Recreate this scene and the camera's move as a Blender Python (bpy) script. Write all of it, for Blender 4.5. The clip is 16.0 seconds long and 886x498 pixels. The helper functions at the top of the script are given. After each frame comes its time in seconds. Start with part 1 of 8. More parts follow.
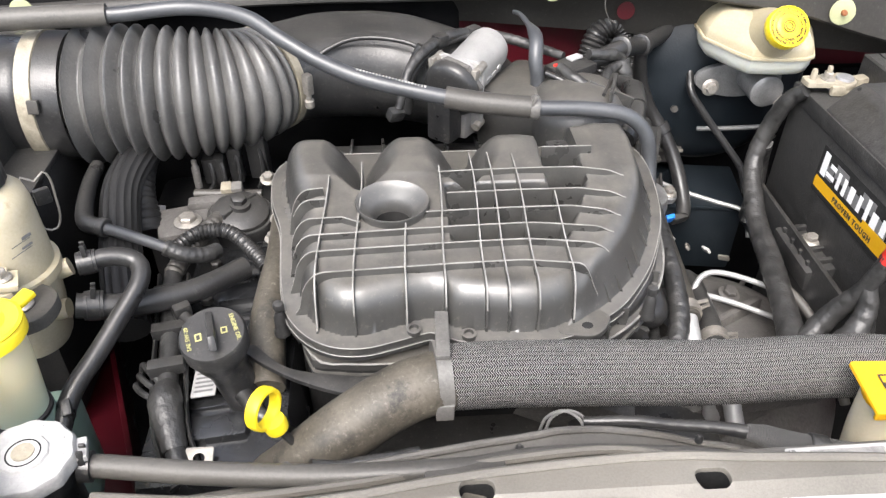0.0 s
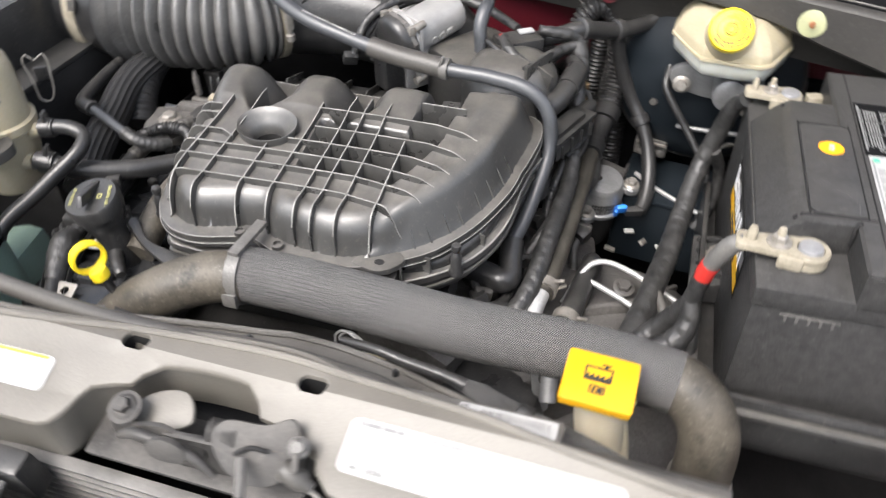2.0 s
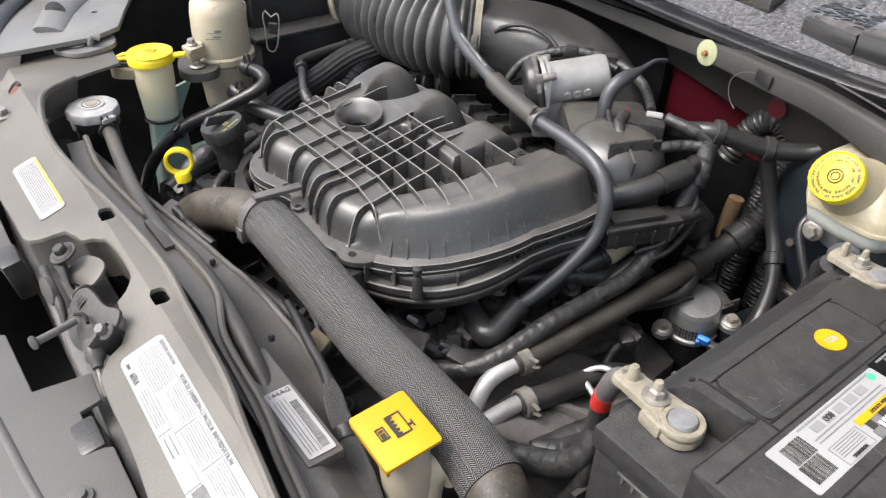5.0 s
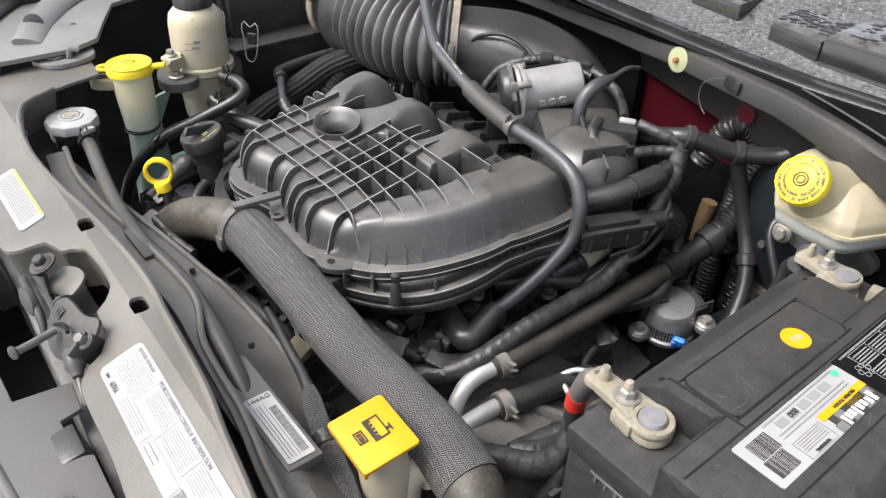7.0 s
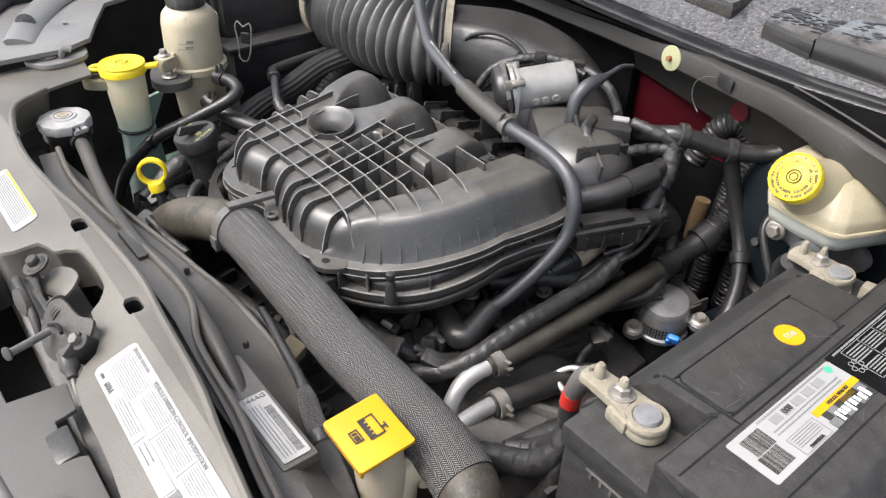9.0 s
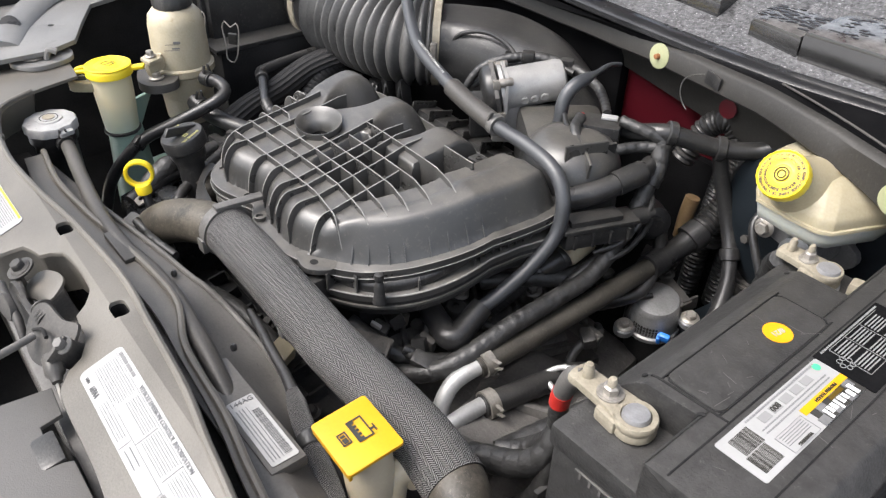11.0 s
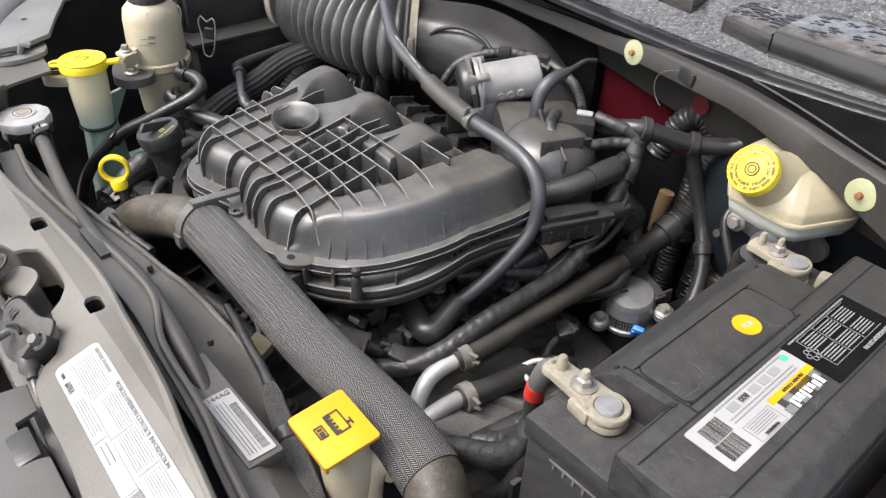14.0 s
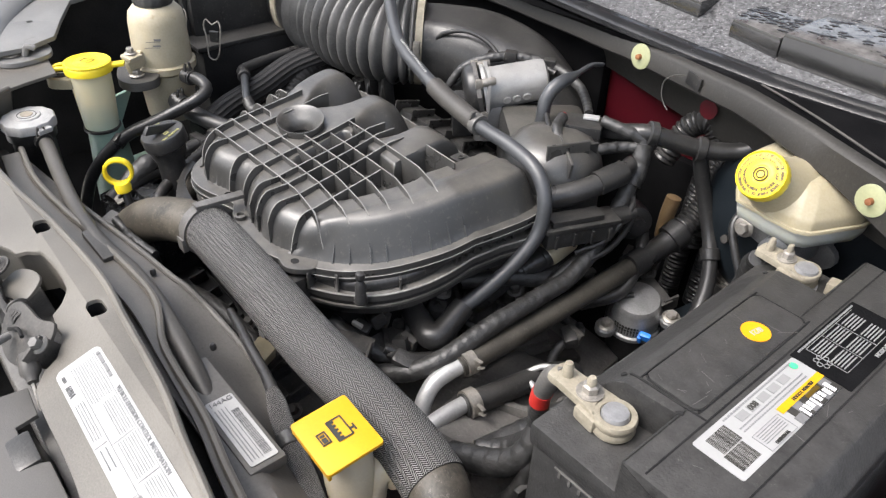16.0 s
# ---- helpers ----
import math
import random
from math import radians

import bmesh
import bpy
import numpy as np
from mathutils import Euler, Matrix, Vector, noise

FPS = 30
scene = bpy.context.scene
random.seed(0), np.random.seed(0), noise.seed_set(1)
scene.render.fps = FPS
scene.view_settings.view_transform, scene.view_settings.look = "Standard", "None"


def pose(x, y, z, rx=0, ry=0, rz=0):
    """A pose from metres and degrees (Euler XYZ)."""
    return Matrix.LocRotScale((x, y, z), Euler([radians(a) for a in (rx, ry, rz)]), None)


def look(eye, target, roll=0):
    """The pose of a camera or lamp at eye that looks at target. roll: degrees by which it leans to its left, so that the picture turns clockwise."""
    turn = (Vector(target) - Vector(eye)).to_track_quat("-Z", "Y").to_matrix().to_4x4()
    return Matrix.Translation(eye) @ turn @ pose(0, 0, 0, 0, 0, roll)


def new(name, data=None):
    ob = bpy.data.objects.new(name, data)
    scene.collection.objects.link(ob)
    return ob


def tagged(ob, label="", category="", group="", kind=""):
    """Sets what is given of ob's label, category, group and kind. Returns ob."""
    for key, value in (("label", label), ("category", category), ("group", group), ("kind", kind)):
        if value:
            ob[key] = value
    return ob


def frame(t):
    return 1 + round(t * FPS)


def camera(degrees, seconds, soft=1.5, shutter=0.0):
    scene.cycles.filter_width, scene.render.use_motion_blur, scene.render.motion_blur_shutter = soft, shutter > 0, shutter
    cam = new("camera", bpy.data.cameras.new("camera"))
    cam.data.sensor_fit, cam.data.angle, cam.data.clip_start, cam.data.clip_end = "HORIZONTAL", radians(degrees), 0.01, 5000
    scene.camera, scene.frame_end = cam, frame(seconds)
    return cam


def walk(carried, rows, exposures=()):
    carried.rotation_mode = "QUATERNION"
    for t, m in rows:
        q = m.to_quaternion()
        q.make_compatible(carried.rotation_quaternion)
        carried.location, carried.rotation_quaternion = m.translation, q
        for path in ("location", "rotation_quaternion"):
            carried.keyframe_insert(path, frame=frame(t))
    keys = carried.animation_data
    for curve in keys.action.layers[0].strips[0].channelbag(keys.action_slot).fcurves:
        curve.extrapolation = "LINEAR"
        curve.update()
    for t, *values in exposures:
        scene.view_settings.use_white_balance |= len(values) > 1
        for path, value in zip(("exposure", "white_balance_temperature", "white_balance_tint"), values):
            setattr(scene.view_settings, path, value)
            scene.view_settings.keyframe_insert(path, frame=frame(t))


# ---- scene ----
cam = camera(59.6, 16.0, soft=1.3, shutter=0.7)
PATH = [
    (0, (-0.111, -0.265, 1.335), (0.006, 1.307, 0.104), 0.6),
    (0.5, (-0.106, -0.261, 1.342), (-0.012, 1.308, 0.106), 0.3),
    (1, (-0.084, -0.256, 1.344), (-0.04, 1.304, 0.094), 0.2),
    (1.5, (0.104, -0.333, 1.351), (-0.068, 1.202, 0.081), -1.0),
    (2, (0.259, -0.301, 1.363), (-0.199, 1.151, 0.066), -0.4),
    (2.5, (0.385, -0.191, 1.35), (-0.404, 1.083, 0.026), 0.4),
    (3, (0.507, -0.114, 1.345), (-0.571, 0.933, 0.026), 1.2),
    (3.5, (0.594, -0.094, 1.351), (-0.652, 0.801, 0.067), 1.1),
    (4, (0.584, -0.097, 1.352), (-0.716, 0.783, 0.112), 1.0),
    (4.5, (0.578, -0.1, 1.352), (-0.716, 0.826, 0.141), 1.5),
    (7, (0.592, -0.099, 1.359), (-0.681, 0.895, 0.179), 1.7),
    (7.5, (0.592, -0.101, 1.358), (-0.68, 0.896, 0.181), 1.6),
    (8, (0.591, -0.1, 1.359), (-0.678, 0.9, 0.18), 1.6),
    (8.5, (0.592, -0.1, 1.359), (-0.674, 0.902, 0.179), 1.7),
    (11, (0.593, -0.094, 1.358), (-0.659, 0.923, 0.176), 1.6),
    (11.5, (0.593, -0.093, 1.36), (-0.657, 0.929, 0.179), 1.7),
    (12, (0.594, -0.091, 1.361), (-0.65, 0.937, 0.18), 1.8),
    (12.5, (0.597, -0.09, 1.365), (-0.637, 0.946, 0.18), 2.0),
    (13, (0.603, -0.091, 1.363), (-0.621, 0.954, 0.176), 2.2),
    (13.5, (0.602, -0.094, 1.362), (-0.615, 0.957, 0.173), 2.4),
    (14, (0.599, -0.094, 1.361), (-0.616, 0.958, 0.17), 2.5),
    (14.5, (0.595, -0.093, 1.36), (-0.622, 0.956, 0.17), 2.5),
    (15, (0.597, -0.093, 1.359), (-0.625, 0.953, 0.171), 2.5),
    (15.5, (0.596, -0.091, 1.359), (-0.63, 0.954, 0.174), 2.5),
    (16, (0.595, -0.091, 1.357), (-0.633, 0.956, 0.176), 2.5),
]
walk(cam, [(t, look(eye, target, roll)) for t, eye, target, roll in PATH],
     [(0, 1.7), (1.0, 1.7), (1.6, 1.58), (3.0, 1.48), (3.6, 1.28), (4.4, 1.22), (16, 1.26)])

# ---- light ----
world = bpy.data.worlds.new("overcast")
scene.world = world
world.use_nodes = True
sky = world.node_tree.nodes.new("ShaderNodeTexSky")
sky.sky_type, sky.sun_disc = "NISHITA", False
sky.sun_elevation, sky.sun_rotation = radians(58), radians(200)
sky.air_density, sky.dust_density, sky.ozone_density = 1.0, 4.0, 0.6
pale = world.node_tree.nodes.new("ShaderNodeHueSaturation")
pale.inputs["Saturation"].default_value = 0.55
world.node_tree.links.new(sky.outputs[0], pale.inputs["Color"])
world.node_tree.links.new(pale.outputs[0], world.node_tree.nodes["Background"].inputs[0])
world.node_tree.nodes["Background"].inputs[1].default_value = 0.15
sun_data = bpy.data.lights.new("sun", "SUN")
sun_data.energy, sun_data.angle, sun_data.color = 1.5, radians(35), (1.0, 0.965, 0.955)
sun_lamp = new("sun", sun_data)
sun_lamp.matrix_world = look((-0.9, -1.6, 3.6), (0, 0.3, 0.8))


# ---- materials ----
def shade(name, a, b=None, rough=0.5, metal=0.0, scale=30.0, fine=400.0, bump=0.15, spot=None, spots=0.0, subsurface=0.0,
          coat=0.0, rough_var=0.15, specks=0.0, speck=None, gloss=0.5, dust_lit=None, dusty=0.0):
    """Two tones mixed by coarse and fine noise, a third tone in blotches, and fine relief."""
    m = bpy.data.materials.new(name)
    m.use_nodes = True
    nt = m.node_tree
    n, ln = nt.nodes, nt.links
    p = n["Principled BSDF"]
    b = b or tuple(min(1, c * 1.5 + 0.01) for c in a)
    tc = n.new("ShaderNodeTexCoord")
    big, small = n.new("ShaderNodeTexNoise"), n.new("ShaderNodeTexNoise")
    big.inputs["Scale"].default_value, big.inputs["Detail"].default_value = scale, 6
    small.inputs["Scale"].default_value, small.inputs["Detail"].default_value = fine, 3
    ln.new(tc.outputs["Object"], big.inputs["Vector"]), ln.new(tc.outputs["Object"], small.inputs["Vector"])
    add = n.new("ShaderNodeMath")
    add.operation = "MULTIPLY_ADD"
    ln.new(small.outputs["Fac"], add.inputs[0])
    add.inputs[1].default_value = 0.4
    ln.new(big.outputs["Fac"], add.inputs[2])
    ramp = n.new("ShaderNodeValToRGB")
    ramp.color_ramp.elements[0].position, ramp.color_ramp.elements[1].position = 0.5, 0.95
    ramp.color_ramp.elements[0].color, ramp.color_ramp.elements[1].color = (*a, 1), (*b, 1)
    ln.new(add.outputs[0], ramp.inputs[0])
    colour = ramp.outputs[0]
    if spot:
        blot = n.new("ShaderNodeTexNoise")
        blot.inputs["Scale"].default_value, blot.inputs["Detail"].default_value = scale * 1.7, 8
        blot.inputs["Roughness"].default_value = 0.7
        ln.new(tc.outputs["Object"], blot.inputs["Vector"])
        cut = n.new("ShaderNodeValToRGB")
        cut.color_ramp.elements[0].position, cut.color_ramp.elements[1].position = 0.68 - spots, 0.78 - spots * 0.7
        ln.new(blot.outputs["Fac"], cut.inputs[0])
        mix = n.new("ShaderNodeMix")
        mix.data_type = "RGBA"
        ln.new(cut.outputs[0], mix.inputs["Factor"]), ln.new(colour, mix.inputs["A"])
        mix.inputs["B"].default_value = (*spot, 1)
        colour = mix.outputs["Result"]
    if specks:
        grit = n.new("ShaderNodeTexNoise")
        grit.inputs["Scale"].default_value, grit.inputs["Detail"].default_value, grit.inputs["Roughness"].default_value = 170.0, 6, 0.8
        ln.new(tc.outputs["Object"], grit.inputs["Vector"])
        sift = n.new("ShaderNodeValToRGB")
        sift.color_ramp.elements[0].position, sift.color_ramp.elements[1].position = 0.56, 0.70
        sift.color_ramp.elements[0].color, sift.color_ramp.elements[1].color = (0, 0, 0, 1), (specks, specks, specks, 1)
        ln.new(grit.outputs["Fac"], sift.inputs[0])
        mx = n.new("ShaderNodeMix")
        mx.data_type = "RGBA"
        ln.new(sift.outputs[0], mx.inputs["Factor"]), ln.new(colour, mx.inputs["A"])
        mx.inputs["B"].default_value = (*(speck or tuple(min(1, c * 2.5 + 0.05) for c in a)), 1)
        colour = mx.outputs["Result"]
    # Up-facing sides turn paler: settled dust, plus light on tops painted in.
    if dust_lit:
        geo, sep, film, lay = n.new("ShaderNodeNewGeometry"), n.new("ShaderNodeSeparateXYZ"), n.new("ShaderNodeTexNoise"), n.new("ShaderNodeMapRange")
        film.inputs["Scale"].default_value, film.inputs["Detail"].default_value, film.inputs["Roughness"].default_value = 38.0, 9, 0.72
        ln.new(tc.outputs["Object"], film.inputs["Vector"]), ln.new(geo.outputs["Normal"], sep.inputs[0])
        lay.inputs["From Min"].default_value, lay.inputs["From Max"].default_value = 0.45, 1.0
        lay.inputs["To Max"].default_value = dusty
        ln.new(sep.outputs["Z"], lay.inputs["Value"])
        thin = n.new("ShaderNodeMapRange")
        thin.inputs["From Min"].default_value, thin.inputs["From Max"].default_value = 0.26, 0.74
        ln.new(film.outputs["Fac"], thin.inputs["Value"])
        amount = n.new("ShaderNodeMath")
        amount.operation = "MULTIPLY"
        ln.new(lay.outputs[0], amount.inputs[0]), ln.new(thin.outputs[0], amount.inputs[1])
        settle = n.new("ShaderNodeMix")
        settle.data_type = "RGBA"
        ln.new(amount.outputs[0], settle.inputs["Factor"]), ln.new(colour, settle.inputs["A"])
        settle.inputs["B"].default_value = (*dust_lit, 1)
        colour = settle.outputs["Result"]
    ln.new(colour, p.inputs["Base Color"])
    rr = n.new("ShaderNodeMapRange")
    rr.inputs["To Min"].default_value, rr.inputs["To Max"].default_value = max(0.03, rough - rough_var), min(1, rough + rough_var)
    ln.new(big.outputs["Fac"], rr.inputs["Value"]), ln.new(rr.outputs[0], p.inputs["Roughness"])
    p.inputs["Metallic"].default_value = metal
    p.inputs["Specular IOR Level"].default_value = gloss
    p.inputs["Coat Weight"].default_value = coat
    if subsurface:
        p.inputs["Subsurface Weight"].default_value = subsurface
        p.inputs["Subsurface Radius"].default_value = (0.012, 0.01, 0.006)
    if bump:
        bn = n.new("ShaderNodeBump")
        bn.inputs["Strength"].default_value, bn.inputs["Distance"].default_value = bump, 0.0016
        ln.new(small.outputs["Fac"], bn.inputs["Height"]), ln.new(bn.outputs[0], p.inputs["Normal"])
    return m


# Pale tops: some dust, and their brighter light against the sides put in.
M_PLENUM = shade("dusty_plastic_lit_tops", (0.030, 0.0297, 0.029), (0.050, 0.0485, 0.046), 0.35, scale=14, fine=1100, bump=0.12, spot=(0.11, 0.10, 0.085), spots=0.05, specks=0.6, speck=(0.15, 0.138, 0.118), gloss=0.9, dust_lit=(0.150, 0.139, 0.120), dusty=0.75)
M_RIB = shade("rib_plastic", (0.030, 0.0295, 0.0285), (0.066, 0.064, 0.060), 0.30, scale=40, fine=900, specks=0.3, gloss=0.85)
M_SCRATCH = shade("scuffed_plastic", (0.07, 0.068, 0.064), (0.12, 0.115, 0.108), 0.6, bump=0)
# Paler tone for the tops of ribs and the flange edges.
M_RIBTOP = shade("pale_rib_edge", (0.155, 0.150, 0.140), (0.27, 0.262, 0.247), 0.38, scale=60, fine=900, bump=0.05, spot=(0.09, 0.087, 0.08), spots=0.08)
M_BLACK = shade("black_plastic", (0.015, 0.015, 0.0155), (0.036, 0.0355, 0.035), 0.33, scale=25, spot=(0.06, 0.056, 0.05), spots=0.05, specks=0.6, speck=(0.12, 0.113, 0.10), dust_lit=(0.11, 0.103, 0.092), dusty=0.3)
# Greasy dark parts, and hollows whose shade is put into the colour.
M_DARK = shade("grime_and_shade", (0.012, 0.012, 0.0125), (0.030, 0.0295, 0.029), 0.75, scale=18, specks=0.4, speck=(0.035, 0.033, 0.03), gloss=0.12)
# Near-black for felt, label ground and trough, with the dark voids' shade put in.
M_INSUL = shade("void_black", (0.0035, 0.0035, 0.004), (0.009, 0.009, 0.0095), 0.9, scale=30, fine=500, bump=0.4, gloss=0.05)
M_GLOSSBLACK = shade("glossy_black_plastic", (0.012, 0.0125, 0.0135), (0.024, 0.0245, 0.026), 0.24, scale=25, specks=0.3, speck=(0.06, 0.058, 0.055), gloss=0.7)
M_RUBBER = shade("black_rubber", (0.013, 0.013, 0.0138), (0.032, 0.0316, 0.0312), 0.32, scale=20, spot=(0.06, 0.057, 0.052), spots=0.04, specks=0.4, speck=(0.11, 0.104, 0.094), dust_lit=(0.11, 0.104, 0.093), dusty=0.3)
M_PIPE = shade("smooth_grey_rubber", (0.032, 0.034, 0.0375), (0.058, 0.061, 0.066), 0.40, scale=16, bump=0.05, specks=0.25, gloss=0.7)
M_BELLOWS = shade("bellows_rubber", (0.060, 0.0595, 0.0585), (0.125, 0.122, 0.117), 0.33, scale=22, spot=(0.2, 0.19, 0.17), spots=0.02, specks=0.5)
M_OLDRUBBER = shade("dusty_brown_rubber", (0.040, 0.035, 0.027), (0.105, 0.092, 0.072), 0.55, scale=28, spot=(0.02, 0.0185, 0.016), spots=0.14, specks=0.6, speck=(0.22, 0.2, 0.165))
M_DULLHOSE = shade("dull_black_hose", (0.009, 0.009, 0.0098), (0.022, 0.0217, 0.0215), 0.5, scale=20, specks=0.3, speck=(0.05, 0.048, 0.044), gloss=0.3)
M_HEATER = shade("weathered_heater_rubber", (0.026, 0.0235, 0.0195), (0.066, 0.060, 0.049), 0.5, scale=26, spot=(0.10, 0.09, 0.072), spots=0.05, specks=0.5, speck=(0.13, 0.12, 0.10))
M_TAPE = shade("wrapped_tape", (0.014, 0.0139, 0.0138), (0.046, 0.045, 0.0435), 0.46, scale=60, fine=160, bump=0.8, gloss=0.65, specks=0.25, speck=(0.12, 0.115, 0.105))
M_SUPPORT = shade("dusty_painted_steel", (0.093, 0.0855, 0.0735), (0.158, 0.1465, 0.1265), 0.42, scale=9, fine=700, spot=(0.10, 0.09, 0.078), spots=0.07, specks=0.35, speck=(0.09, 0.08, 0.07))
M_APRON = shade("chalky_grey_paint", (0.135, 0.132, 0.126), (0.215, 0.21, 0.20), 0.38, scale=9, fine=700, spot=(0.10, 0.095, 0.088), spots=0.05, specks=0.4, speck=(0.09, 0.085, 0.08))
M_FASCIA = shade("weathered_grey_plastic", (0.080, 0.077, 0.073), (0.126, 0.121, 0.115), 0.55, scale=7, fine=900, spot=(0.12, 0.115, 0.107), spots=0.06, specks=0.3, speck=(0.11, 0.105, 0.1))
M_SHROUD = shade("dusty_shroud_plastic", (0.046, 0.043, 0.039), (0.086, 0.081, 0.073), 0.48, scale=10, spot=(0.016, 0.016, 0.016), spots=0.05, specks=0.4, speck=(0.014, 0.014, 0.014))
M_CROWN = shade("dusty_shroud_crown", (0.080, 0.075, 0.068), (0.135, 0.127, 0.115), 0.5, scale=12, spot=(0.018, 0.018, 0.018), spots=0.075, specks=0.45, speck=(0.03, 0.029, 0.028))
M_STEEL = shade("dull_steel", (0.24, 0.225, 0.2), (0.4, 0.375, 0.34), 0.45, 0.6, scale=50, spot=(0.16, 0.10, 0.06), spots=0.03)
M_DARKSTEEL = shade("dirty_latch_steel", (0.028, 0.0265, 0.025), (0.075, 0.070, 0.064), 0.55, 0.2, scale=50, spot=(0.16, 0.1, 0.05), spots=0.05, specks=0.5)
M_PUMP = shade("dull_cast_aluminium", (0.2, 0.2, 0.2), (0.34, 0.34, 0.34), 0.36, 0.5, scale=40, fine=500, bump=0.3, specks=0.5, speck=(0.09, 0.09, 0.09))
M_ALU = shade("cast_aluminium", (0.31, 0.305, 0.295), (0.42, 0.411, 0.40), 0.42, 0.3, scale=40, fine=700, specks=0.3, speck=(0.12, 0.115, 0.11))
M_TUBE = shade("bare_aluminium_tube", (0.38, 0.38, 0.375), (0.5, 0.5, 0.49), 0.48, 0.5, scale=60, specks=0.3, speck=(0.25, 0.245, 0.24))
M_CAPMETAL = shade("worn_pressed_steel", (0.33, 0.327, 0.318), (0.45, 0.446, 0.435), 0.50, 0.1, scale=90, fine=600, specks=0.3, speck=(0.3, 0.29, 0.27))
M_LEAD = shade("dusty_lead", (0.23, 0.205, 0.155), (0.35, 0.315, 0.245), 0.55, 0.1, scale=90, bump=0.35, spot=(0.15, 0.125, 0.09), spots=0.07, specks=0.5, speck=(0.14, 0.12, 0.09))
M_POST = shade("lead_post", (0.22, 0.22, 0.225), (0.31, 0.31, 0.315), 0.42, 0.3, scale=120, fine=600, bump=0.2)
M_CREAM = shade("yellowed_plastic", (0.33, 0.285, 0.185), (0.42, 0.375, 0.27), 0.38, scale=14, bump=0.05, subsurface=0.15, spot=(0.30, 0.225, 0.13), spots=0.04)
M_FILLER = shade("pale_filler_plastic", (0.56, 0.50, 0.37), (0.66, 0.60, 0.46), 0.4, scale=14, bump=0.05, subsurface=0.3, spot=(0.40, 0.32, 0.19), spots=0.05)
M_CREAMDIRTY = shade("aged_bottle_plastic", (0.38, 0.335, 0.235), (0.49, 0.44, 0.33), 0.42, scale=18, bump=0.05, subsurface=0.2, spot=(0.30, 0.235, 0.14), spots=0.07)
M_RESLOW = shade("milky_reservoir_plastic", (0.44, 0.45, 0.40), (0.52, 0.53, 0.48), 0.35, scale=14, bump=0.05, subsurface=0.25)
M_TEAL = shade("dark_coolant_bottle", (0.26, 0.37, 0.31), (0.34, 0.46, 0.39), 0.4, scale=10, bump=0.05, subsurface=0.15)
M_YELLOW = shade("yellow_plastic", (0.80, 0.60, 0.015), (0.88, 0.69, 0.03), 0.4, scale=40, bump=0.05, subsurface=0.1)
M_FLAP = shade("yellow_flap_plastic", (0.60, 0.315, 0.006), (0.66, 0.37, 0.010), 0.42, scale=20, bump=0.05, subsurface=0.1)
M_INK = shade("black_ink", (0.022, 0.021, 0.018), (0.04, 0.038, 0.033), 0.6, bump=0)
M_CAPINK = shade("brown_relief_ink", (0.08, 0.05, 0.004), (0.11, 0.07, 0.006), 0.5, bump=0)
M_PALEINK = shade("pale_print", (0.36, 0.35, 0.14), (0.46, 0.44, 0.19), 0.5, bump=0)
M_PAPER = shade("white_sticker", (0.325, 0.324, 0.319), (0.365, 0.364, 0.359), 0.4, scale=20, bump=0.03)
M_TINT = shade("pale_grey_print", (0.235, 0.236, 0.232), (0.265, 0.266, 0.262), 0.45, bump=0)
M_PAPERGREY = shade("grey_sticker", (0.38, 0.374, 0.36), (0.46, 0.453, 0.437), 0.4, scale=20, bump=0.03)
M_GREYINK = shade("grey_print", (0.12, 0.12, 0.12), (0.18, 0.18, 0.18), 0.5, bump=0)
M_FAINTINK = shade("faint_grey_print", (0.19, 0.192, 0.196), (0.24, 0.242, 0.246), 0.5, bump=0)
M_WHITEINK = shade("white_print", (0.75, 0.75, 0.75), (0.8, 0.8, 0.8), 0.5, bump=0)
M_ORANGE = shade("orange_sticker", (0.80, 0.33, 0.008), (0.86, 0.38, 0.012), 0.4, bump=0.02)
M_RED = shade("red_tape", (0.42, 0.018, 0.016), (0.52, 0.04, 0.03), 0.35, scale=60, bump=0.1)
M_BODYRED = shade("dark_red_paint", (0.060, 0.004, 0.008), (0.088, 0.006, 0.011), 0.35, scale=10, coat=0.3, bump=0.03)
M_BLUE = shade("blue_plastic", (0.02, 0.18, 0.7), (0.03, 0.24, 0.8), 0.4, bump=0.03)
M_GREENDOT = shade("green_print", (0.05, 0.45, 0.2), None, 0.5, bump=0)
M_BATTERY = shade("battery_case_plastic", (0.022, 0.0218, 0.0215), (0.046, 0.045, 0.044), 0.46, scale=100, fine=500, bump=0.3, spot=(0.12, 0.115, 0.105), spots=0.02, specks=0.35, speck=(0.115, 0.11, 0.10), gloss=0.32, dust_lit=(0.085, 0.081, 0.075), dusty=0.38)
M_COWL = shade("dusty_cowl_metal", (0.018, 0.0168, 0.015), (0.036, 0.0335, 0.030), 0.55, scale=9, spot=(0.014, 0.013, 0.012), spots=0.07, specks=0.5, speck=(0.075, 0.07, 0.062))
M_FROST = shade("frosted_glass_edge", (0.022, 0.0225, 0.024), (0.19, 0.19, 0.195), 0.45, scale=190, fine=420, bump=1.0, spot=(0.62, 0.62, 0.63), spots=0.11, specks=0.9, speck=(0.02, 0.02, 0.021))
# Tops are coloured pale in place of the sky's reflection.
M_WET = shade("wet_plastic_sky_tops", (0.012, 0.012, 0.0122), (0.03, 0.0297, 0.029), 0.12, scale=30, bump=0, rough_var=0.06, gloss=1.0, specks=0.2, speck=(0.05, 0.05, 0.05), dust_lit=(0.24, 0.237, 0.23), dusty=0.9)
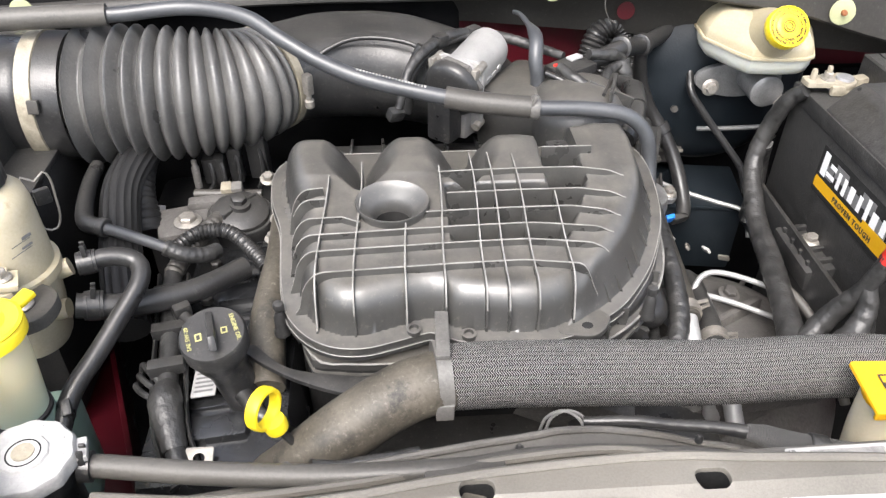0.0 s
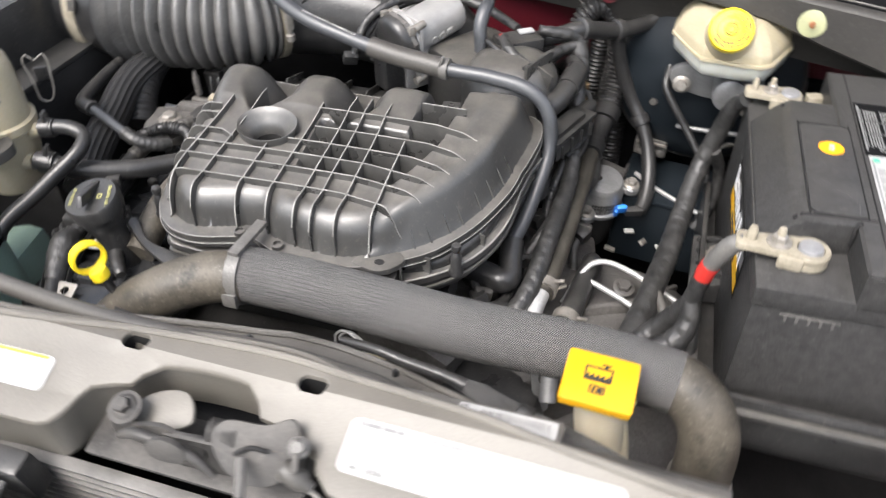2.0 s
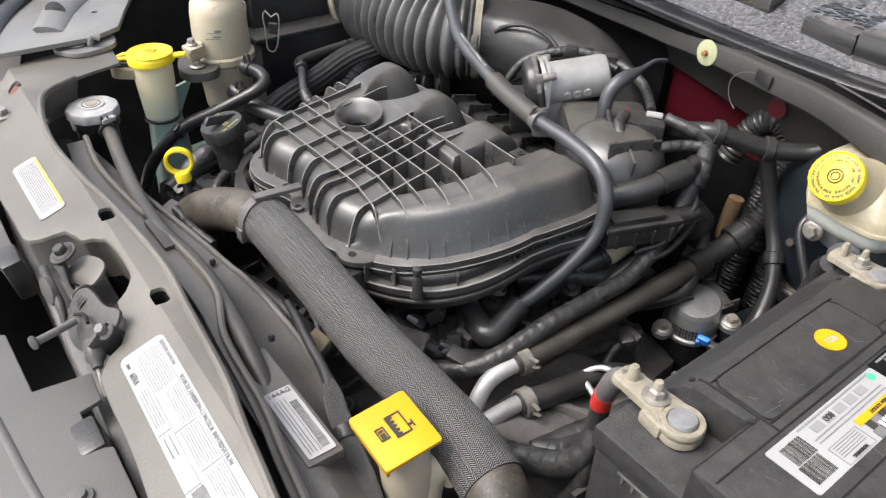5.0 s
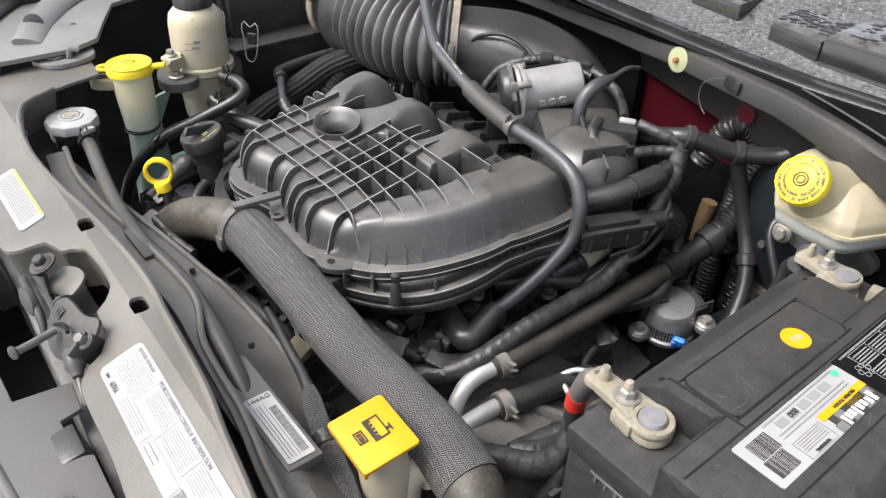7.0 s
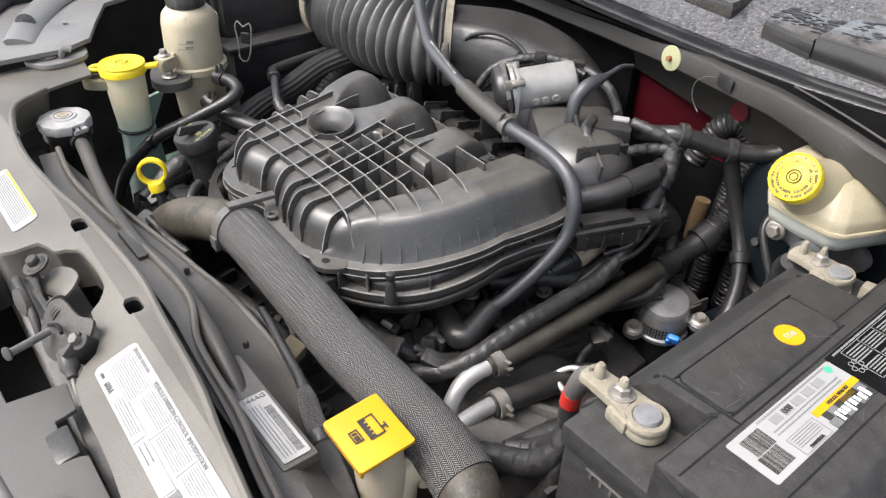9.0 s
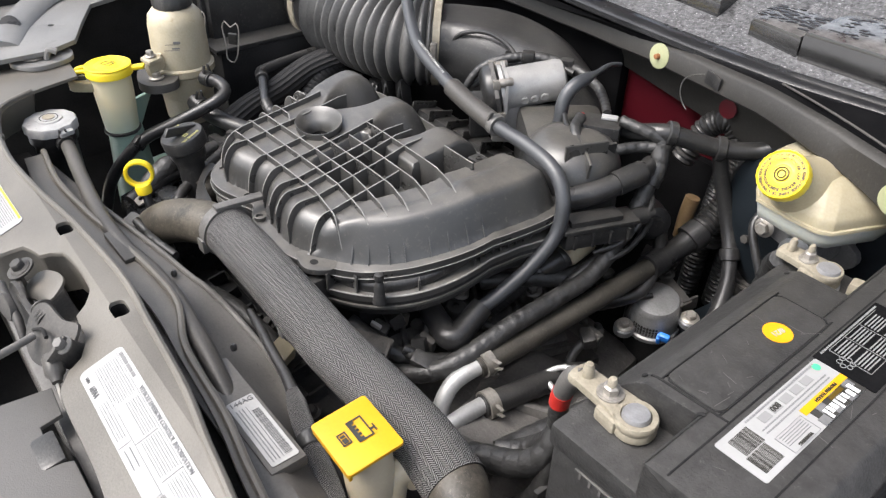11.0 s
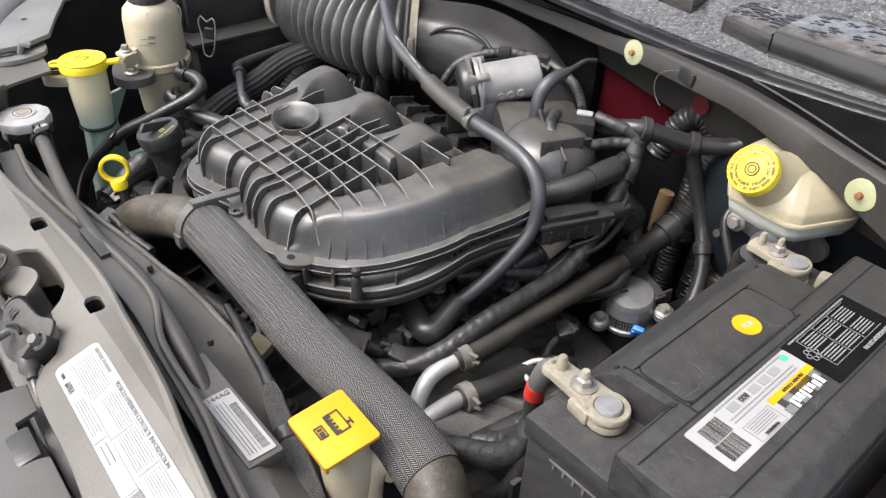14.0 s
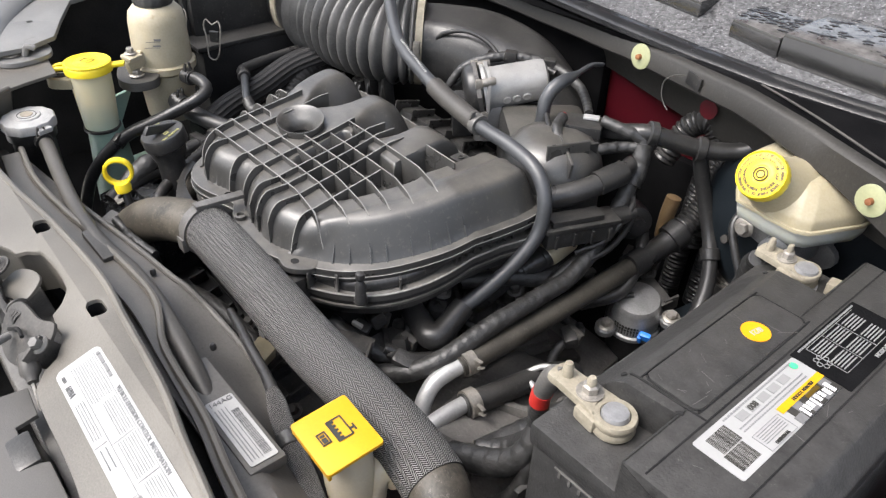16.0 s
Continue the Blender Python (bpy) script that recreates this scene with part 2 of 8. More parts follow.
M_WATER = shade("water_drop", (0.02, 0.02, 0.02), (0.03, 0.03, 0.03), 0.04, bump=0, rough_var=0.01)
M_PALECLIP = shade("pale_green_clip", (0.27, 0.28, 0.16), (0.36, 0.37, 0.22), 0.5, bump=0.03, subsurface=0.1)
M_RUST = shade("rusty_pin", (0.17, 0.055, 0.02), (0.26, 0.11, 0.04), 0.7)
M_TAN = shade("tan_foil", (0.22, 0.14, 0.07), (0.32, 0.22, 0.12), 0.4, 0.2)
M_CONCRETE = shade("pale_concrete", (0.55, 0.55, 0.54), (0.7, 0.7, 0.69), 0.85, scale=3, fine=80, bump=0.4)
M_STRAW = shade("dry_grass_blades", (0.34, 0.25, 0.09), (0.5, 0.4, 0.18), 0.8, scale=12, fine=60)
M_BRONZE = shade("red_brown_trim", (0.32, 0.16, 0.13), (0.4, 0.21, 0.17), 0.35)
M_CASTING = shade("greasy_grey_casting", (0.058, 0.0545, 0.051), (0.140, 0.132, 0.123), 0.55, scale=20, fine=300, bump=0.4, spot=(0.14, 0.13, 0.12), spots=0.04, specks=0.6)
M_STRAP = shade("light_grey_strap", (0.085, 0.082, 0.077), (0.16, 0.153, 0.143), 0.45, scale=30, specks=0.3)
M_FUSE = shade("fusebox_plastic", (0.006, 0.009, 0.012), (0.012, 0.016, 0.020), 0.5, gloss=0.25)


def mesh_weave():
    """Braided sleeve: two crossing diagonal strands in the sleeve's own coordinates."""
    m = shade("braided_sleeve", (0.03, 0.03, 0.03), (0.05, 0.05, 0.05), 0.5, scale=30)
    nt = m.node_tree
    n, ln = nt.nodes, nt.links
    p = n["Principled BSDF"]
    uv = n.new("ShaderNodeUVMap")
    sep = n.new("ShaderNodeSeparateXYZ")
    ln.new(uv.outputs[0], sep.inputs[0])

    def calc(op, a, b):
        k = n.new("ShaderNodeMath")
        k.operation = op
        for i, v in enumerate((a, b)):
            if isinstance(v, (int, float)):
                k.inputs[i].default_value = v
            else:
                ln.new(v, k.inputs[i])
        return k.outputs[0]

    zig = calc("PINGPONG", calc("MULTIPLY", sep.outputs[0], 44.0), 1.0)
    v = calc("MULTIPLY", sep.outputs[1], 520.0)
    strand = calc("SINE", calc("MULTIPLY", calc("ADD", v, calc("MULTIPLY", zig, 1.6)), 6.2832), 0)
    seam = calc("ABSOLUTE", calc("SUBTRACT", zig, 0.5), 0)
    h = calc("SUBTRACT", strand, calc("MULTIPLY", calc("GREATER_THAN", seam, 0.42), 0.5))
    ramp = n.new("ShaderNodeValToRGB")
    ramp.color_ramp.elements[0].position, ramp.color_ramp.elements[1].position = 0.0, 0.9
    ramp.color_ramp.elements[0].color, ramp.color_ramp.elements[1].color = (0.004, 0.004, 0.004, 1), (0.40, 0.392, 0.376, 1)
    ln.new(h, ramp.inputs[0])
    ln.new(ramp.outputs[0], p.inputs["Base Color"])
    bn = n.new("ShaderNodeBump")
    bn.inputs["Strength"].default_value, bn.inputs["Distance"].default_value = 0.8, 0.001
    ln.new(h, bn.inputs["Height"]), ln.new(bn.outputs[0], p.inputs["Normal"])
    return m


M_WEAVE = mesh_weave()


def fading(name, low, high, z0, z1):
    """Translucent bottle plastic that takes the fluid's colour below its level."""
    m = shade(name, high, None, 0.38, scale=14, bump=0.05, subsurface=0.2)
    nt = m.node_tree
    n, ln = nt.nodes, nt.links
    tc, sep, ramp = n.new("ShaderNodeTexCoord"), n.new("ShaderNodeSeparateXYZ"), n.new("ShaderNodeMapRange")
    wob = n.new("ShaderNodeTexNoise")
    wob.inputs["Scale"].default_value = 40
    ln.new(tc.outputs["Object"], sep.inputs[0]), ln.new(tc.outputs["Object"], wob.inputs["Vector"])
    add = n.new("ShaderNodeMath")
    add.operation = "MULTIPLY_ADD"
    ln.new(wob.outputs["Fac"], add.inputs[0])
    add.inputs[1].default_value = 0.012
    ln.new(sep.outputs["Z"], add.inputs[2])
    ramp.inputs["From Min"].default_value, ramp.inputs["From Max"].default_value = z0, z1
    ln.new(add.outputs[0], ramp.inputs["Value"])
    mix = n.new("ShaderNodeMix")
    mix.data_type = "RGBA"
    ln.new(ramp.outputs[0], mix.inputs["Factor"])
    mix.inputs["A"].default_value, mix.inputs["B"].default_value = (*low, 1), (*high, 1)
    ln.new(mix.outputs["Result"], n["Principled BSDF"].inputs["Base Color"])
    return m


M_COOLANT = fading("neck_with_green_coolant", (0.42, 0.55, 0.45), (0.78, 0.70, 0.46), 0.876, 0.925)


# ---- builders ----
def base(name, label, category, at=(0, 0, 0), group="", kind=""):
    """An empty at the thing's foot that carries its parts."""
    ob = new(name)
    ob.empty_display_size = 0.02
    ob.location = at
    return tagged(ob, label, category, group, kind)


def finish(bm, smooth=40):
    bmesh.ops.remove_doubles(bm, verts=bm.verts, dist=1e-6)
    bmesh.ops.recalc_face_normals(bm, faces=bm.faces)
    lim = radians(smooth)
    for f in bm.faces:
        f.smooth = True
    for e in bm.edges:
        e.smooth = len(e.link_faces) == 2 and e.calc_face_angle(0) < lim


def part(name, bm, material, parent, label="", smooth=40):
    finish(bm, smooth)
    me = bpy.data.meshes.new(name)
    bm.to_mesh(me)
    bm.free()
    me.materials.append(material)
    ob = new(name, me)
    if parent is not None:
        ob.parent = parent
        off = parent.location if parent.parent is None else Vector()
        ob.matrix_parent_inverse = Matrix.Translation(-off)
    return tagged(ob, label)


def solid(name, bm, material, label, category, group="", kind="", smooth=40):
    return tagged(part(name, bm, material, None, label, smooth), label, category, group, kind)


def spline(pts, step=0.006, closed=False):
    """Points along a smooth curve through pts, and for each the place in the list as a number."""
    p = [Vector(q) for q in pts]
    n = len(p)
    out, par = [], []
    for i in range(n if closed else n - 1):
        a, b, c, d = (p[(i + k) % n] if closed else p[min(max(i + k, 0), n - 1)] for k in (-1, 0, 1, 2))
        if not closed and i == 0:
            a = b * 2 - c
        if not closed and i == n - 2:
            d = c * 2 - b
        k = max(2, int((c - b).length / step))
        for j in range(k):
            t = j / k
            out.append(0.5 * (2 * b + (c - a) * t + (2 * a - 5 * b + 4 * c - d) * t * t + (3 * b - a - 3 * c + d) * t ** 3))
            par.append(i + t)
    if not closed:
        out.append(p[-1]), par.append(n - 1)
    return out, par


def tube(pts, r, seg=16, step=0.006, wave=None, bm=None, closed=False, flat=1.0, uv=False):
    """A round hose through pts. r: one radius, or one a point. wave(s, a): change of radius s metres along it, at the angle a."""
    bm = bm or bmesh.new()
    path, par = spline(pts, step, closed)
    rs = r if isinstance(r, (list, tuple)) else [r] * (len(pts) + (1 if closed else 0))
    n = len(path)
    tang = [(path[(i + 1) % n] - path[i - 1]).normalized() if closed else (path[min(i + 1, n - 1)] - path[max(i - 1, 0)]).normalized() for i in range(n)]
    side = tang[0].cross(Vector((0.13, 0.21, 1))).normalized()
    rings, s, ss = [], 0.0, []
    for i in range(n):
        side = (side - tang[i] * side.dot(tang[i])).normalized()
        up = tang[i].cross(side)
        if i:
            s += (path[i] - path[i - 1]).length
        k = min(int(par[i]), len(rs) - 2) if len(rs) > 1 else 0
        rad = rs[k] + (rs[k + 1] - rs[k]) * (par[i] - k) if len(rs) > 1 else rs[0]
        rings.append([bm.verts.new(path[i] + (side * math.cos(a) + up * math.sin(a) * flat) * (rad + (wave(s, a) if wave else 0))) for a in (2 * math.pi * j / seg for j in range(seg))])
        ss.append(s)
    lay = bm.loops.layers.uv.verify() if uv else None
    for i in range(n if closed else n - 1):
        a, b = rings[i], rings[(i + 1) % n]
        for j in range(seg):
            f = bm.faces.new((a[j], a[(j + 1) % seg], b[(j + 1) % seg], b[j]))
            if uv:
                for lp, (uu, vv) in zip(f.loops, ((j, i), (j + 1, i), (j + 1, i + 1), (j, i + 1))):
                    lp[lay].uv = (uu / seg, ss[min(vv, n - 1)])
    if not closed:
        bm.faces.new(rings[0]), bm.faces.new(rings[-1])
    return bm


def corrugated(pitch, depth):
    return lambda s, a: depth * abs(math.sin(math.pi * s / pitch))


def wrapped(pitch, depth):
    """Tape wound in a spiral: each turn overlaps the last, with slack folds."""
    def wave(s, a):
        u = (s / pitch + a / (2 * math.pi)) % 1.0
        fold = math.sin(s * 310 + 2 * a) * math.sin(s * 173 - 3 * a + 1.0)
        return depth * (0.5 * u ** 0.6 + 0.10 * fold - 0.3)
    return wave


def lathe(profile, at=(0, 0, 0), axis=(0, 0, 1), seg=32, bm=None, lobes=0, lobe=0.0):
    """A turned form: rows of (radius, height) along axis from at."""
    bm = bm or bmesh.new()
    m = Matrix.Translation(at) @ Vector((0, 0, 1)).rotation_difference(Vector(axis).normalized()).to_matrix().to_4x4()
    rings = []
    for r, h in profile:
        rings.append([bm.verts.new(m @ Vector((max(r, 1e-5) * (1 + (lobe * math.cos(lobes * a) if lobes else 0)) * math.cos(a),
                                               max(r, 1e-5) * (1 + (lobe * math.cos(lobes * a) if lobes else 0)) * math.sin(a), h)))
                      for a in (2 * math.pi * j / seg for j in range(seg))])
    for a, b in zip(rings, rings[1:]):
        for j in range(seg):
            bm.faces.new((a[j], a[(j + 1) % seg], b[(j + 1) % seg], b[j]))
    bm.faces.new(rings[0]), bm.faces.new(rings[-1])
    return bm


def box(size, at=(0, 0, 0), turn=(0, 0, 0), bevel=0.002, bm=None, taper=1.0):
    """A box with rounded edges; taper narrows its top."""
    bm = bm or bmesh.new()
    tmp = bmesh.new()
    bmesh.ops.create_cube(tmp, size=1)
    for v in tmp.verts:
        k = taper if v.co.z > 0 else 1
        v.co = Vector((v.co.x * size[0] * k, v.co.y * size[1] * k, v.co.z * size[2]))
    if bevel:
        bmesh.ops.bevel(tmp, geom=tmp.edges[:], offset=min(bevel, min(size) * 0.45), segments=2, affect="EDGES", profile=0.6)
    bmesh.ops.transform(tmp, matrix=pose(*at, *turn), verts=tmp.verts)
    return merge(bm, tmp)


def merge(bm, other):
    me = bpy.data.meshes.new("tmp")
    other.to_mesh(me)
    other.free()
    bm.from_mesh(me)
    bpy.data.meshes.remove(me)
    return bm


def sheet(outline, z, thick, holes=(), m=None, bevel=0.0015, bm=None):
    """A flat plate in plan with true holes; m places it."""
    bm = bm or bmesh.new()
    tmp = bmesh.new()
    for loop in (outline, *holes):
        vs = [tmp.verts.new((x, y, 0)) for x, y in loop]
        for a, b in zip(vs, vs[1:] + vs[:1]):
            tmp.edges.new((a, b))
    bmesh.ops.triangle_fill(tmp, use_beauty=True, edges=tmp.edges[:])
    bmesh.ops.recalc_face_normals(tmp, faces=tmp.faces)
    top = tmp.faces[:]
    if top and top[0].normal.z < 0:
        bmesh.ops.reverse_faces(tmp, faces=top)
    got = bmesh.ops.extrude_face_region(tmp, geom=top)
    for v in (g for g in got["geom"] if isinstance(g, bmesh.types.BMVert)):
        v.co.z -= thick
    bmesh.ops.recalc_face_normals(tmp, faces=tmp.faces)
    if bevel:
        rim = [e for e in tmp.edges if len(e.link_faces) == 2 and e.calc_face_angle(0) > 1.2 and all(abs(v.co.z) < 1e-6 for v in e.verts)]
        bmesh.ops.bevel(tmp, geom=rim, offset=bevel, segments=2, affect="EDGES", profile=0.6)
    bmesh.ops.transform(tmp, matrix=(m or Matrix()) @ Matrix.Translation((0, 0, z)), verts=tmp.verts)
    return merge(bm, tmp)


def rounded(w, h, r, cx=0.0, cy=0.0, k=5):
    out = []
    for sx, sy, a0 in ((1, 1, 0), (-1, 1, 90), (-1, -1, 180), (1, -1, 270)):
        for i in range(k + 1):
            a = radians(a0 + 90 * i / k)
            out.append((cx + sx * (w / 2 - r) + r * math.cos(a), cy + sy * (h / 2 - r) + r * math.sin(a)))
    return out


def oval(cx, cy, rx, ry, k=20):
    return [(cx + rx * math.cos(2 * math.pi * i / k), cy + ry * math.sin(2 * math.pi * i / k)) for i in range(k)]


def smooth2(pts, step=0.008, closed=True):
    return [(v.x, v.y) for v in spline([(x, y, 0) for x, y in pts], step, closed)[0]]


def words(text, size, m, material, parent, name="lettering", depth=0.0003, spread=1.0, bold=0.02):
    """Printed or raised words, turned into a mesh."""
    cu = bpy.data.curves.new(name, "FONT")
    cu.body, cu.size, cu.align_x, cu.align_y, cu.extrude, cu.space_character = text, size, "CENTER", "CENTER", depth, spread
    cu.resolution_u, cu.offset = 2, size * bold
    tmp = bpy.data.objects.new(name, cu)
    scene.collection.objects.link(tmp)
    me = bpy.data.meshes.new_from_object(tmp.evaluated_get(bpy.context.evaluated_depsgraph_get()))
    bpy.data.objects.remove(tmp), bpy.data.curves.remove(cu)
    bm = bmesh.new()
    bm.from_mesh(me)
    bpy.data.meshes.remove(me)
    bmesh.ops.transform(bm, matrix=m, verts=bm.verts)
    return part(name, bm, material, parent)


def bars(rects, m, material, parent, name="print", lift=0.0004):
    """Flat printed bars (x, y, w, h) as thin plates on the plane of m."""
    bm = bmesh.new()
    for x, y, w, h in rects:
        vs = [bm.verts.new(m @ Vector((x + sx * w / 2, y + sy * h / 2, lift + dz))) for dz in (0, 0.0003) for sx, sy in ((-1, -1), (1, -1), (1, 1), (-1, 1))]
        for q in ((3, 2, 1, 0), (4, 5, 6, 7), (0, 1, 5, 4), (1, 2, 6, 5), (2, 3, 7, 6), (3, 0, 4, 7)):
            bm.faces.new([vs[i] for i in q])
    return tagged(part(name, bm, material, parent), kind="stuff")


def frame_at(origin, xdir, ydir):
    x = Vector(xdir).normalized()
    z = x.cross(Vector(ydir)).normalized()
    m = Matrix((x, z.cross(x), z)).transposed().to_4x4()
    m.translation = origin
    return m


def bolt(at, axis=(0, 0, 1), r=0.006, label="zinc hexagon flange bolt", parent=None, material=None, name="bolt"):
    bm = lathe([(r * 1.5, 0), (r * 1.55, 0.0015), (r * 1.2, 0.003), (r * 1.0, 0.003)], at, axis, 20)
    lathe([(r, 0.002), (r, 0.007), (r * 0.85, 0.0085), (0, 0.0085)], at, axis, 6, bm)
    if parent is not None:
        return part(name, bm, material or M_STEEL, parent, label, 25)
    return solid(name, bm, material or M_STEEL, label, "bolt", "engine bay bolts", smooth=25)


def spring_clamp(at, axis, r, width=0.012, parent=None, ear=(0, 0, 1), dark=False):
    """A spring band round a hose, with two ears."""
    bm = lathe([(r + 0.0005, -width / 2), (r + 0.0022, -width / 2), (r + 0.0022, width / 2), (r + 0.0005, width / 2)], at, axis, 28)
    ax, e = Vector(axis).normalized(), Vector(ear)
    e = (e - ax * e.dot(ax)).normalized()
    q = frame_at(Vector(at) + e * (r + 0.006), ax, e.cross(ax))
    for k in (-1, 1):
        box((0.004, 0.0022, 0.011), (0, 0.004 * k, 0), (12 * k, 0, 0), 0.0006, tmp := bmesh.new())
        bmesh.ops.transform(tmp, matrix=q, verts=tmp.verts)
        merge(bm, tmp)
    if parent is not None:
        return part("clamp", bm, M_BLACK if dark else M_STEEL, parent, "black spring hose clamp" if dark else "spring steel hose clamp")
    return solid("hose_clamp", bm, M_BLACK, "black spring hose clamp", "clamp", "hose clamps")


# ---- ground and the car's shell ----
def plane_grid(x0, x1, y0, y1, nx, ny, height):
    bm = bmesh.new()
    vs = [[bm.verts.new((x0 + (x1 - x0) * i / nx, y0 + (y1 - y0) * j / ny, 0)) for i in range(nx + 1)] for j in range(ny + 1)]
    for row in vs:
        for v in row:
            v.co.z = height(v.co.x, v.co.y)
    for j in range(ny):
        for i in range(nx):
            bm.faces.new((vs[j][i], vs[j][i + 1], vs[j + 1][i + 1], vs[j + 1][i]))
    return bm


solid("ground", plane_grid(-400, 400, -400, 400, 40, 40, lambda x, y: 0.0), M_CONCRETE,
      "pale concrete ground under and round the car", "ground", kind="structure")

rng = random.Random(4)
bm = bmesh.new()
for _ in range(6000):
    x, y, a, h = rng.uniform(-9, -2.6), rng.uniform(-2, 7), rng.uniform(0, 6.28), rng.uniform(0.05, 0.16)
    w, lean = 0.012, Vector((rng.uniform(-0.06, 0.06), rng.uniform(-0.06, 0.06), h))
    d = Vector((math.cos(a), math.sin(a), 0)) * w
    p = Vector((x, y, 0))
    bm.faces.new([bm.verts.new(q) for q in (p - d, p + d, p + lean * 0.6 + d * 0.6, p + lean)])
solid("dry_grass", bm, M_STRAW, "straw-coloured dry grass beside the car", "grass", kind="stuff")
solid("grass_bed", sheet([(-12, -3), (-2.5, -3), (-2.5, 9), (-12, 9)], 0.02, 0.015), M_STRAW, "straw-coloured ground under the dry grass", "ground", kind="structure")

# inner panels that close the engine bay
bm = box((1.5, 0.03, 0.62), (0, 0.735, 0.72), bevel=0.004)
solid("wall_firewall", bm, M_BODYRED, "dark red painted firewall behind the engine", "panel", kind="structure")
# This fender lies in shade; the dark is put into its colour.
bm = box((0.05, 0.86, 0.28), (-0.70, 0.32, 0.57), bevel=0.006)
solid("wall_inner_fender_1", bm, M_DARK, "inner fender panel, shade put into its dark colour", "panel", kind="structure")
# Added dark sheet that stands for shade over the upper fender.
bm = box((0.03, 0.72, 0.30), (-0.675, 0.36, 0.85), bevel=0.006)
solid("wall_fender_shade", bm, M_DARK, "added dark sheet standing for shade on the inner fender", "panel", kind="structure")
rail = base("frame_rail", "dark red painted frame rail", "car panel", (-0.475, 0.36, 0.51))
part("box_section", box((0.07, 0.42, 0.12), (-0.475, 0.36, 0.57), (0, 0, 21), 0.02), M_BODYRED, rail)
part("weld_flange", box((0.006, 0.42, 0.026), (-0.443, 0.372, 0.632), (0, 0, 21), 0.001), M_BODYRED, rail)
for k in range(4):
    part("drain_plug", lathe([(0.010, 0), (0.010, 0.002), (0.006, 0.0035), (0, 0.0035)], (-0.408 - 0.032 * k, 0.29 + 0.085 * k, 0.58), (0.93, 0.36, 0), 20), M_DARK, rail)
bm = box((0.05, 0.86, 0.5), (0.70, 0.32, 0.68), bevel=0.006)
solid("wall_inner_fender_2", bm, M_BODYRED, "dark red inner fender panel", "panel", kind="structure")
bm = box((1.45, 0.95, 0.02), (0, 0.3, 0.44), bevel=0.004)
solid("undertray", bm, M_DARK, "black undertray below the engine", "undertray", kind="structure")
bm = box((0.84, 0.035, 0.40), (0, 0.02, 0.66), bevel=0.004)
radiator = base("radiator", "black radiator with silver pressure cap", "radiator", (0, 0.02, 0.46))
part("core", bm, M_DARK, radiator)

# sound-deadening panel low on the firewall; its black also holds the void's shade
bm = box((0.70, 0.02, 0.60), (-0.37, 0.712, 0.77), bevel=0.008)
box((0.70, 0.016, 0.45), (0.30, 0.711, 0.650), (0, 0, 0), 0.008, bm)
solid("wall_insulation", bm, M_INSUL, "black sound insulation on the firewall", "insulation", kind="structure")

# the raised hood, out of view, which shades the bay from above
hood = base("hood", "raised hood with dark insulation underneath", "car hood", (0, 0.94, 1.20), kind="structure")
hm = pose(0, 0.94, 1.20, 180 - 70, 0, 0)
part("skin", sheet([(-0.72, 0.0), (0.72, 0.0), (0.66, 0.9), (0.45, 1.0), (-0.45, 1.0), (-0.66, 0.9)], 0.0, 0.012, m=hm, bevel=0.003), M_BODYRED, hood)
part("liner", sheet([(-0.62, 0.06), (0.62, 0.06), (0.56, 0.86), (-0.56, 0.86)], 0.012, 0.008, m=hm, bevel=0.003), M_DARK, hood)

# ---- upper radiator support ----
SUP_BACK = [(0.56, 0.06), (0.47, 0.02), (0.36, -0.008), (0.253, 0.0), (0.185, 0.010), (0.098, 0.016), (0.031, 0.020), (-0.075, 0.013), (-0.149, 0.003),
            (-0.235, -0.003), (-0.31, 0.004), (-0.36, 0.02), (-0.385, 0.06), (-0.40, 0.115)]
SUP_FRONT = [(-0.45, 0.12), (-0.47, 0.04), (-0.43, -0.03), (-0.338, -0.06), (-0.243, -0.072), (-0.146, -0.070), (-0.105, -0.066), (-0.088, -0.036), (-0.06, -0.028), (-0.042, -0.012),
             (0.026, -0.010), (0.042, -0.028), (0.068, -0.030), (0.088, -0.040), (0.105, -0.062), (0.192, -0.066), (0.3, -0.072), (0.42, -0.05), (0.52, -0.01), (0.58, 0.05)]
support = base("radiator_support", "dusty grey-brown painted steel radiator support panel", "car panel", (0, 0, 0.9), kind="structure")
outline = [(v.x, v.y) for v in spline([(x, y, 0) for x, y in SUP_BACK], 0.012)[0]] + [(v.x, v.y) for v in spline([(x, y, 0) for x, y in SUP_FRONT], 0.010)[0]]


def fall(y):
    """How far the pressing lies below its crest, towards the grille."""
    return float(np.interp(-y, (0.004, 0.0135, 0.0465, 0.12), (0.0, 0.008, 0.020, 0.040)))


def droop(bm):
    for y in (-0.004, -0.0135, -0.0465):
        bmesh.ops.bisect_plane(bm, geom=bm.verts[:] + bm.edges[:] + bm.faces[:], plane_co=(0, y, 0), plane_no=(0, 1, 0))
    for v in bm.verts:
        v.co.z -= fall(v.co.y)
    return bm


part("panel", droop(sheet(outline, 0.950, 0.004, [rounded(0.0205, 0.0125, 0.005, -0.07, 0.0), rounded(0.0205, 0.0125, 0.005, 0.07, 0.0), oval(-0.404, -0.008, 0.011, 0.008), oval(-0.29, 0.0, 0.003, 0.003, 10)])), M_SUPPORT, support)


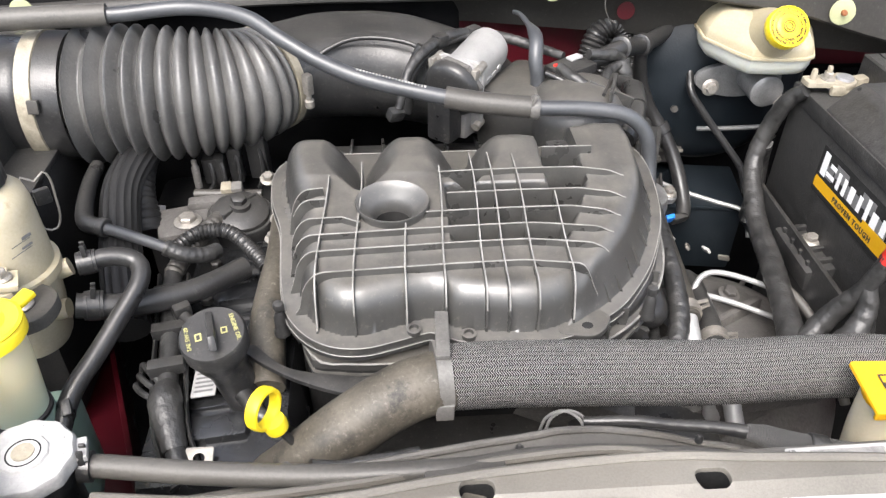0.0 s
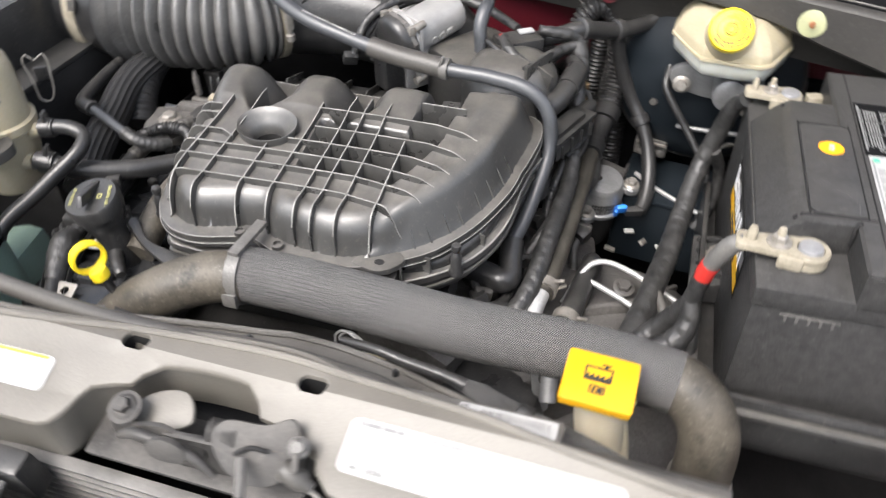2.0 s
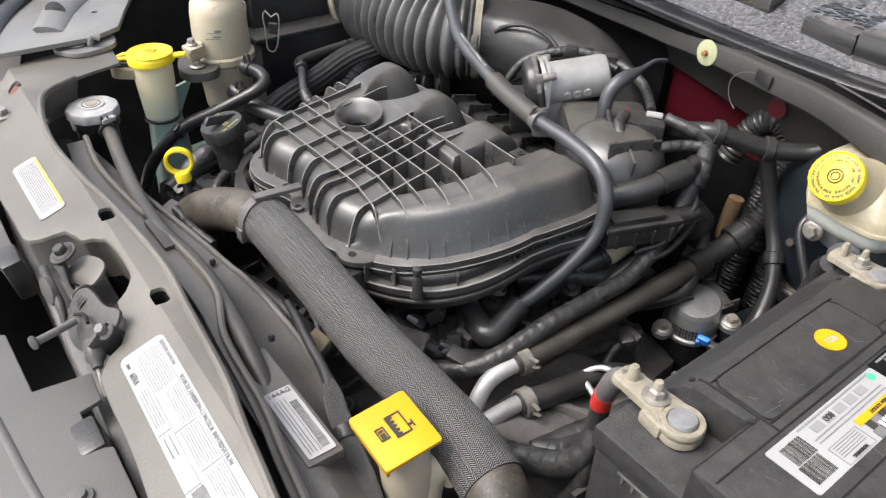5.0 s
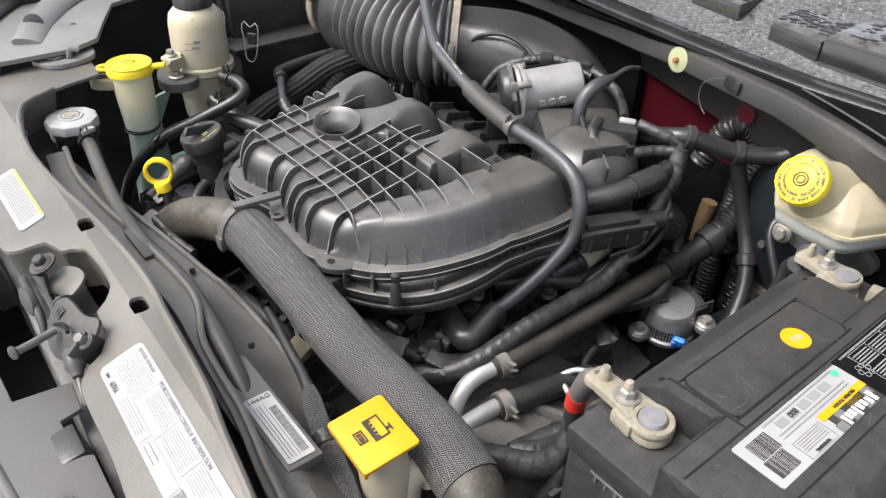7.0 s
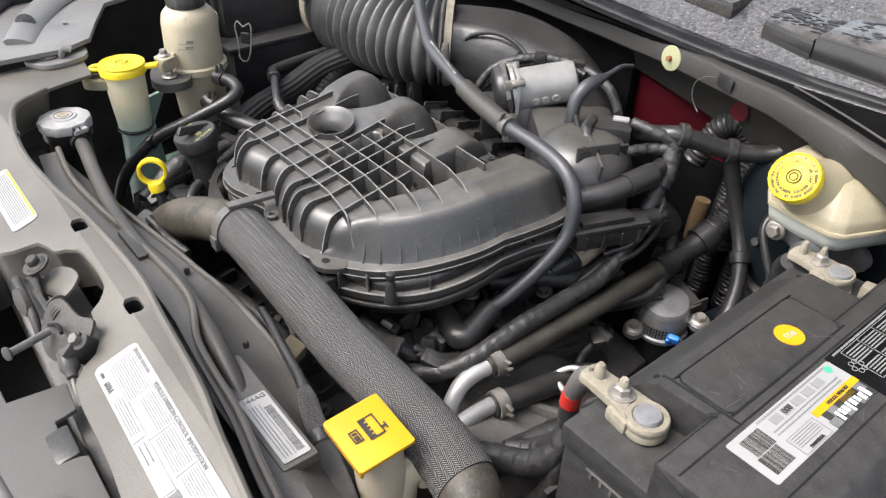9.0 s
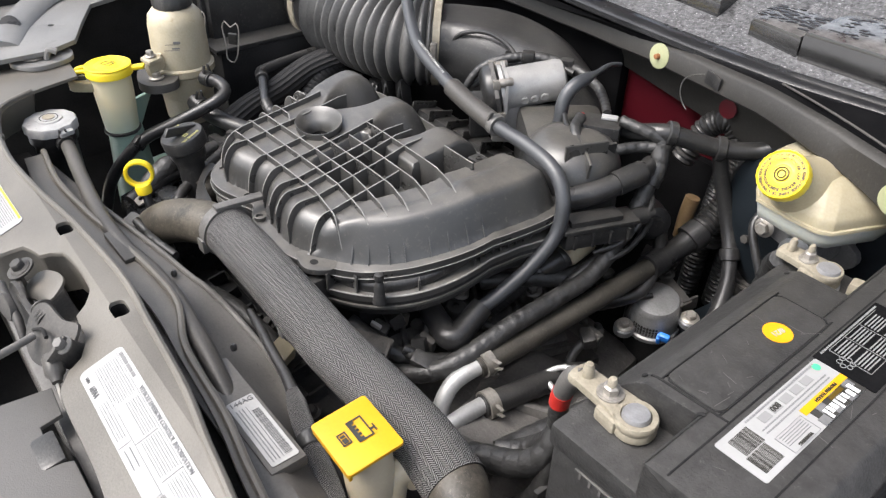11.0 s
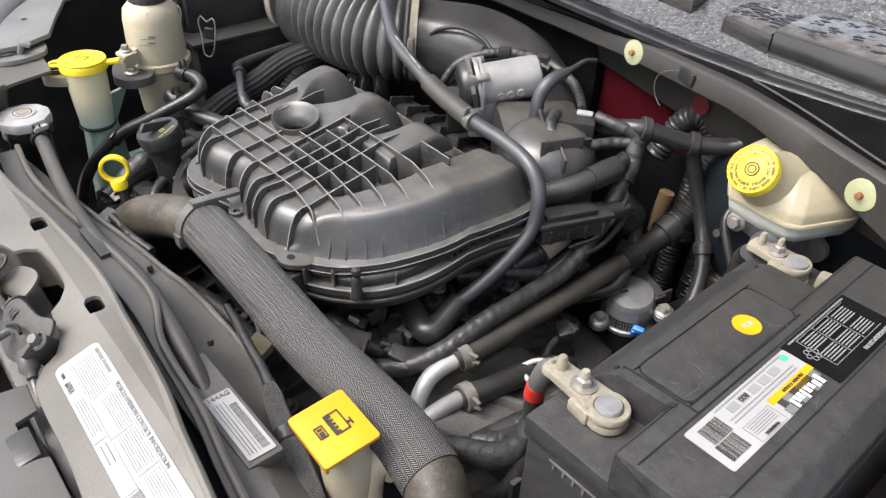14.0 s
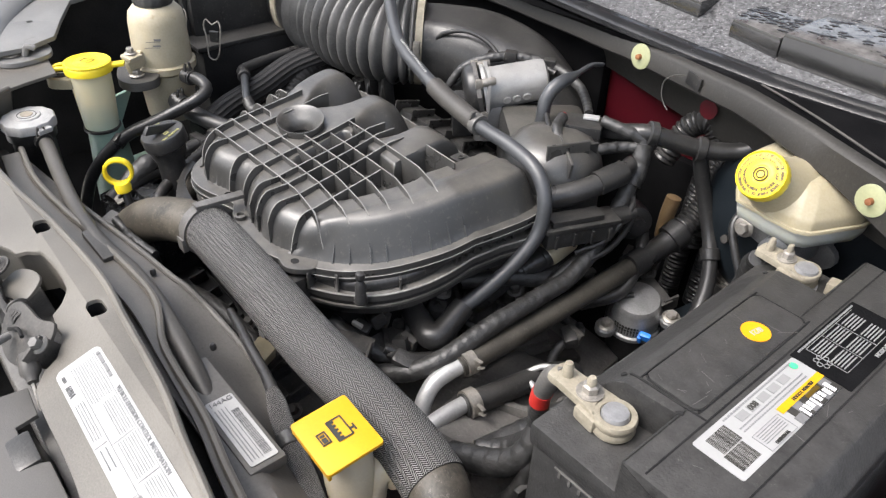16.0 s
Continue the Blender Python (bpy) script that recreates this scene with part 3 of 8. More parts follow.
def skirt(pts, z0, z1, out, thick=0.003):
    """A folded-down edge that follows pts."""
    path = spline([(x, y, 0) for x, y in pts], 0.01)[0]
    bm = bmesh.new()
    rows = []
    for i, p in enumerate(path):
        t = (path[min(i + 1, len(path) - 1)] - path[max(i - 1, 0)]).normalized()
        nrm = Vector((t.y, -t.x, 0))
        rows.append([bm.verts.new(q) for q in (p + Vector((0, 0, z0)), p + nrm * out * 0.35 + Vector((0, 0, z0 - 0.004)), p + nrm * out + Vector((0, 0, z1)),
                                               p + nrm * (out - thick) + Vector((0, 0, z1)), p - nrm * thick + Vector((0, 0, z0 - 0.003)))])
    for a, b in zip(rows, rows[1:]):
        for j in range(5):
            bm.faces.new((a[j], a[(j + 1) % 5], b[(j + 1) % 5], b[j]))
    bm.faces.new(rows[0]), bm.faces.new(rows[-1])
    return bm


# Added dark cups keep the holes black; shade is in their colour.
for cx in (-0.07, 0.07):
    part("hole_shade_cup", sheet(rounded(0.025, 0.017, 0.006, cx, 0.0), 0.9457, 0.070, [rounded(0.0209, 0.0129, 0.005, cx, 0.0)], bevel=0), M_DARK, support, "added dark cup that blackens the hole")
    part("shade_floor", sheet(rounded(0.025, 0.017, 0.006, cx, 0.0), 0.8755, 0.002, bevel=0), M_DARK, support)
part("rear_flange", skirt(SUP_BACK[:-1], 0.949, 0.905, -0.014), M_SUPPORT, support)
part("front_flange", droop(skirt(SUP_FRONT[2:], 0.949, 0.897, -0.008)), M_SUPPORT, support)
part("rear_bead", tube([(x, y - 0.004, 0.9505) for x, y in SUP_BACK[1:-1]], 0.003, 8, 0.012), M_SUPPORT, support)
LEDGE = [(x, y + (0.034 if x < 0.08 else 0.020)) for x, y in SUP_BACK[1:11]]
part("ledge", sheet([(v.x, v.y) for v in spline([(x, y + 0.012, 0) for x, y in SUP_BACK[1:11]], 0.015)[0]] +
                    [(v.x, v.y) for v in spline([(x, y, 0) for x, y in LEDGE[::-1]], 0.015)[0]], 0.906, 0.004), M_SUPPORT, support)
part("ledge_lip", tube([(x, y, 0.908) for x, y in LEDGE], 0.0035, 8, 0.012), M_SUPPORT, support)
for x, y, z, r in ((-0.36, -0.035, 0.9505, 0.009), (-0.468, 0.083, 0.958, 0.009)):
    bolt((x, y, z - fall(y)), r=r, parent=support, material=M_STEEL)
# Pocket plate in dark steel; the recess's shade is put into its colour.
part("latch_pocket", box((0.17, 0.045, 0.006), (-0.005, -0.040, 0.893), (14, 0, 0), 0.002), M_DARKSTEEL, support)
bm = sheet(smooth2([(-0.020, -0.012), (-0.020, 0.010), (0.0, 0.016), (0.018, 0.010), (0.020, -0.010), (0.0, -0.014)], 0.004), 0, 0.003, m=pose(-0.030, -0.036, 0.925, 24, -10, 20))
part("pocket_flap", bm, M_SUPPORT, support, "bent grey sheet flap over the latch")

bm = sheet(smooth2([(-0.443, 0.070), (-0.475, 0.055), (-0.497, 0.095), (-0.485, 0.130), (-0.450, 0.125), (-0.438, 0.095)], 0.006), 0.957, 0.006)
tube([(-0.455, 0.096, 0.958), (-0.450, 0.100, 0.971), (-0.445, 0.108, 0.968)], 0.004, 8, 0.004, bm=bm)
solid("support_bracket", bm, M_APRON, "grey-brown steel corner bracket bolted to the support", "bracket")

# ---- hood latch ----
latch = base("hood_latch", "dirty steel hood latch with spring and striker lever", "latch", (0, -0.045, 0.9))
bm = box((0.052, 0.006, 0.05), (0.010, -0.052, 0.912), (8, 0, 3), 0.003)
box((0.045, 0.005, 0.03), (-0.045, -0.05, 0.915), (5, 10, -6), 0.002, bm)
part("back_plate", bm, M_DARKSTEEL, latch)
part("side_cheek", sheet(smooth2([(-0.026, 0.0), (-0.024, 0.012), (-0.004, 0.016), (0.010, 0.010), (0.024, 0.012), (0.026, -0.006), (0.0, -0.012)]), 0, 0.004, m=pose(-0.012, -0.060, 0.925, 78, 0, 4)), M_DARKSTEEL, latch)
part("hook", tube([(-0.045, -0.064, 0.930), (-0.030, -0.066, 0.940), (-0.010, -0.066, 0.938), (0.012, -0.066, 0.930), (0.026, -0.068, 0.918)], [0.003, 0.004, 0.0035, 0.004, 0.003], 12, 0.005), M_DARKSTEEL, latch)
part("pawl", sheet(smooth2([(-0.014, 0.004), (-0.004, 0.010), (0.010, 0.006), (0.014, -0.004), (0.002, -0.007), (-0.010, -0.005)]), 0, 0.005, m=pose(-0.004, -0.072, 0.936, 70, 10, 8)), M_DARKSTEEL, latch)
part("pin", tube([(0.046, -0.062, 0.936), (0.056, -0.080, 0.940), (0.063, -0.094, 0.943)], 0.0032, 14, 0.004), M_STRAP, latch, "steel striker pin")
part("pin_head", lathe([(0.0032, 0), (0.0056, 0.001), (0.0056, 0.0025), (0.0032, 0.0035), (0, 0.0035)], (0.062, -0.093, 0.9428), (0.45, -0.9, 0.2), 20), M_DARKSTEEL, latch)
part("spring", tube([(0.016 + 0.022 * i / 60, -0.047 + 0.0082 * math.cos(i * 0.63), 0.936 + 0.0082 * math.sin(i * 0.63)) for i in range(60)], 0.0014, 6, 0.004), M_DARKSTEEL, latch)
bm = sheet(smooth2([(-0.030, 0.006), (-0.022, 0.020), (0.006, 0.018), (0.024, 0.022), (0.030, 0.006), (0.022, -0.014), (0.004, -0.022), (-0.018, -0.014)], 0.004), 0, 0.003, m=pose(0.052, -0.054, 0.936, 42, 0, 14))
part("cheek_plate", bm, M_DARKSTEEL, latch, "bent grey latch plate")
part("plate_fold", box((0.004, 0.022, 0.030), (0.080, -0.046, 0.934), (35, 0, 14), 0.001), M_DARKSTEEL, latch)
part("slot", tube([(0.040, -0.060, 0.9375), (0.050, -0.055, 0.942), (0.062, -0.055, 0.9425)], 0.0016, 8, 0.003), M_DARK, latch)
bolt((0.081, -0.047, 0.944), (0.2, -0.5, 0.8), 0.0048, parent=latch, material=M_STRAP, label="dirty hexagon bolt")
part("washer", lathe([(0.012, 0), (0.012, 0.002), (0.006, 0.002)], (-0.052, -0.046, 0.934), (0, -0.4, 1), 28), M_DARKSTEEL, latch)
bolt((-0.052, -0.046, 0.935), (0, -0.4, 1), 0.006, parent=latch, material=M_DARKSTEEL, label="dirty hexagon bolt")
part("cable_end", lathe([(0.0065, -0.012), (0.0075, -0.010), (0.0075, 0.004), (0.005, 0.007), (0.004, 0.012), (0.002, 0.012)], (0.083, -0.059, 0.928), (0.85, -0.15, -0.35), 20), M_SHROUD, latch)
part("cable", tube([(0.092, -0.061, 0.922), (0.098, -0.062, 0.917), (0.106, -0.063, 0.905)], 0.0016, 8, 0.005), M_STEEL, latch)

# ---- front shroud over the grille ----
fascia = base("grille_shroud", "weathered grey plastic shroud above the grille", "trim panel", (0, -0.1, 0.88), kind="structure")
FRONT = [(-0.72, -0.02), (-0.55, -0.11), (-0.38, -0.148), (-0.2, -0.166), (0, -0.170), (0.11, -0.163), (0.2, -0.153), (0.38, -0.128), (0.55, -0.085), (0.72, -0.015)]
front_line = [(v.x, v.y) for v in spline([(x, y, 0) for x, y in FRONT], 0.02)[0]]
rear_line = [(0.7, 0.0), (0.56, -0.01), (0.42, -0.058), (0.3, -0.078), (0.20, -0.072), (0.145, -0.072), (0.139, -0.083), (0.098, -0.083), (0.094, -0.066), (0.060, -0.064), (0.055, -0.108),
             (-0.026, -0.111), (-0.031, -0.119), (-0.122, -0.120), (-0.126, -0.100), (-0.155, -0.100), (-0.16, -0.078), (-0.25, -0.078), (-0.34, -0.066), (-0.43, -0.036), (-0.5, 0.0), (-0.7, 0.05)]
part("top_cover", sheet(front_line + rear_line, 0.892, 0.004, bevel=0.002), M_FASCIA, fascia)
part("front_edge", skirt(FRONT, 0.891, 0.80, 0.012), M_FASCIA, fascia)
part("raised_bead", tube([(x, y + 0.03, 0.8915) for x, y in FRONT[1:-1]], 0.004, 8, 0.015, flat=0.5), M_FASCIA, fascia)
for x, y in ((0.177, -0.105), (-0.205, -0.098), (-0.33, -0.09)):
    bm = lathe([(0.010, 0), (0.0095, 0.0015), (0.006, 0.002), (0.005, 0.005), (0, 0.0055)], (x, y, 0.893), (0, 0, 1), 24)
    part("push_rivet", bm, M_FASCIA, fascia)
part("corner_flap", sheet([(-0.47, 0.02), (-0.36, -0.075), (-0.41, -0.1), (-0.54, -0.02)], 0.908, 0.004), M_BRONZE, fascia, "red-brown trim corner")
for i in range(20):
    part("cooling_fin", box((0.56, 0.010, 0.0032), (-0.02, -0.064, 0.868 - 0.0085 * i), (12, 0, 0), 0.0006), M_STRAP, fascia, "thin cooling fin below the latch")
part("grille_back", box((0.9, 0.01, 0.3), (0, -0.055, 0.70), bevel=0.003), M_DARK, fascia)
part("duct_floor", box((0.9, 0.10, 0.01), (0, -0.11, 0.77), bevel=0.003), M_DARK, fascia)
for x in (0.125, -0.14):
    part("tab", box((0.035, 0.02, 0.045), (x, -0.082, 0.872), (10, 0, 0), 0.004), M_BLACK, fascia)

# ---- stickers on the support ----
def sticker(name, label, corners, z, material, r=0.006, parent=None):
    """A thin rounded label; corners a, b, c run round it, a to b its long side."""
    a, b, c = (Vector((*q, z - (fall(q[1]) if z > 0.94 else 0))) for q in corners)
    w, h = (b - a).length, (c - b).length
    m = frame_at((a + c) / 2, b - a, c - b)
    ob = base(name, label, "label", ((a + c) / 2))
    part("backing", sheet(rounded(w, h, min(r, h * 0.2)), 0, 0.0006, m=m @ Matrix.Translation((0, 0, 0.0008)), bevel=0), material, ob)
    return ob, m @ Matrix.Translation((0, 0, 0.0006)), w, h


def text_lines(w, h, rows, rng, x0=0.0, x1=1.0, height=0.3):
    """Rows of small bars like unreadable print."""
    out = []
    for k in range(rows):
        y = h * (0.5 - (k + 0.5) / rows)
        x = -w / 2 + w * x0
        while x < -w / 2 + w * x1 - w * 0.015:
            l = rng.uniform(0.008, 0.035) * w
            l = min(l, -w / 2 + w * x1 - x)
            out.append((x + l / 2, y, l * 0.88, h / rows * height))
            x += l + 0.006 * w
    return out


rng = random.Random(11)
lab, m, w, h = sticker("emission_label", "white printed emission control sticker on the support", ((0.1045, -0.0470), (0.2870, -0.0500), (0.2870, -0.0145)), 0.950, M_PAPER)
bars([(-0.083, 0.0150, 0.003, 0.003), (-0.0755, 0.0150, 0.0105, 0.0026), (-0.0645, 0.0150, 0.009, 0.0024), (-0.0565, 0.0150, 0.005, 0.0024)], m, M_GREYINK, lab, "maker_bars")
words("VEHICLE EMISSION CONTROL INFORMATION", 0.0050, m @ Matrix.Translation((0.006, 0.0150, 0.0006)) @ Matrix.Diagonal((0.92, 1, 1, 1)), M_FAINTINK, lab, bold=0.0)
for x0, x1, y0, y1, rows in ((-0.084, -0.040, -0.006, 0.011, 9), (-0.036, 0.000, 0.000, 0.011, 6), (0.004, 0.040, -0.004, 0.011, 8), (0.046, 0.084, -0.002, 0.013, 8), (-0.050, -0.010, -0.017, -0.009, 4), (0.0, 0.02, -0.017, -0.009, 2)):
    bars(text_lines(x1 - x0, y1 - y0, rows, rng, height=0.22), m @ Matrix.Translation(((x0 + x1) / 2, (y0 + y1) / 2, 0)), M_FAINTINK, lab)
bars([(0.0, 0.0122, w * 0.96, 0.00035), (-0.012, -0.0072, 0.145, 0.00035), (0.002, 0.002, 0.00035, 0.018), (-0.004, -0.013, 0.00035, 0.010), (0.043, 0.004, 0.00035, 0.016), (0.050, -0.013, 0.00035, 0.012)], m, M_FAINTINK, lab, "rule")
words("52014", 0.0036, m @ Matrix.Translation((-0.080, -0.0145, 0.0006)) @ Matrix.Diagonal((0.7, 1, 1, 1)), M_GREYINK, lab, bold=0.0)
words("669AA", 0.0070, m @ Matrix.Translation((-0.0655, -0.0145, 0.0006)) @ Matrix.Diagonal((0.62, 1, 1, 1)), M_GREYINK, lab, bold=0.0)
bars([(0.062, -0.006 - 0.0007 * i, 0.020, 0.0004) for i in range(14)], m, M_GREYINK, lab, "barcode")

lab, m, w, h = sticker("white_label", "white printed sticker with yellow edge on the support", ((-0.236, -0.051), (-0.122, -0.049), (-0.124, -0.0240)), 0.950, M_PAPER)
bars(text_lines(w * 0.85, h * 0.7, 9, rng), m, M_GREYINK, lab)
bars([(0, h * 0.43, w * 0.9, h * 0.08)], m, M_YELLOW, lab, "yellow_stripe")

# ---- fender apron at the corner ----
apron = base("fender_apron", "grey weathered fender apron panel", "car panel", (-0.55, 0.12, 0.95), kind="structure")
part("panel", sheet([(-0.46, -0.02), (-0.455, 0.10), (-0.475, 0.14), (-0.53, 0.165), (-0.60, 0.20), (-0.64, 0.32), (-0.66, 0.72), (-0.86, 0.72), (-0.80, 0.30), (-0.70, 0.12), (-0.60, 0.03)], 0.968, 0.006, [oval(-0.545, 0.13, 0.004, 0.004, 10)]), M_APRON, apron)
part("outer_rail", tube([(-0.46, -0.03, 0.964), (-0.60, 0.03, 0.972), (-0.70, 0.12, 0.976), (-0.80, 0.30, 0.98), (-0.86, 0.72, 0.985)], 0.012, 10, 0.02, flat=0.5), M_BLACK, apron, "black rubber edge seal")
part("shoulder", tube([(-0.50, 0.06, 0.968), (-0.58, 0.10, 0.972), (-0.66, 0.17, 0.976), (-0.74, 0.32, 0.98)], 0.02, 10, 0.02, flat=0.35), M_APRON, apron)
bump = base("hood_bumper", "ribbed black rubber hood bump stop", "bumper", (-0.565, 0.085, 0.968))
part("pad", lathe([(0.012, 0), (0.013, 0.004), (0.010, 0.006), (0.013, 0.008), (0.010, 0.011), (0.013, 0.013), (0.012, 0.018), (0, 0.019)], (-0.565, 0.085, 0.966), (0.7, -0.2, 0.6), 24), M_RUBBER, bump)

# ---- fan shroud ----
shroud = base("fan_shroud", "dusty black plastic radiator fan shroud", "shroud", (0, 0.06, 0.8))
SH = smooth2([(-0.33, 0.042), (-0.20, 0.060), (-0.12, 0.0735), (-0.06, 0.083), (0.0, 0.093), (0.04, 0.104), (0.08, 0.111), (0.12, 0.113), (0.17, 0.105), (0.22, 0.088), (0.30, 0.07), (0.36, 0.06)], 0.015, False)


def slump(bm):
    """The shroud's crown falls away behind, more so towards the battery."""
    for v in bm.verts:
        drop = float(np.interp(v.co.x, (-0.06, 0.0, 0.04, 0.08, 0.12, 0.2, 0.3), (0.0, 0.003, 0.017, 0.034, 0.05, 0.06, 0.06)))
        v.co.z -= drop * min(1.0, max(0.0, (v.co.y - 0.045) / 0.055))
    return bm


bm = bmesh.new()
rows = [[bm.verts.new((x, 0.025 + (y - 0.025) * k / 8, 0.884)) for k in range(9)] for x, y in SH]
for a, b in zip(rows, rows[1:]):
    for k in range(8):
        bm.faces.new((a[k], b[k], b[k + 1], a[k + 1]))
top = bm.faces[:]
got = bmesh.ops.extrude_face_region(bm, geom=top)
for v in (g for g in got["geom"] if isinstance(g, bmesh.types.BMVert)):
    v.co.z -= 0.004
part("top_plate", slump(bm), M_CROWN, shroud)
part("face", slump(skirt([(x, y) for x, y in SH[::4]], 0.884, 0.60, 0.02)), M_CROWN, shroud)
part("arch_rim", slump(tube([(x, y - 0.002, 0.886) for x, y in SH[8:34:3]], 0.003, 8, 0.012)), M_CROWN, shroud)
part("label_box", box((0.134, 0.031, 0.012), (0.172, 0.0515, 0.880), (0, 0, 1), 0.003), M_CROWN, shroud)
for x, y in ((-0.03, 0.075), (0.10, 0.075)):
    part("nub", lathe([(0.003, 0), (0.003, 0.004), (0.0015, 0.006), (0, 0.006)], (x, y, 0.885), seg=12), M_BLACK, shroud)
lab, m, w, h = sticker("barcode_label", "grey barcode sticker on the fan shroud", ((0.158, 0.0398), (0.2345, 0.0408), (0.2340, 0.0640)), 0.8865, M_PAPERGREY, 0.002)
words("144AG", 0.0070, m @ Matrix.Translation((-0.0335, 0, 0.0006)) @ Matrix.Rotation(math.pi / 2, 4, "Z"), M_GREYINK, lab, bold=0.0)
bars([(-0.020 + 0.0013 * i, 0.0055, rng.choice((0.0002, 0.0004, 0.0006)), 0.0065) for i in range(42)], m, M_GREYINK, lab, "barcode")
bars(text_lines(w * 0.8, 0.008, 3, rng, height=0.34), m @ Matrix.Translation((0.004, -0.0055, 0)), M_FAINTINK, lab)
bars([(0.004, 0.0005, w * 0.8, 0.0004)], m, M_GREYINK, lab, "rule")

# ---- intake plenum ----
PL = smooth2([(-0.193, 0.215), (-0.170, 0.190), (-0.143, 0.184), (-0.112, 0.192), (-0.085, 0.199), (-0.062, 0.188), (-0.01, 0.181), (0.022, 0.187), (0.045, 0.200), (0.068, 0.216), (0.086, 0.236), (0.110, 0.272),
              (0.131, 0.318), (0.143, 0.356), (0.150, 0.40), (0.152, 0.45), (0.140, 0.478), (0.09, 0.480), (0.04, 0.470), (-0.05, 0.468), (-0.15, 0.468), (-0.21, 0.466), (-0.228, 0.44), (-0.226, 0.395), (-0.213, 0.345), (-0.208, 0.300), (-0.203, 0.255)], 0.006)
PLA = np.array(PL)


def inside_depth(x, y):
    """Distance from the outline, positive inside."""
    a, b = PLA, np.roll(PLA, -1, 0)
    p = np.array((x, y))
    d = b - a
    t = np.clip(((p - a) * d).sum(1) / (d * d).sum(1), 0, 1)
    near = np.hypot(*(p - a - d * t[:, None]).T).min()
    c = ((a[:, 1] > y) != (b[:, 1] > y)) & (x < (b[:, 0] - a[:, 0]) * (y - a[:, 1]) / (b[:, 1] - a[:, 1] + 1e-12) + a[:, 0])
    return near if c.sum() % 2 else -near


def step01(a, b, v):
    t = min(1.0, max(0.0, (v - a) / (b - a)))
    return t * t * (3 - 2 * t)


FLOOR, TOPZ = 0.893, 0.9375
RIB_X = [(-0.176, 0.193, 0.362), (-0.145, 0.187, 0.384), (-0.103, 0.194, 0.281), (-0.071, 0.196, 0.374), (-0.039, 0.187, 0.396), (-0.021, 0.185, 0.396), (0.003, 0.185, 0.392), (0.034, 0.192, 0.325)]
RIB_Y = [(0.223, -0.197, 0.056), (0.251, -0.204, 0.069), (0.274, -0.206, 0.078), (0.298, -0.207, -0.143), (0.298, -0.086, 0.090), (0.326, -0.064, 0.102), (0.363, -0.070, 0.109)]
END_Y, END_X = (0.19, 0.214, 0.243, 0.264, 0.288, 0.315, 0.352, 0.40, 0.46), (0.040, 0.054, 0.067, 0.076, 0.088, 0.101, 0.108, 0.110, 0.110)
PIT_Y, PIT_X = (0.25, 0.293, 0.34, 0.358, 0.46), (0.030, 0.049, 0.067, 0.070, 0.072)


def lean(bm):
    """The whole moulding climbs towards the rear."""
    for v in bm.verts:
        k = 0.15 * min(0.15, max(0.0, v.co.y - 0.222))
        v.co = Vector((v.co.x - (v.co.x + 0.111) * 2.5 * k, v.co.y - (v.co.y + 0.265) * 2.5 * k, v.co.z + k))
    return bm


def shoulder(x, y):
    """One on the plain band beyond the ribs' ends, nought inside the webbed field."""
    return step01(-0.018, 0.002, x - float(np.interp(y, END_Y, END_X)))


def rise(d, wide, power):
    t = min(1.0, max(0.0, d / wide))
    return max(0.0, 1 - (1 - t) ** power) ** 0.5


def envelope(x, y, d=None):
    """The level of the ribs' tops: flat, and rounded down to the flange."""
    d = inside_depth(x, y) if d is None else d
    if d <= 0:
        return FLOOR
    sh = shoulder(x, y)
    wall = float(np.interp(d, (0.0, 0.002, 0.017, 0.021, 0.026, 0.05), (0.0, 0.06, 0.78, 0.86, 0.89, 0.94)))
    return FLOOR + (TOPZ - FLOOR) * ((1 - sh) * rise(d, 0.022, 2.2) + sh * wall)


def body(x, y, d):
    """The moulded skin between the ribs."""
    sh = shoulder(x, y)
    low = FLOOR + (0.9315 - FLOOR) * rise(d - 0.0055, 0.024, 2.4)
    return (1 - sh) * low + sh * envelope(x, y, d)


def pit(x, y):
    """Depth of the webbed field and of the gaps between the runners."""
    edge = float(np.interp(y, PIT_Y, PIT_X))
    web = step01(0.255, 0.268, y) * step01(0.353, 0.347, y) * step01(-0.066, -0.058, x) * step01(edge + 0.004, edge - 0.004, x)
    gap = step01(0.034, 0.042, x) * step01(edge + 0.004, edge - 0.002, x) * step01(0.345, 0.352, y)
    for c in (-0.144, -0.043):
        # a groove that starts as a point and widens to a rounded valley between two runners
        k = step01(0.338, 0.405, y)
        u = min(1.0, abs(x - c) / (0.007 + 0.033 * k))
        gap = max(gap, (1 - (1 - (1 - u) ** 1.6) ** 0.75) * step01(0.344, 0.366, y))
    return max(0.014 * web * (1 - lobe(x, y) / 0.008), 0.048 * gap)


def lobe(x, y):
    """The three runner humps at the rear."""
    out = 0.0
    for cx, w in ((-0.195, 0.037), (-0.0935, 0.039), (0.008, 0.039)):
        a = abs(x - cx) / w
        if a < 1:
            out = max(out, (1 - a ** 2.6) * step01(0.350, 0.420, y - 0.024 * a ** 2) * step01(0.480, 0.425, y))
    return 0.008 * out


def surface(x, y, d=None):
    d = inside_depth(x, y) if d is None else d
    return max(FLOOR - 0.004, body(x, y, d) - pit(x, y) + lobe(x, y) - 0.055 * (max(0.0, min(y, 0.486) - 0.418) / 0.062) ** 2 * step01(0.050, 0.040, x))


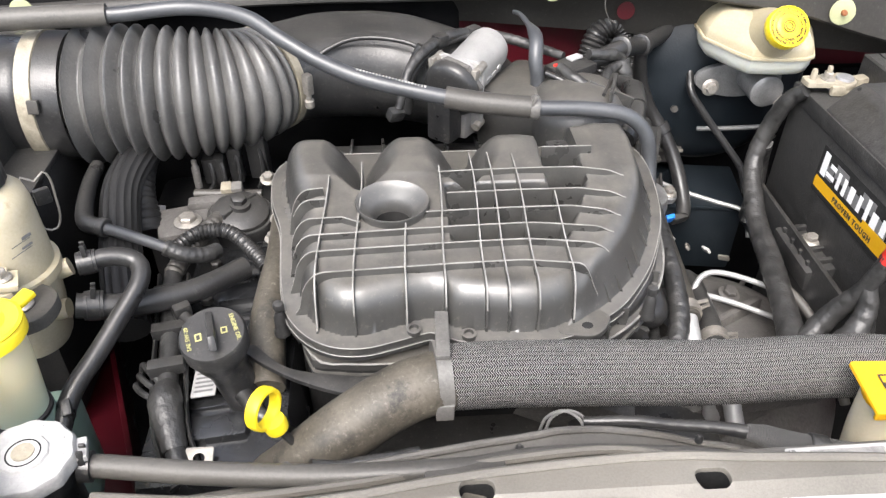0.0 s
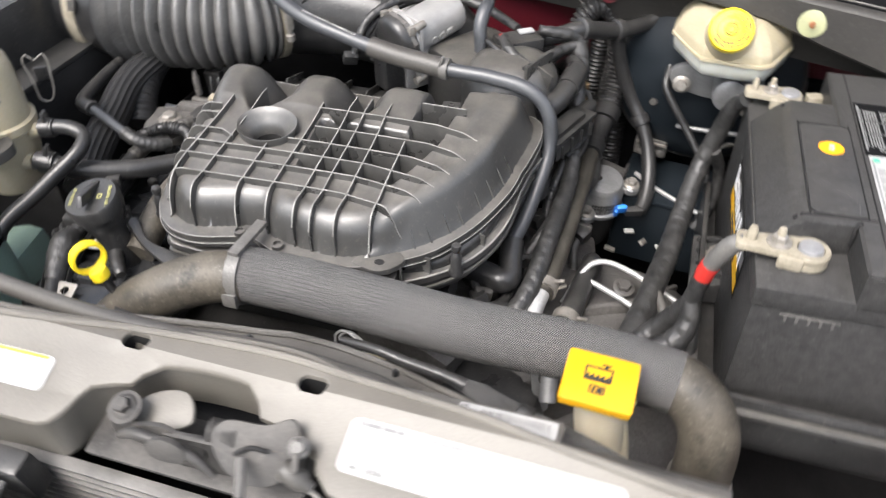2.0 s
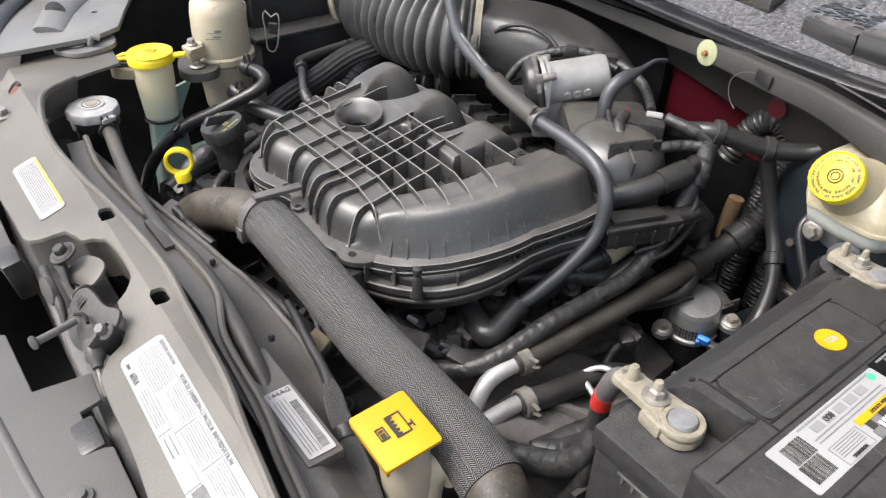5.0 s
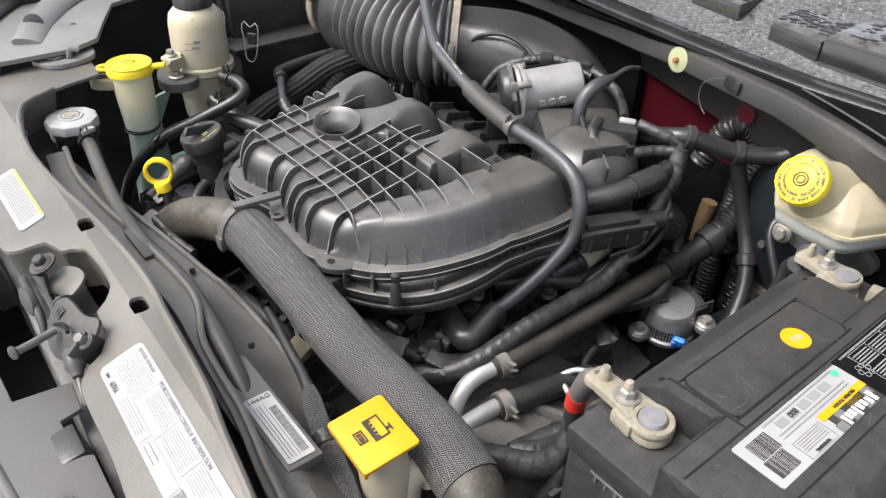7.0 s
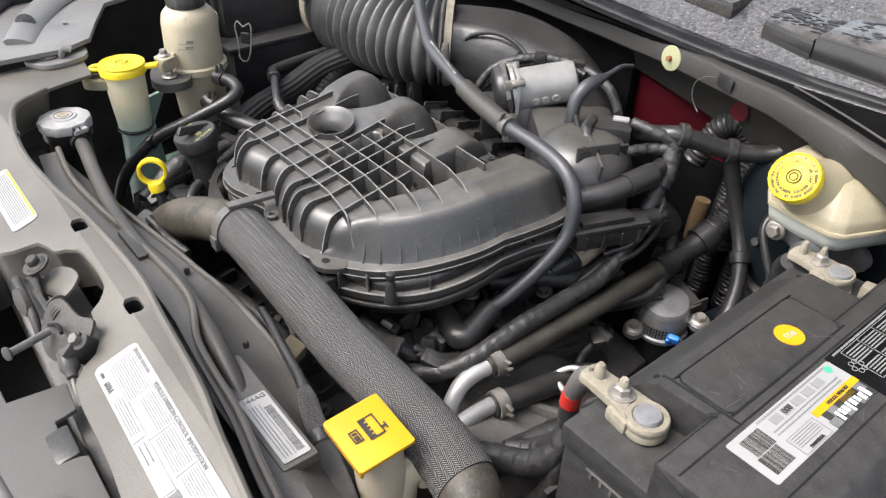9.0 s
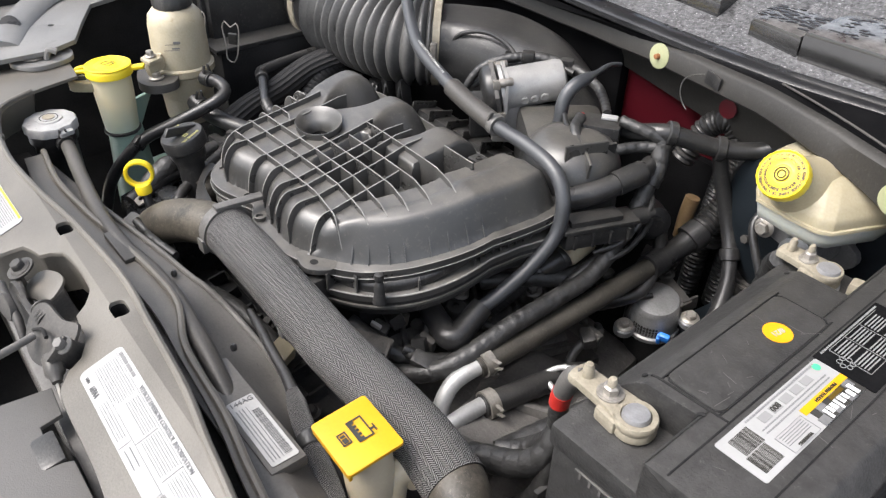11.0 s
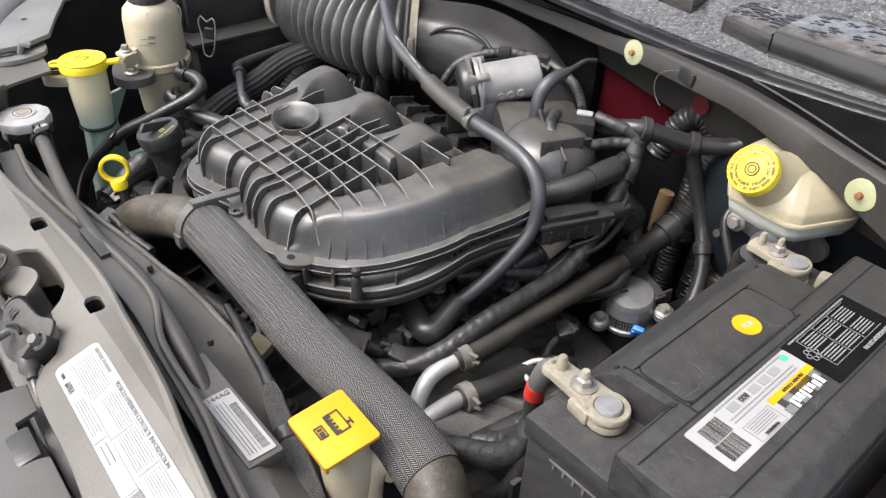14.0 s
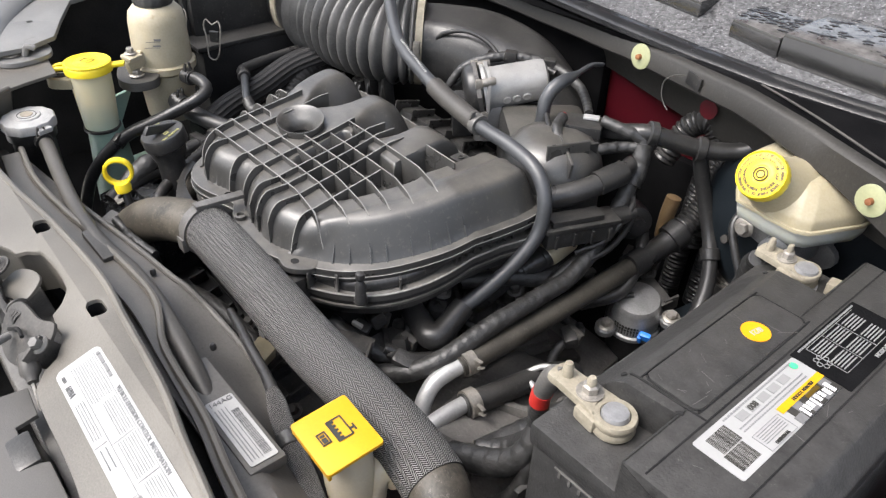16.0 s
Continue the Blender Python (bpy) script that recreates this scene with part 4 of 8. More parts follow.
plenum = base("intake_plenum", "dusty black ribbed plastic intake plenum on the engine", "engine cover", (-0.03, 0.3, 0.86))
NX, NY = 190, 146
X0, X1, Y0, Y1 = -0.246, 0.162, 0.174, 0.486
bm = bmesh.new()
verts = {}
for j in range(NY + 1):
    for i in range(NX + 1):
        x, y = X0 + (X1 - X0) * i / NX, Y0 + (Y1 - Y0) * j / NY
        d = inside_depth(x, y)
        if d > -0.0045 and math.hypot(x + 0.1145, y - 0.313) > 0.0300:
            verts[i, j] = bm.verts.new((x, y, surface(x, y, d) if d > -0.001 else FLOOR - 0.004))
for j in range(NY):
    for i in range(NX):
        q = [verts.get(k) for k in ((i, j), (i + 1, j), (i + 1, j + 1), (i, j + 1))]
        if all(q):
            bm.faces.new(q)
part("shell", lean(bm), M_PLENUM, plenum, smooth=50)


def rib(pts, thick=0.0015, lift=0.0):
    """A thin wall that stands on the shell along pts."""
    bm = bmesh.new()
    rows = []
    n = len(pts)
    for i, (x, y) in enumerate(pts):
        d = inside_depth(x, y)
        top = max(envelope(x, y, d) + 0.0004 + lift, FLOOR + 0.003)
        t = Vector((pts[min(i + 1, n - 1)][0] - pts[max(i - 1, 0)][0], pts[min(i + 1, n - 1)][1] - pts[max(i - 1, 0)][1], 0)).normalized()
        s = Vector((-t.y, t.x, 0)) * thick / 2
        lo = min(top - 0.003, body(x, y, d) - pit(x, y) - 0.004)
        rows.append([bm.verts.new(Vector((x, y, z)) + s * k) for z, k in ((lo, 1.5), (top - 0.0006, 1), (top, 0.8), (top, -0.8), (top - 0.0006, -1), (lo, -1.5))])
    for a, b in zip(rows, rows[1:]):
        for j in range(6):
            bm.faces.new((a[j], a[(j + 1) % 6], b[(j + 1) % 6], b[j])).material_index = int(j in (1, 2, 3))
    bm.faces.new(rows[0]), bm.faces.new(rows[-1])
    return lean(bm)


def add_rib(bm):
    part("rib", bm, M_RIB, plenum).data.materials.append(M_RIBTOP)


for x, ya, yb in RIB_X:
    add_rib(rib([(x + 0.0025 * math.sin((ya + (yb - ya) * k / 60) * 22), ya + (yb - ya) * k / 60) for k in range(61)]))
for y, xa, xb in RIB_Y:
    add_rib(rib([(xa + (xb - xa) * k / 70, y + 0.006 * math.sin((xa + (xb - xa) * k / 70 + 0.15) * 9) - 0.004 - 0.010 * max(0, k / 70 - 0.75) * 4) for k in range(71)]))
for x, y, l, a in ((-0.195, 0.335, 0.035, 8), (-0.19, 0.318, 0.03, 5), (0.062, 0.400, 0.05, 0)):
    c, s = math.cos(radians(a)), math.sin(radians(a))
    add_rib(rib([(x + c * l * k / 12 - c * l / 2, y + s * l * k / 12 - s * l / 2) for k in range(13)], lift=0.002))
# thin fins down the sloping side
for x, y in ((0.066, 0.214), (0.080, 0.231), (0.092, 0.253), (0.103, 0.271), (0.115, 0.295), (0.125, 0.318), (0.134, 0.344), (0.140, 0.367)):
    i = int(np.hypot(PLA[:, 0] - x, PLA[:, 1] - y).argmin())
    t = Vector((*(PLA[(i + 2) % len(PLA)] - PLA[i - 2]), 0)).normalized()
    n = Vector((t.y, -t.x, 0))
    f = Vector((*PLA[i], 0))
    bm = bmesh.new()
    tri = [f - n * 0.0105 + Vector((0, 0, 0.9125)), f - n * 0.005 + Vector((0, 0, 0.9055)), f + n * 0.002 + Vector((0, 0, 0.8925)), f - n * 0.010 + Vector((0, 0, 0.8925))]
    va, vb = [bm.verts.new(p) for p in tri], [bm.verts.new(p + t * 0.0013) for p in tri]
    bm.faces.new(va), bm.faces.new(vb[::-1])
    for k in range(4):
        bm.faces.new((va[k], va[(k + 1) % 4], vb[(k + 1) % 4], vb[k]))
    part("fin", lean(bm), M_RIB, plenum, smooth=10)


def offset_loop(k):
    c = Vector((-0.03, 0.31))
    out = []
    n = len(PL)
    for i in range(n):
        a, b = PL[i - 1], PL[(i + 1) % n]
        t = Vector((b[0] - a[0], b[1] - a[1])).normalized()
        out.append((PL[i][0] + t.y * k, PL[i][1] - t.x * k))
    return out


flange = offset_loop(0.010)
ears = smooth2([(0.018, 0.184), (0.032, 0.178), (0.046, 0.177), (0.058, 0.186), (0.064, 0.200), (0.05, 0.210), (0.03, 0.204)], 0.003)
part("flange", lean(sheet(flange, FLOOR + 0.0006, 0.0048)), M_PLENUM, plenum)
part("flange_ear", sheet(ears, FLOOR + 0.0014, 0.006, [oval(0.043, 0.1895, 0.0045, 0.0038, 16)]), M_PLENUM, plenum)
# Dark disc stands for the shade in the open hole.
part("hole_shade", lathe([(0.006, 0), (0.006, 0.0003), (0, 0.0003)], (0.043, 0.1895, FLOOR + 0.0006), seg=16), M_DARK, plenum)
part("lower_flange", lean(sheet(offset_loop(0.0115), FLOOR - 0.007, 0.004)), M_BLACK, plenum)
part("flange_edge", lean(tube([(x, y, FLOOR + 0.0004) for x, y in offset_loop(0.0100)[::2]], 0.0005, 6, 0.01, closed=True)), M_RIBTOP, plenum, "pale flange edge")
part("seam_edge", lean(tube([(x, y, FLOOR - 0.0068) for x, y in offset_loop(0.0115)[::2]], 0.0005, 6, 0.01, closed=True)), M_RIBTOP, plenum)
part("seam_line", lean(sheet(offset_loop(0.0095), FLOOR - 0.0042, 0.003)), M_RIB, plenum)
for x, y in ((-0.100, 0.190), (-0.056, 0.182)):
    part("boss", lathe([(0.006, 0), (0.006, 0.004), (0.004, 0.0045), (0.0035, 0.0015), (0, 0.0015)], (x, y, FLOOR + 0.001), seg=20), M_PLENUM, plenum)
# well for the fixing near the rear
well = Vector((-0.1145, 0.313, 0.0))
bm = lathe([(0.0305, 0.90), (0.0318, 0.932), (0.0338, 0.9388), (0.0332, 0.9400), (0.0315, 0.9394), (0.0275, 0.9345), (0.0215, 0.929), (0.0180, 0.925), (0.0165, 0.915), (0.0160, 0.900)], well, (0, 0, 1), 48)
bmesh.ops.delete(bm, geom=[f for f in bm.faces if len(f.verts) > 4], context="FACES_ONLY")
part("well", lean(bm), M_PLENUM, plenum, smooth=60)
# Bore coloured dark, so that its deep shade is in the material.
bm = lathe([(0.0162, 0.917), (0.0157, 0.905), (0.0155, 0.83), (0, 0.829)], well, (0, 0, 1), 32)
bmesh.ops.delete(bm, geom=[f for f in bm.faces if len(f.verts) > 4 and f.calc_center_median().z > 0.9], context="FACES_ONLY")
part("well_bore", lean(bm), M_DARK, plenum, "well bore with its shade put into dark colour")
# square nut clip in the pit at the rear
bm = box((0.020, 0.016, 0.004), (0.0505, 0.393, 0.9445), (0, 0, 4), 0.001)
lathe([(0.004, 0), (0.004, 0.0015), (0.002, 0.0015), (0.002, 0.0002)], (0.0505, 0.393, 0.9465), seg=12, bm=bm)
box((0.018, 0.014, 0.03), (0.0505, 0.394, 0.929), (0, 0, 4), 0.001, bm)
part("clip_boss", bm, M_BLACK, plenum)
part("rear_skirt", box((0.25, 0.045, 0.060), (-0.085, 0.508, 0.846), (-14, 0, 0), 0.010), M_BLACK, plenum)
for k in range(7):
    part("skirt_rib", box((0.0025, 0.040, 0.016), (-0.195 + 0.036 * k, 0.505, 0.879), (-14, 0, 3 * (k % 3) - 3), 0.0006), M_RIB, plenum)
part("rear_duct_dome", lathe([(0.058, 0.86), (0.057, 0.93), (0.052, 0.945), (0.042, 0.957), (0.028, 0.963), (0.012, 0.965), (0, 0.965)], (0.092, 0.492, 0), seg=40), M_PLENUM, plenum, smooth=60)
part("rear_neck", box((0.11, 0.10, 0.075), (0.055, 0.520, 0.915), (0, 0, -35), 0.012), M_PLENUM, plenum)
part("dome_rib", box((0.05, 0.003, 0.02), (0.122, 0.478, 0.953), (0, -12, 150), 0.001), M_PLENUM, plenum)
part("neck_rib", box((0.004, 0.05, 0.05), (0.125, 0.478, 0.945), (0, 0, -20), 0.001), M_RIB, plenum)

# lower manifold, stepped and swept under the plenum
lower = base("lower_manifold", "black plastic lower intake manifold with swept ribs", "manifold", (-0.03, 0.3, 0.8))
LO = smooth2([(-0.192, 0.204), (-0.165, 0.182), (-0.10, 0.178), (0.0, 0.180), (0.040, 0.185), (0.060, 0.193), (0.084, 0.208), (0.115, 0.240), (0.136, 0.277), (0.149, 0.317), (0.156, 0.36), (0.160, 0.41), (0.158, 0.46), (0.05, 0.48), (-0.20, 0.45), (-0.216, 0.36)], 0.01)


def inset(loop, k):
    c = Vector((-0.04, 0.32))
    return [(c.x + (x - c.x) * (1 - k / 0.19), c.y + (y - c.y) * (1 - k / 0.13)) for x, y in loop]


part("deck", lean(sheet(LO, 0.871, 0.008, bevel=0.002)), M_PLENUM, lower)
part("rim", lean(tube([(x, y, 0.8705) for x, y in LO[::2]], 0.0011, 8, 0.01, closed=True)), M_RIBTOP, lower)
part("upper_deck", lean(sheet(inset(LO, 0.016), 0.8785, 0.010, bevel=0.002)), M_PLENUM, lower)
part("under_rim", lean(sheet(inset(LO, 0.002), 0.8615, 0.004, bevel=0.001)), M_BLACK, lower)
part("under_line", lean(sheet(inset(LO, -0.0005), 0.8575, 0.003, bevel=0.001)), M_PLENUM, lower)
part("skirt", lean(sheet(inset(LO, 0.010), 0.8545, 0.016, bevel=0.003)), M_BLACK, lower)
SW = [(0.052, 0.205, 0.875), (0.085, 0.221, 0.875), (0.108, 0.246, 0.876), (0.127, 0.283, 0.877), (0.139, 0.325, 0.879), (0.146, 0.37, 0.882)]
part("swept_rib", lean(tube(SW, 0.0035, 8, 0.008, flat=1.8)), M_BLACK, lower)
part("swept_rib", lean(tube([(x - 0.006, y + 0.004, z + 0.006) for x, y, z in SW], 0.0015, 8, 0.008, flat=2.0)), M_RIB, lower)
for x, y, l, a in ((0.056, 0.204, 0.030, -62), (0.074, 0.214, 0.022, -10), (0.118, 0.262, 0.016, -28)):
    part("web", box((l, 0.002, 0.020), (x, y, 0.880), (0, 0, a), 0.0006), M_RIB, lower)
part("body", box((0.27, 0.22, 0.10), (-0.065, 0.33, 0.79), bevel=0.02), M_DARK, lower)
for k in range(9):
    t = k / 8
    part("shelf_tooth", lean(box((0.007, 0.0016, 0.012), (0.1475 + 0.006 * t, 0.345 + 0.085 * t, 0.877), (0, 0, -10), 0.0005)), M_RIB, lower)
for x, y in ((0.1065, 0.2235), (-0.212, 0.222)):
    bm = lathe([(0.0070, 0), (0.0070, 0.004), (0.0055, 0.006), (0.0053, 0.020), (0.0040, 0.024), (0.0030, 0.026), (0.0045, 0.0285), (0.0050, 0.0315), (0.0042, 0.0345), (0, 0.0360)], (x, y, 0.868), seg=24)
    part("ball_stud", bm, M_BLACK, lower)
part("side_plate", sheet(smooth2([(-0.235, 0.21), (-0.20, 0.18), (-0.13, 0.165), (-0.15, 0.15), (-0.20, 0.17), (-0.24, 0.20)], 0.006), 0.868, 0.004), M_BLACK, lower)
for k in range(5):
    part("runner_spigot", box((0.016, 0.02, 0.03), (-0.06 + 0.028 * k, 0.186, 0.868), (0, 0, 0), 0.004), M_BLACK, lower)

# ---- engine under it ----
engine = base("engine_block", "black greasy engine block and cylinder heads", "engine", (-0.05, 0.3, 0.45))
part("block", box((0.55, 0.36, 0.26), (-0.07, 0.30, 0.60), bevel=0.03), M_BLACK, engine)
bm = box((0.125, 0.33, 0.09), (-0.262, 0.27, 0.780), (0, -6, 0), 0.018)
part("valve_cover", bm, M_GLOSSBLACK, engine, "glossy black plastic valve cover")
for k in range(5):
    part("cover_boss", box((0.052, 0.026, 0.022), (-0.262, 0.155 + 0.056 * k, 0.822), (0, -8, 0), 0.005), M_GLOSSBLACK, engine)
    part("cover_bolt", lathe([(0.006, 0), (0.006, 0.006), (0.004, 0.0075), (0, 0.0075)], (-0.300, 0.150 + 0.056 * k, 0.822), seg=6), M_DARKSTEEL, engine, smooth=20)
    part("cover_rib", box((0.090, 0.004, 0.014), (-0.278, 0.180 + 0.056 * k, 0.820), (0, -8, 0), 0.001), M_GLOSSBLACK, engine)
bm = box((0.44, 0.07, 0.10), (-0.02, 0.160, 0.690), (12, 0, 0), 0.016)
part("front_valve_cover", bm, M_BLACK, engine)
for k in range(9):
    part("front_rib", box((0.004, 0.05, 0.016), (-0.17 + 0.034 * k + 0.006 * (k % 3), 0.150, 0.746), (14, 0, 4 * (k % 3) - 4), 0.001), M_BLACK, engine)
for x, y, z in ((-0.135, 0.140, 0.752), (-0.05, 0.138, 0.755), (0.06, 0.140, 0.752)):
    part("front_box", box((0.046, 0.022, 0.024), (x, y, z), (10, 0, 3), 0.003), M_BLACK, engine)
    part("box_rim", box((0.050, 0.003, 0.028), (x, y - 0.010, z + 0.002), (10, 0, 3), 0.001), M_SHROUD, engine)
    bolt((x + 0.034, y + 0.006, z), (0.1, -0.4, 1), 0.006, parent=engine, material=M_DARKSTEEL, label="dull dark hexagon bolt")
part("transmission_housing", lathe([(0.15, 0), (0.15, 0.06), (0.13, 0.11), (0.10, 0.135), (0.05, 0.15), (0, 0.152)], (0.25, 0.36, 0.575), (0.1, -0.25, 1), 48), M_CASTING, engine, "dusty grey cast gearbox housing")
for k in range(7):
    a = 0.9 * k
    part("casting_rib", box((0.10, 0.006, 0.012), (0.25 + 0.07 * math.cos(a), 0.36 + 0.07 * math.sin(a), 0.712), (0, 14, math.degrees(a)), 0.002), M_CASTING, engine)
bm = box((0.16, 0.20, 0.16), (0.20, 0.33, 0.66), (0, 0, 20), 0.04)
part("bell_housing", bm, M_CASTING, engine)
part("gearbox_shelf", box((0.15, 0.19, 0.05), (0.245, 0.325, 0.728), (-10, 8, 12), 0.014), M_CASTING, engine, "dusty grey gearbox casting")
part("head_side", box((0.13, 0.26, 0.05), (0.075, 0.335, 0.748), (-4, 14, -16), 0.012), M_CASTING, engine, "grimy grey cylinder head casting")
for k in range(5):
    part("head_boss", lathe([(0.013, -0.02), (0.013, 0.006), (0.010, 0.010), (0.004, 0.010), (0.004, 0.006), (0, 0.006)], (0.055 + 0.012 * k, 0.255 + 0.045 * k, 0.776), (0.2, -0.2, 1), 20), M_CASTING, engine)
    part("head_rib", box((0.07, 0.006, 0.016), (0.068 + 0.012 * k, 0.277 + 0.045 * k, 0.776), (-4, 14, -25), 0.002), M_CASTING, engine)
part("gearbox_flank", box((0.17, 0.28, 0.06), (0.150, 0.385, 0.700), (-6, 10, 8), 0.02), M_CASTING, engine, "dusty grey gearbox casting")
for x, y, z, a in ((0.165, 0.34, 0.736, 40), (0.12, 0.40, 0.742, 15), (0.17, 0.44, 0.728, 75)):
    part("flank_rib", box((0.09, 0.008, 0.018), (x, y, z), (-6, 10, a), 0.003), M_CASTING, engine)
bolt((0.189, 0.378, 0.737), (0.1, -0.2, 1), 0.0085, parent=engine, material=M_CASTING, label="dusty hexagon bolt")
bolt((0.0795, 0.349, 0.803), (0.2, -0.4, 1), 0.0075, parent=engine, material=M_STEEL, label="yellow-grey zinc bolt")
part("gearbox_rib", box((0.12, 0.010, 0.02), (0.25, 0.335, 0.752), (-10, 8, 35), 0.004), M_CASTING, engine)
bolt((0.262, 0.372, 0.757), (0.1, -0.2, 1), 0.008, parent=engine, material=M_CASTING, label="dusty hexagon bolt")
part("timing_cover", box((0.08, 0.34, 0.20), (-0.35, 0.30, 0.56), bevel=0.03), M_DARK, engine)
part("head_edge", tube([(-0.225, 0.185, 0.84), (-0.228, 0.25, 0.86), (-0.222, 0.33, 0.868), (-0.225, 0.40, 0.86)], 0.016, 12, 0.01), M_OLDRUBBER, engine, "dusty brown sealing edge")
for x, y, z in ((-0.3319, 0.4165, 0.850), (-0.235, 0.43, 0.86), (0.086, 0.346, 0.803), (-0.235, 0.365, 0.862)):
    bolt((x, y, z), r=0.0095 if x < -0.3 else 0.006, parent=engine)
bm = lathe([(0.034, -0.03), (0.036, 0.000), (0.034, 0.003), (0.031, 0.003), (0.030, 0.007), (0.022, 0.012), (0.011, 0.013), (0.0105, 0.018), (0, 0.018)], (-0.2790, 0.432, 0.846), (0.1, -0.15, 1), 36)
box((0.050, 0.004, 0.010), (-0.2790, 0.432, 0.856), (0, 0, 55), 0.0015, bm)
lathe([(0.0085, 0), (0.0085, 0.008), (0.007, 0.009), (0, 0.009)], (-0.2790, 0.432, 0.862), (0.1, -0.15, 1), 6, bm)
part("cam_sensor_housing", bm, M_BLACK, engine)
part("head_casting", box((0.085, 0.055, 0.03), (-0.325, 0.428, 0.834), (0, 0, 15), 0.008), M_CASTING, engine, "dusty cast bracket under the bolt")
part("bracket_arm", box((0.075, 0.016, 0.014), (-0.300, 0.452, 0.850), (0, 0, 8), 0.004), M_CASTING, engine)
for x, y, z, w, h, t in ((-0.3232, 0.512, 0.857, 0.014, 0.034, 4), (-0.3102, 0.510, 0.858, 0.012, 0.036, -3), (-0.2933, 0.514, 0.863, 0.015, 0.048, 2), (-0.268, 0.522, 0.866, 0.022, 0.056, -8)):
    part("coil_tower", box((w, 0.016, h), (x, y, z), (6, 0, t), 0.002), M_BLACK, engine)
    part("coil_lead", tube([(x, y - 0.004, z + h * 0.4), (x + 0.004, y - 0.010, z + h * 0.2), (x + 0.005, y - 0.014, z - h * 0.3), (x - 0.002, y - 0.016, z - h * 0.6)], 0.0024, 8, 0.005), M_RUBBER, engine)
part("coil_rail", tube([(-0.338, 0.482, 0.842), (-0.30, 0.480, 0.842), (-0.262, 0.478, 0.842)], 0.0055, 14, 0.008), M_SHROUD, engine)
part("rail_stud", lathe([(0.0045, -0.016), (0.0045, 0.010), (0.0030, 0.012), (0.0030, 0.019), (0, 0.020)], (-0.3339, 0.490, 0.862), (0, 0, 1), 12), M_CASTING, engine)
for x in (-0.2995, -0.2880):
    part("coil_socket", box((0.012, 0.014, 0.022), (x, 0.474, 0.848), (10, 0, 4), 0.002), M_LEAD if x < -0.29 else M_STRAP, engine)
for x, y, z in ((-0.2541, 0.485, 0.857), (-0.2369, 0.420, 0.847)):
    bolt((x, y, z), (0.05, -0.35, 1), 0.0062, parent=engine, material=M_STEEL, label="zinc hexagon bolt")
# Added dark box that stands for deep shade behind the head.
part("shade_fill", box((0.20, 0.12, 0.10), (-0.30, 0.52, 0.76), bevel=0.02), M_DARK, engine)

# oil filler and dipstick
oil = base("oil_filler", "black plastic oil filler neck with round cap", "oil filler", (-0.254, 0.196, 0.80))
part("neck", tube([(-0.2575, 0.186, 0.896), (-0.2565, 0.186, 0.880), (-0.253, 0.186, 0.868), (-0.246, 0.185, 0.84), (-0.237, 0.184, 0.80), (-0.233, 0.183, 0.77)], [0.0225, 0.0215, 0.0165, 0.0155, 0.0152, 0.0152], 28, 0.006), M_BLACK, oil)
cap_axis = Vector((-0.05, -0.22, 1)).normalized()
cap = part("cap", lathe([(0.022, -0.014), (0.0265, -0.010), (0.0268, 0.004), (0.0252, 0.0065), (0, 0.0068)], (-0.2585, 0.1845, 0.902), cap_axis, 32), M_BLACK, oil)
m = frame_at(Vector((-0.2585, 0.1845, 0.902)) + cap_axis * 0.0068, (1, 0.25, 0.105), cap_axis.cross(Vector((1, 0.25, 0.105))))
part("grip", box((0.007, 0.050, 0.011), (-0.2590, 0.1835, 0.9125), (-12, 0, 14), 0.002, taper=0.8), M_BLACK, cap)
words("ENGINE OIL", 0.0050, m @ Matrix.Translation((0.0185, 0, 0.0004)) @ Matrix.Rotation(-1.45, 4, "Z"), M_PALEINK, cap, bold=0.0)
words("SAE 5W-20", 0.0048, m @ Matrix.Translation((-0.0185, 0, 0.0004)) @ Matrix.Rotation(1.6, 4, "Z"), M_PALEINK, cap, bold=0.0)
bars([(0.0098, 0.002, 0.004, 0.0012), (0.0098, -0.003, 0.004, 0.0012), (0.0078, -0.0005, 0.0012, 0.006), (0.0118, -0.0005, 0.0012, 0.006), (-0.0105, 0.002, 0.004, 0.0012), (-0.0105, -0.004, 0.004, 0.0012),
      (-0.0125, -0.001, 0.0012, 0.007), (-0.0085, -0.001, 0.0012, 0.007)], m, M_PALEINK, cap, "symbol")
bm = lathe([(0.03, 0), (0.03, 0.012), (0.024, 0.016)], (-0.237, 0.185, 0.785), seg=30)
part("collar", bm, M_PAPERGREY, oil, "pale collar at the foot of the neck")

dip = base("dipstick", "yellow ring-handled oil dipstick on a black stem", "dipstick", (-0.185, 0.125, 0.80))
ring_c, ring_n = Vector((-0.2116, 0.1114, 0.8998)), Vector((0.80, -0.42, 0.06)).normalized()
foot = Vector((-0.2055, 0.1110, 0.8835))
bm = lathe([(0.0128, -0.0040), (0.0140, -0.0050), (0.0160, -0.0046), (0.0168, 0.0), (0.0160, 0.0046), (0.0140, 0.0050), (0.0128, 0.0040), (0.0122, 0.0), (0.0128, -0.0040)], ring_c, ring_n, 40)
bmesh.ops.delete(bm, geom=[f for f in bm.faces if len(f.verts) > 4], context="FACES_ONLY")
part("ring", bm, M_YELLOW, dip)
down = Vector((0.25, 0.05, -1)).normalized()
part("ferrule", lathe([(0.0085, -0.004), (0.0092, 0.0), (0.0085, 0.006), (0.005, 0.008), (0.004, 0.008)], foot, down, 20), M_YELLOW, dip)
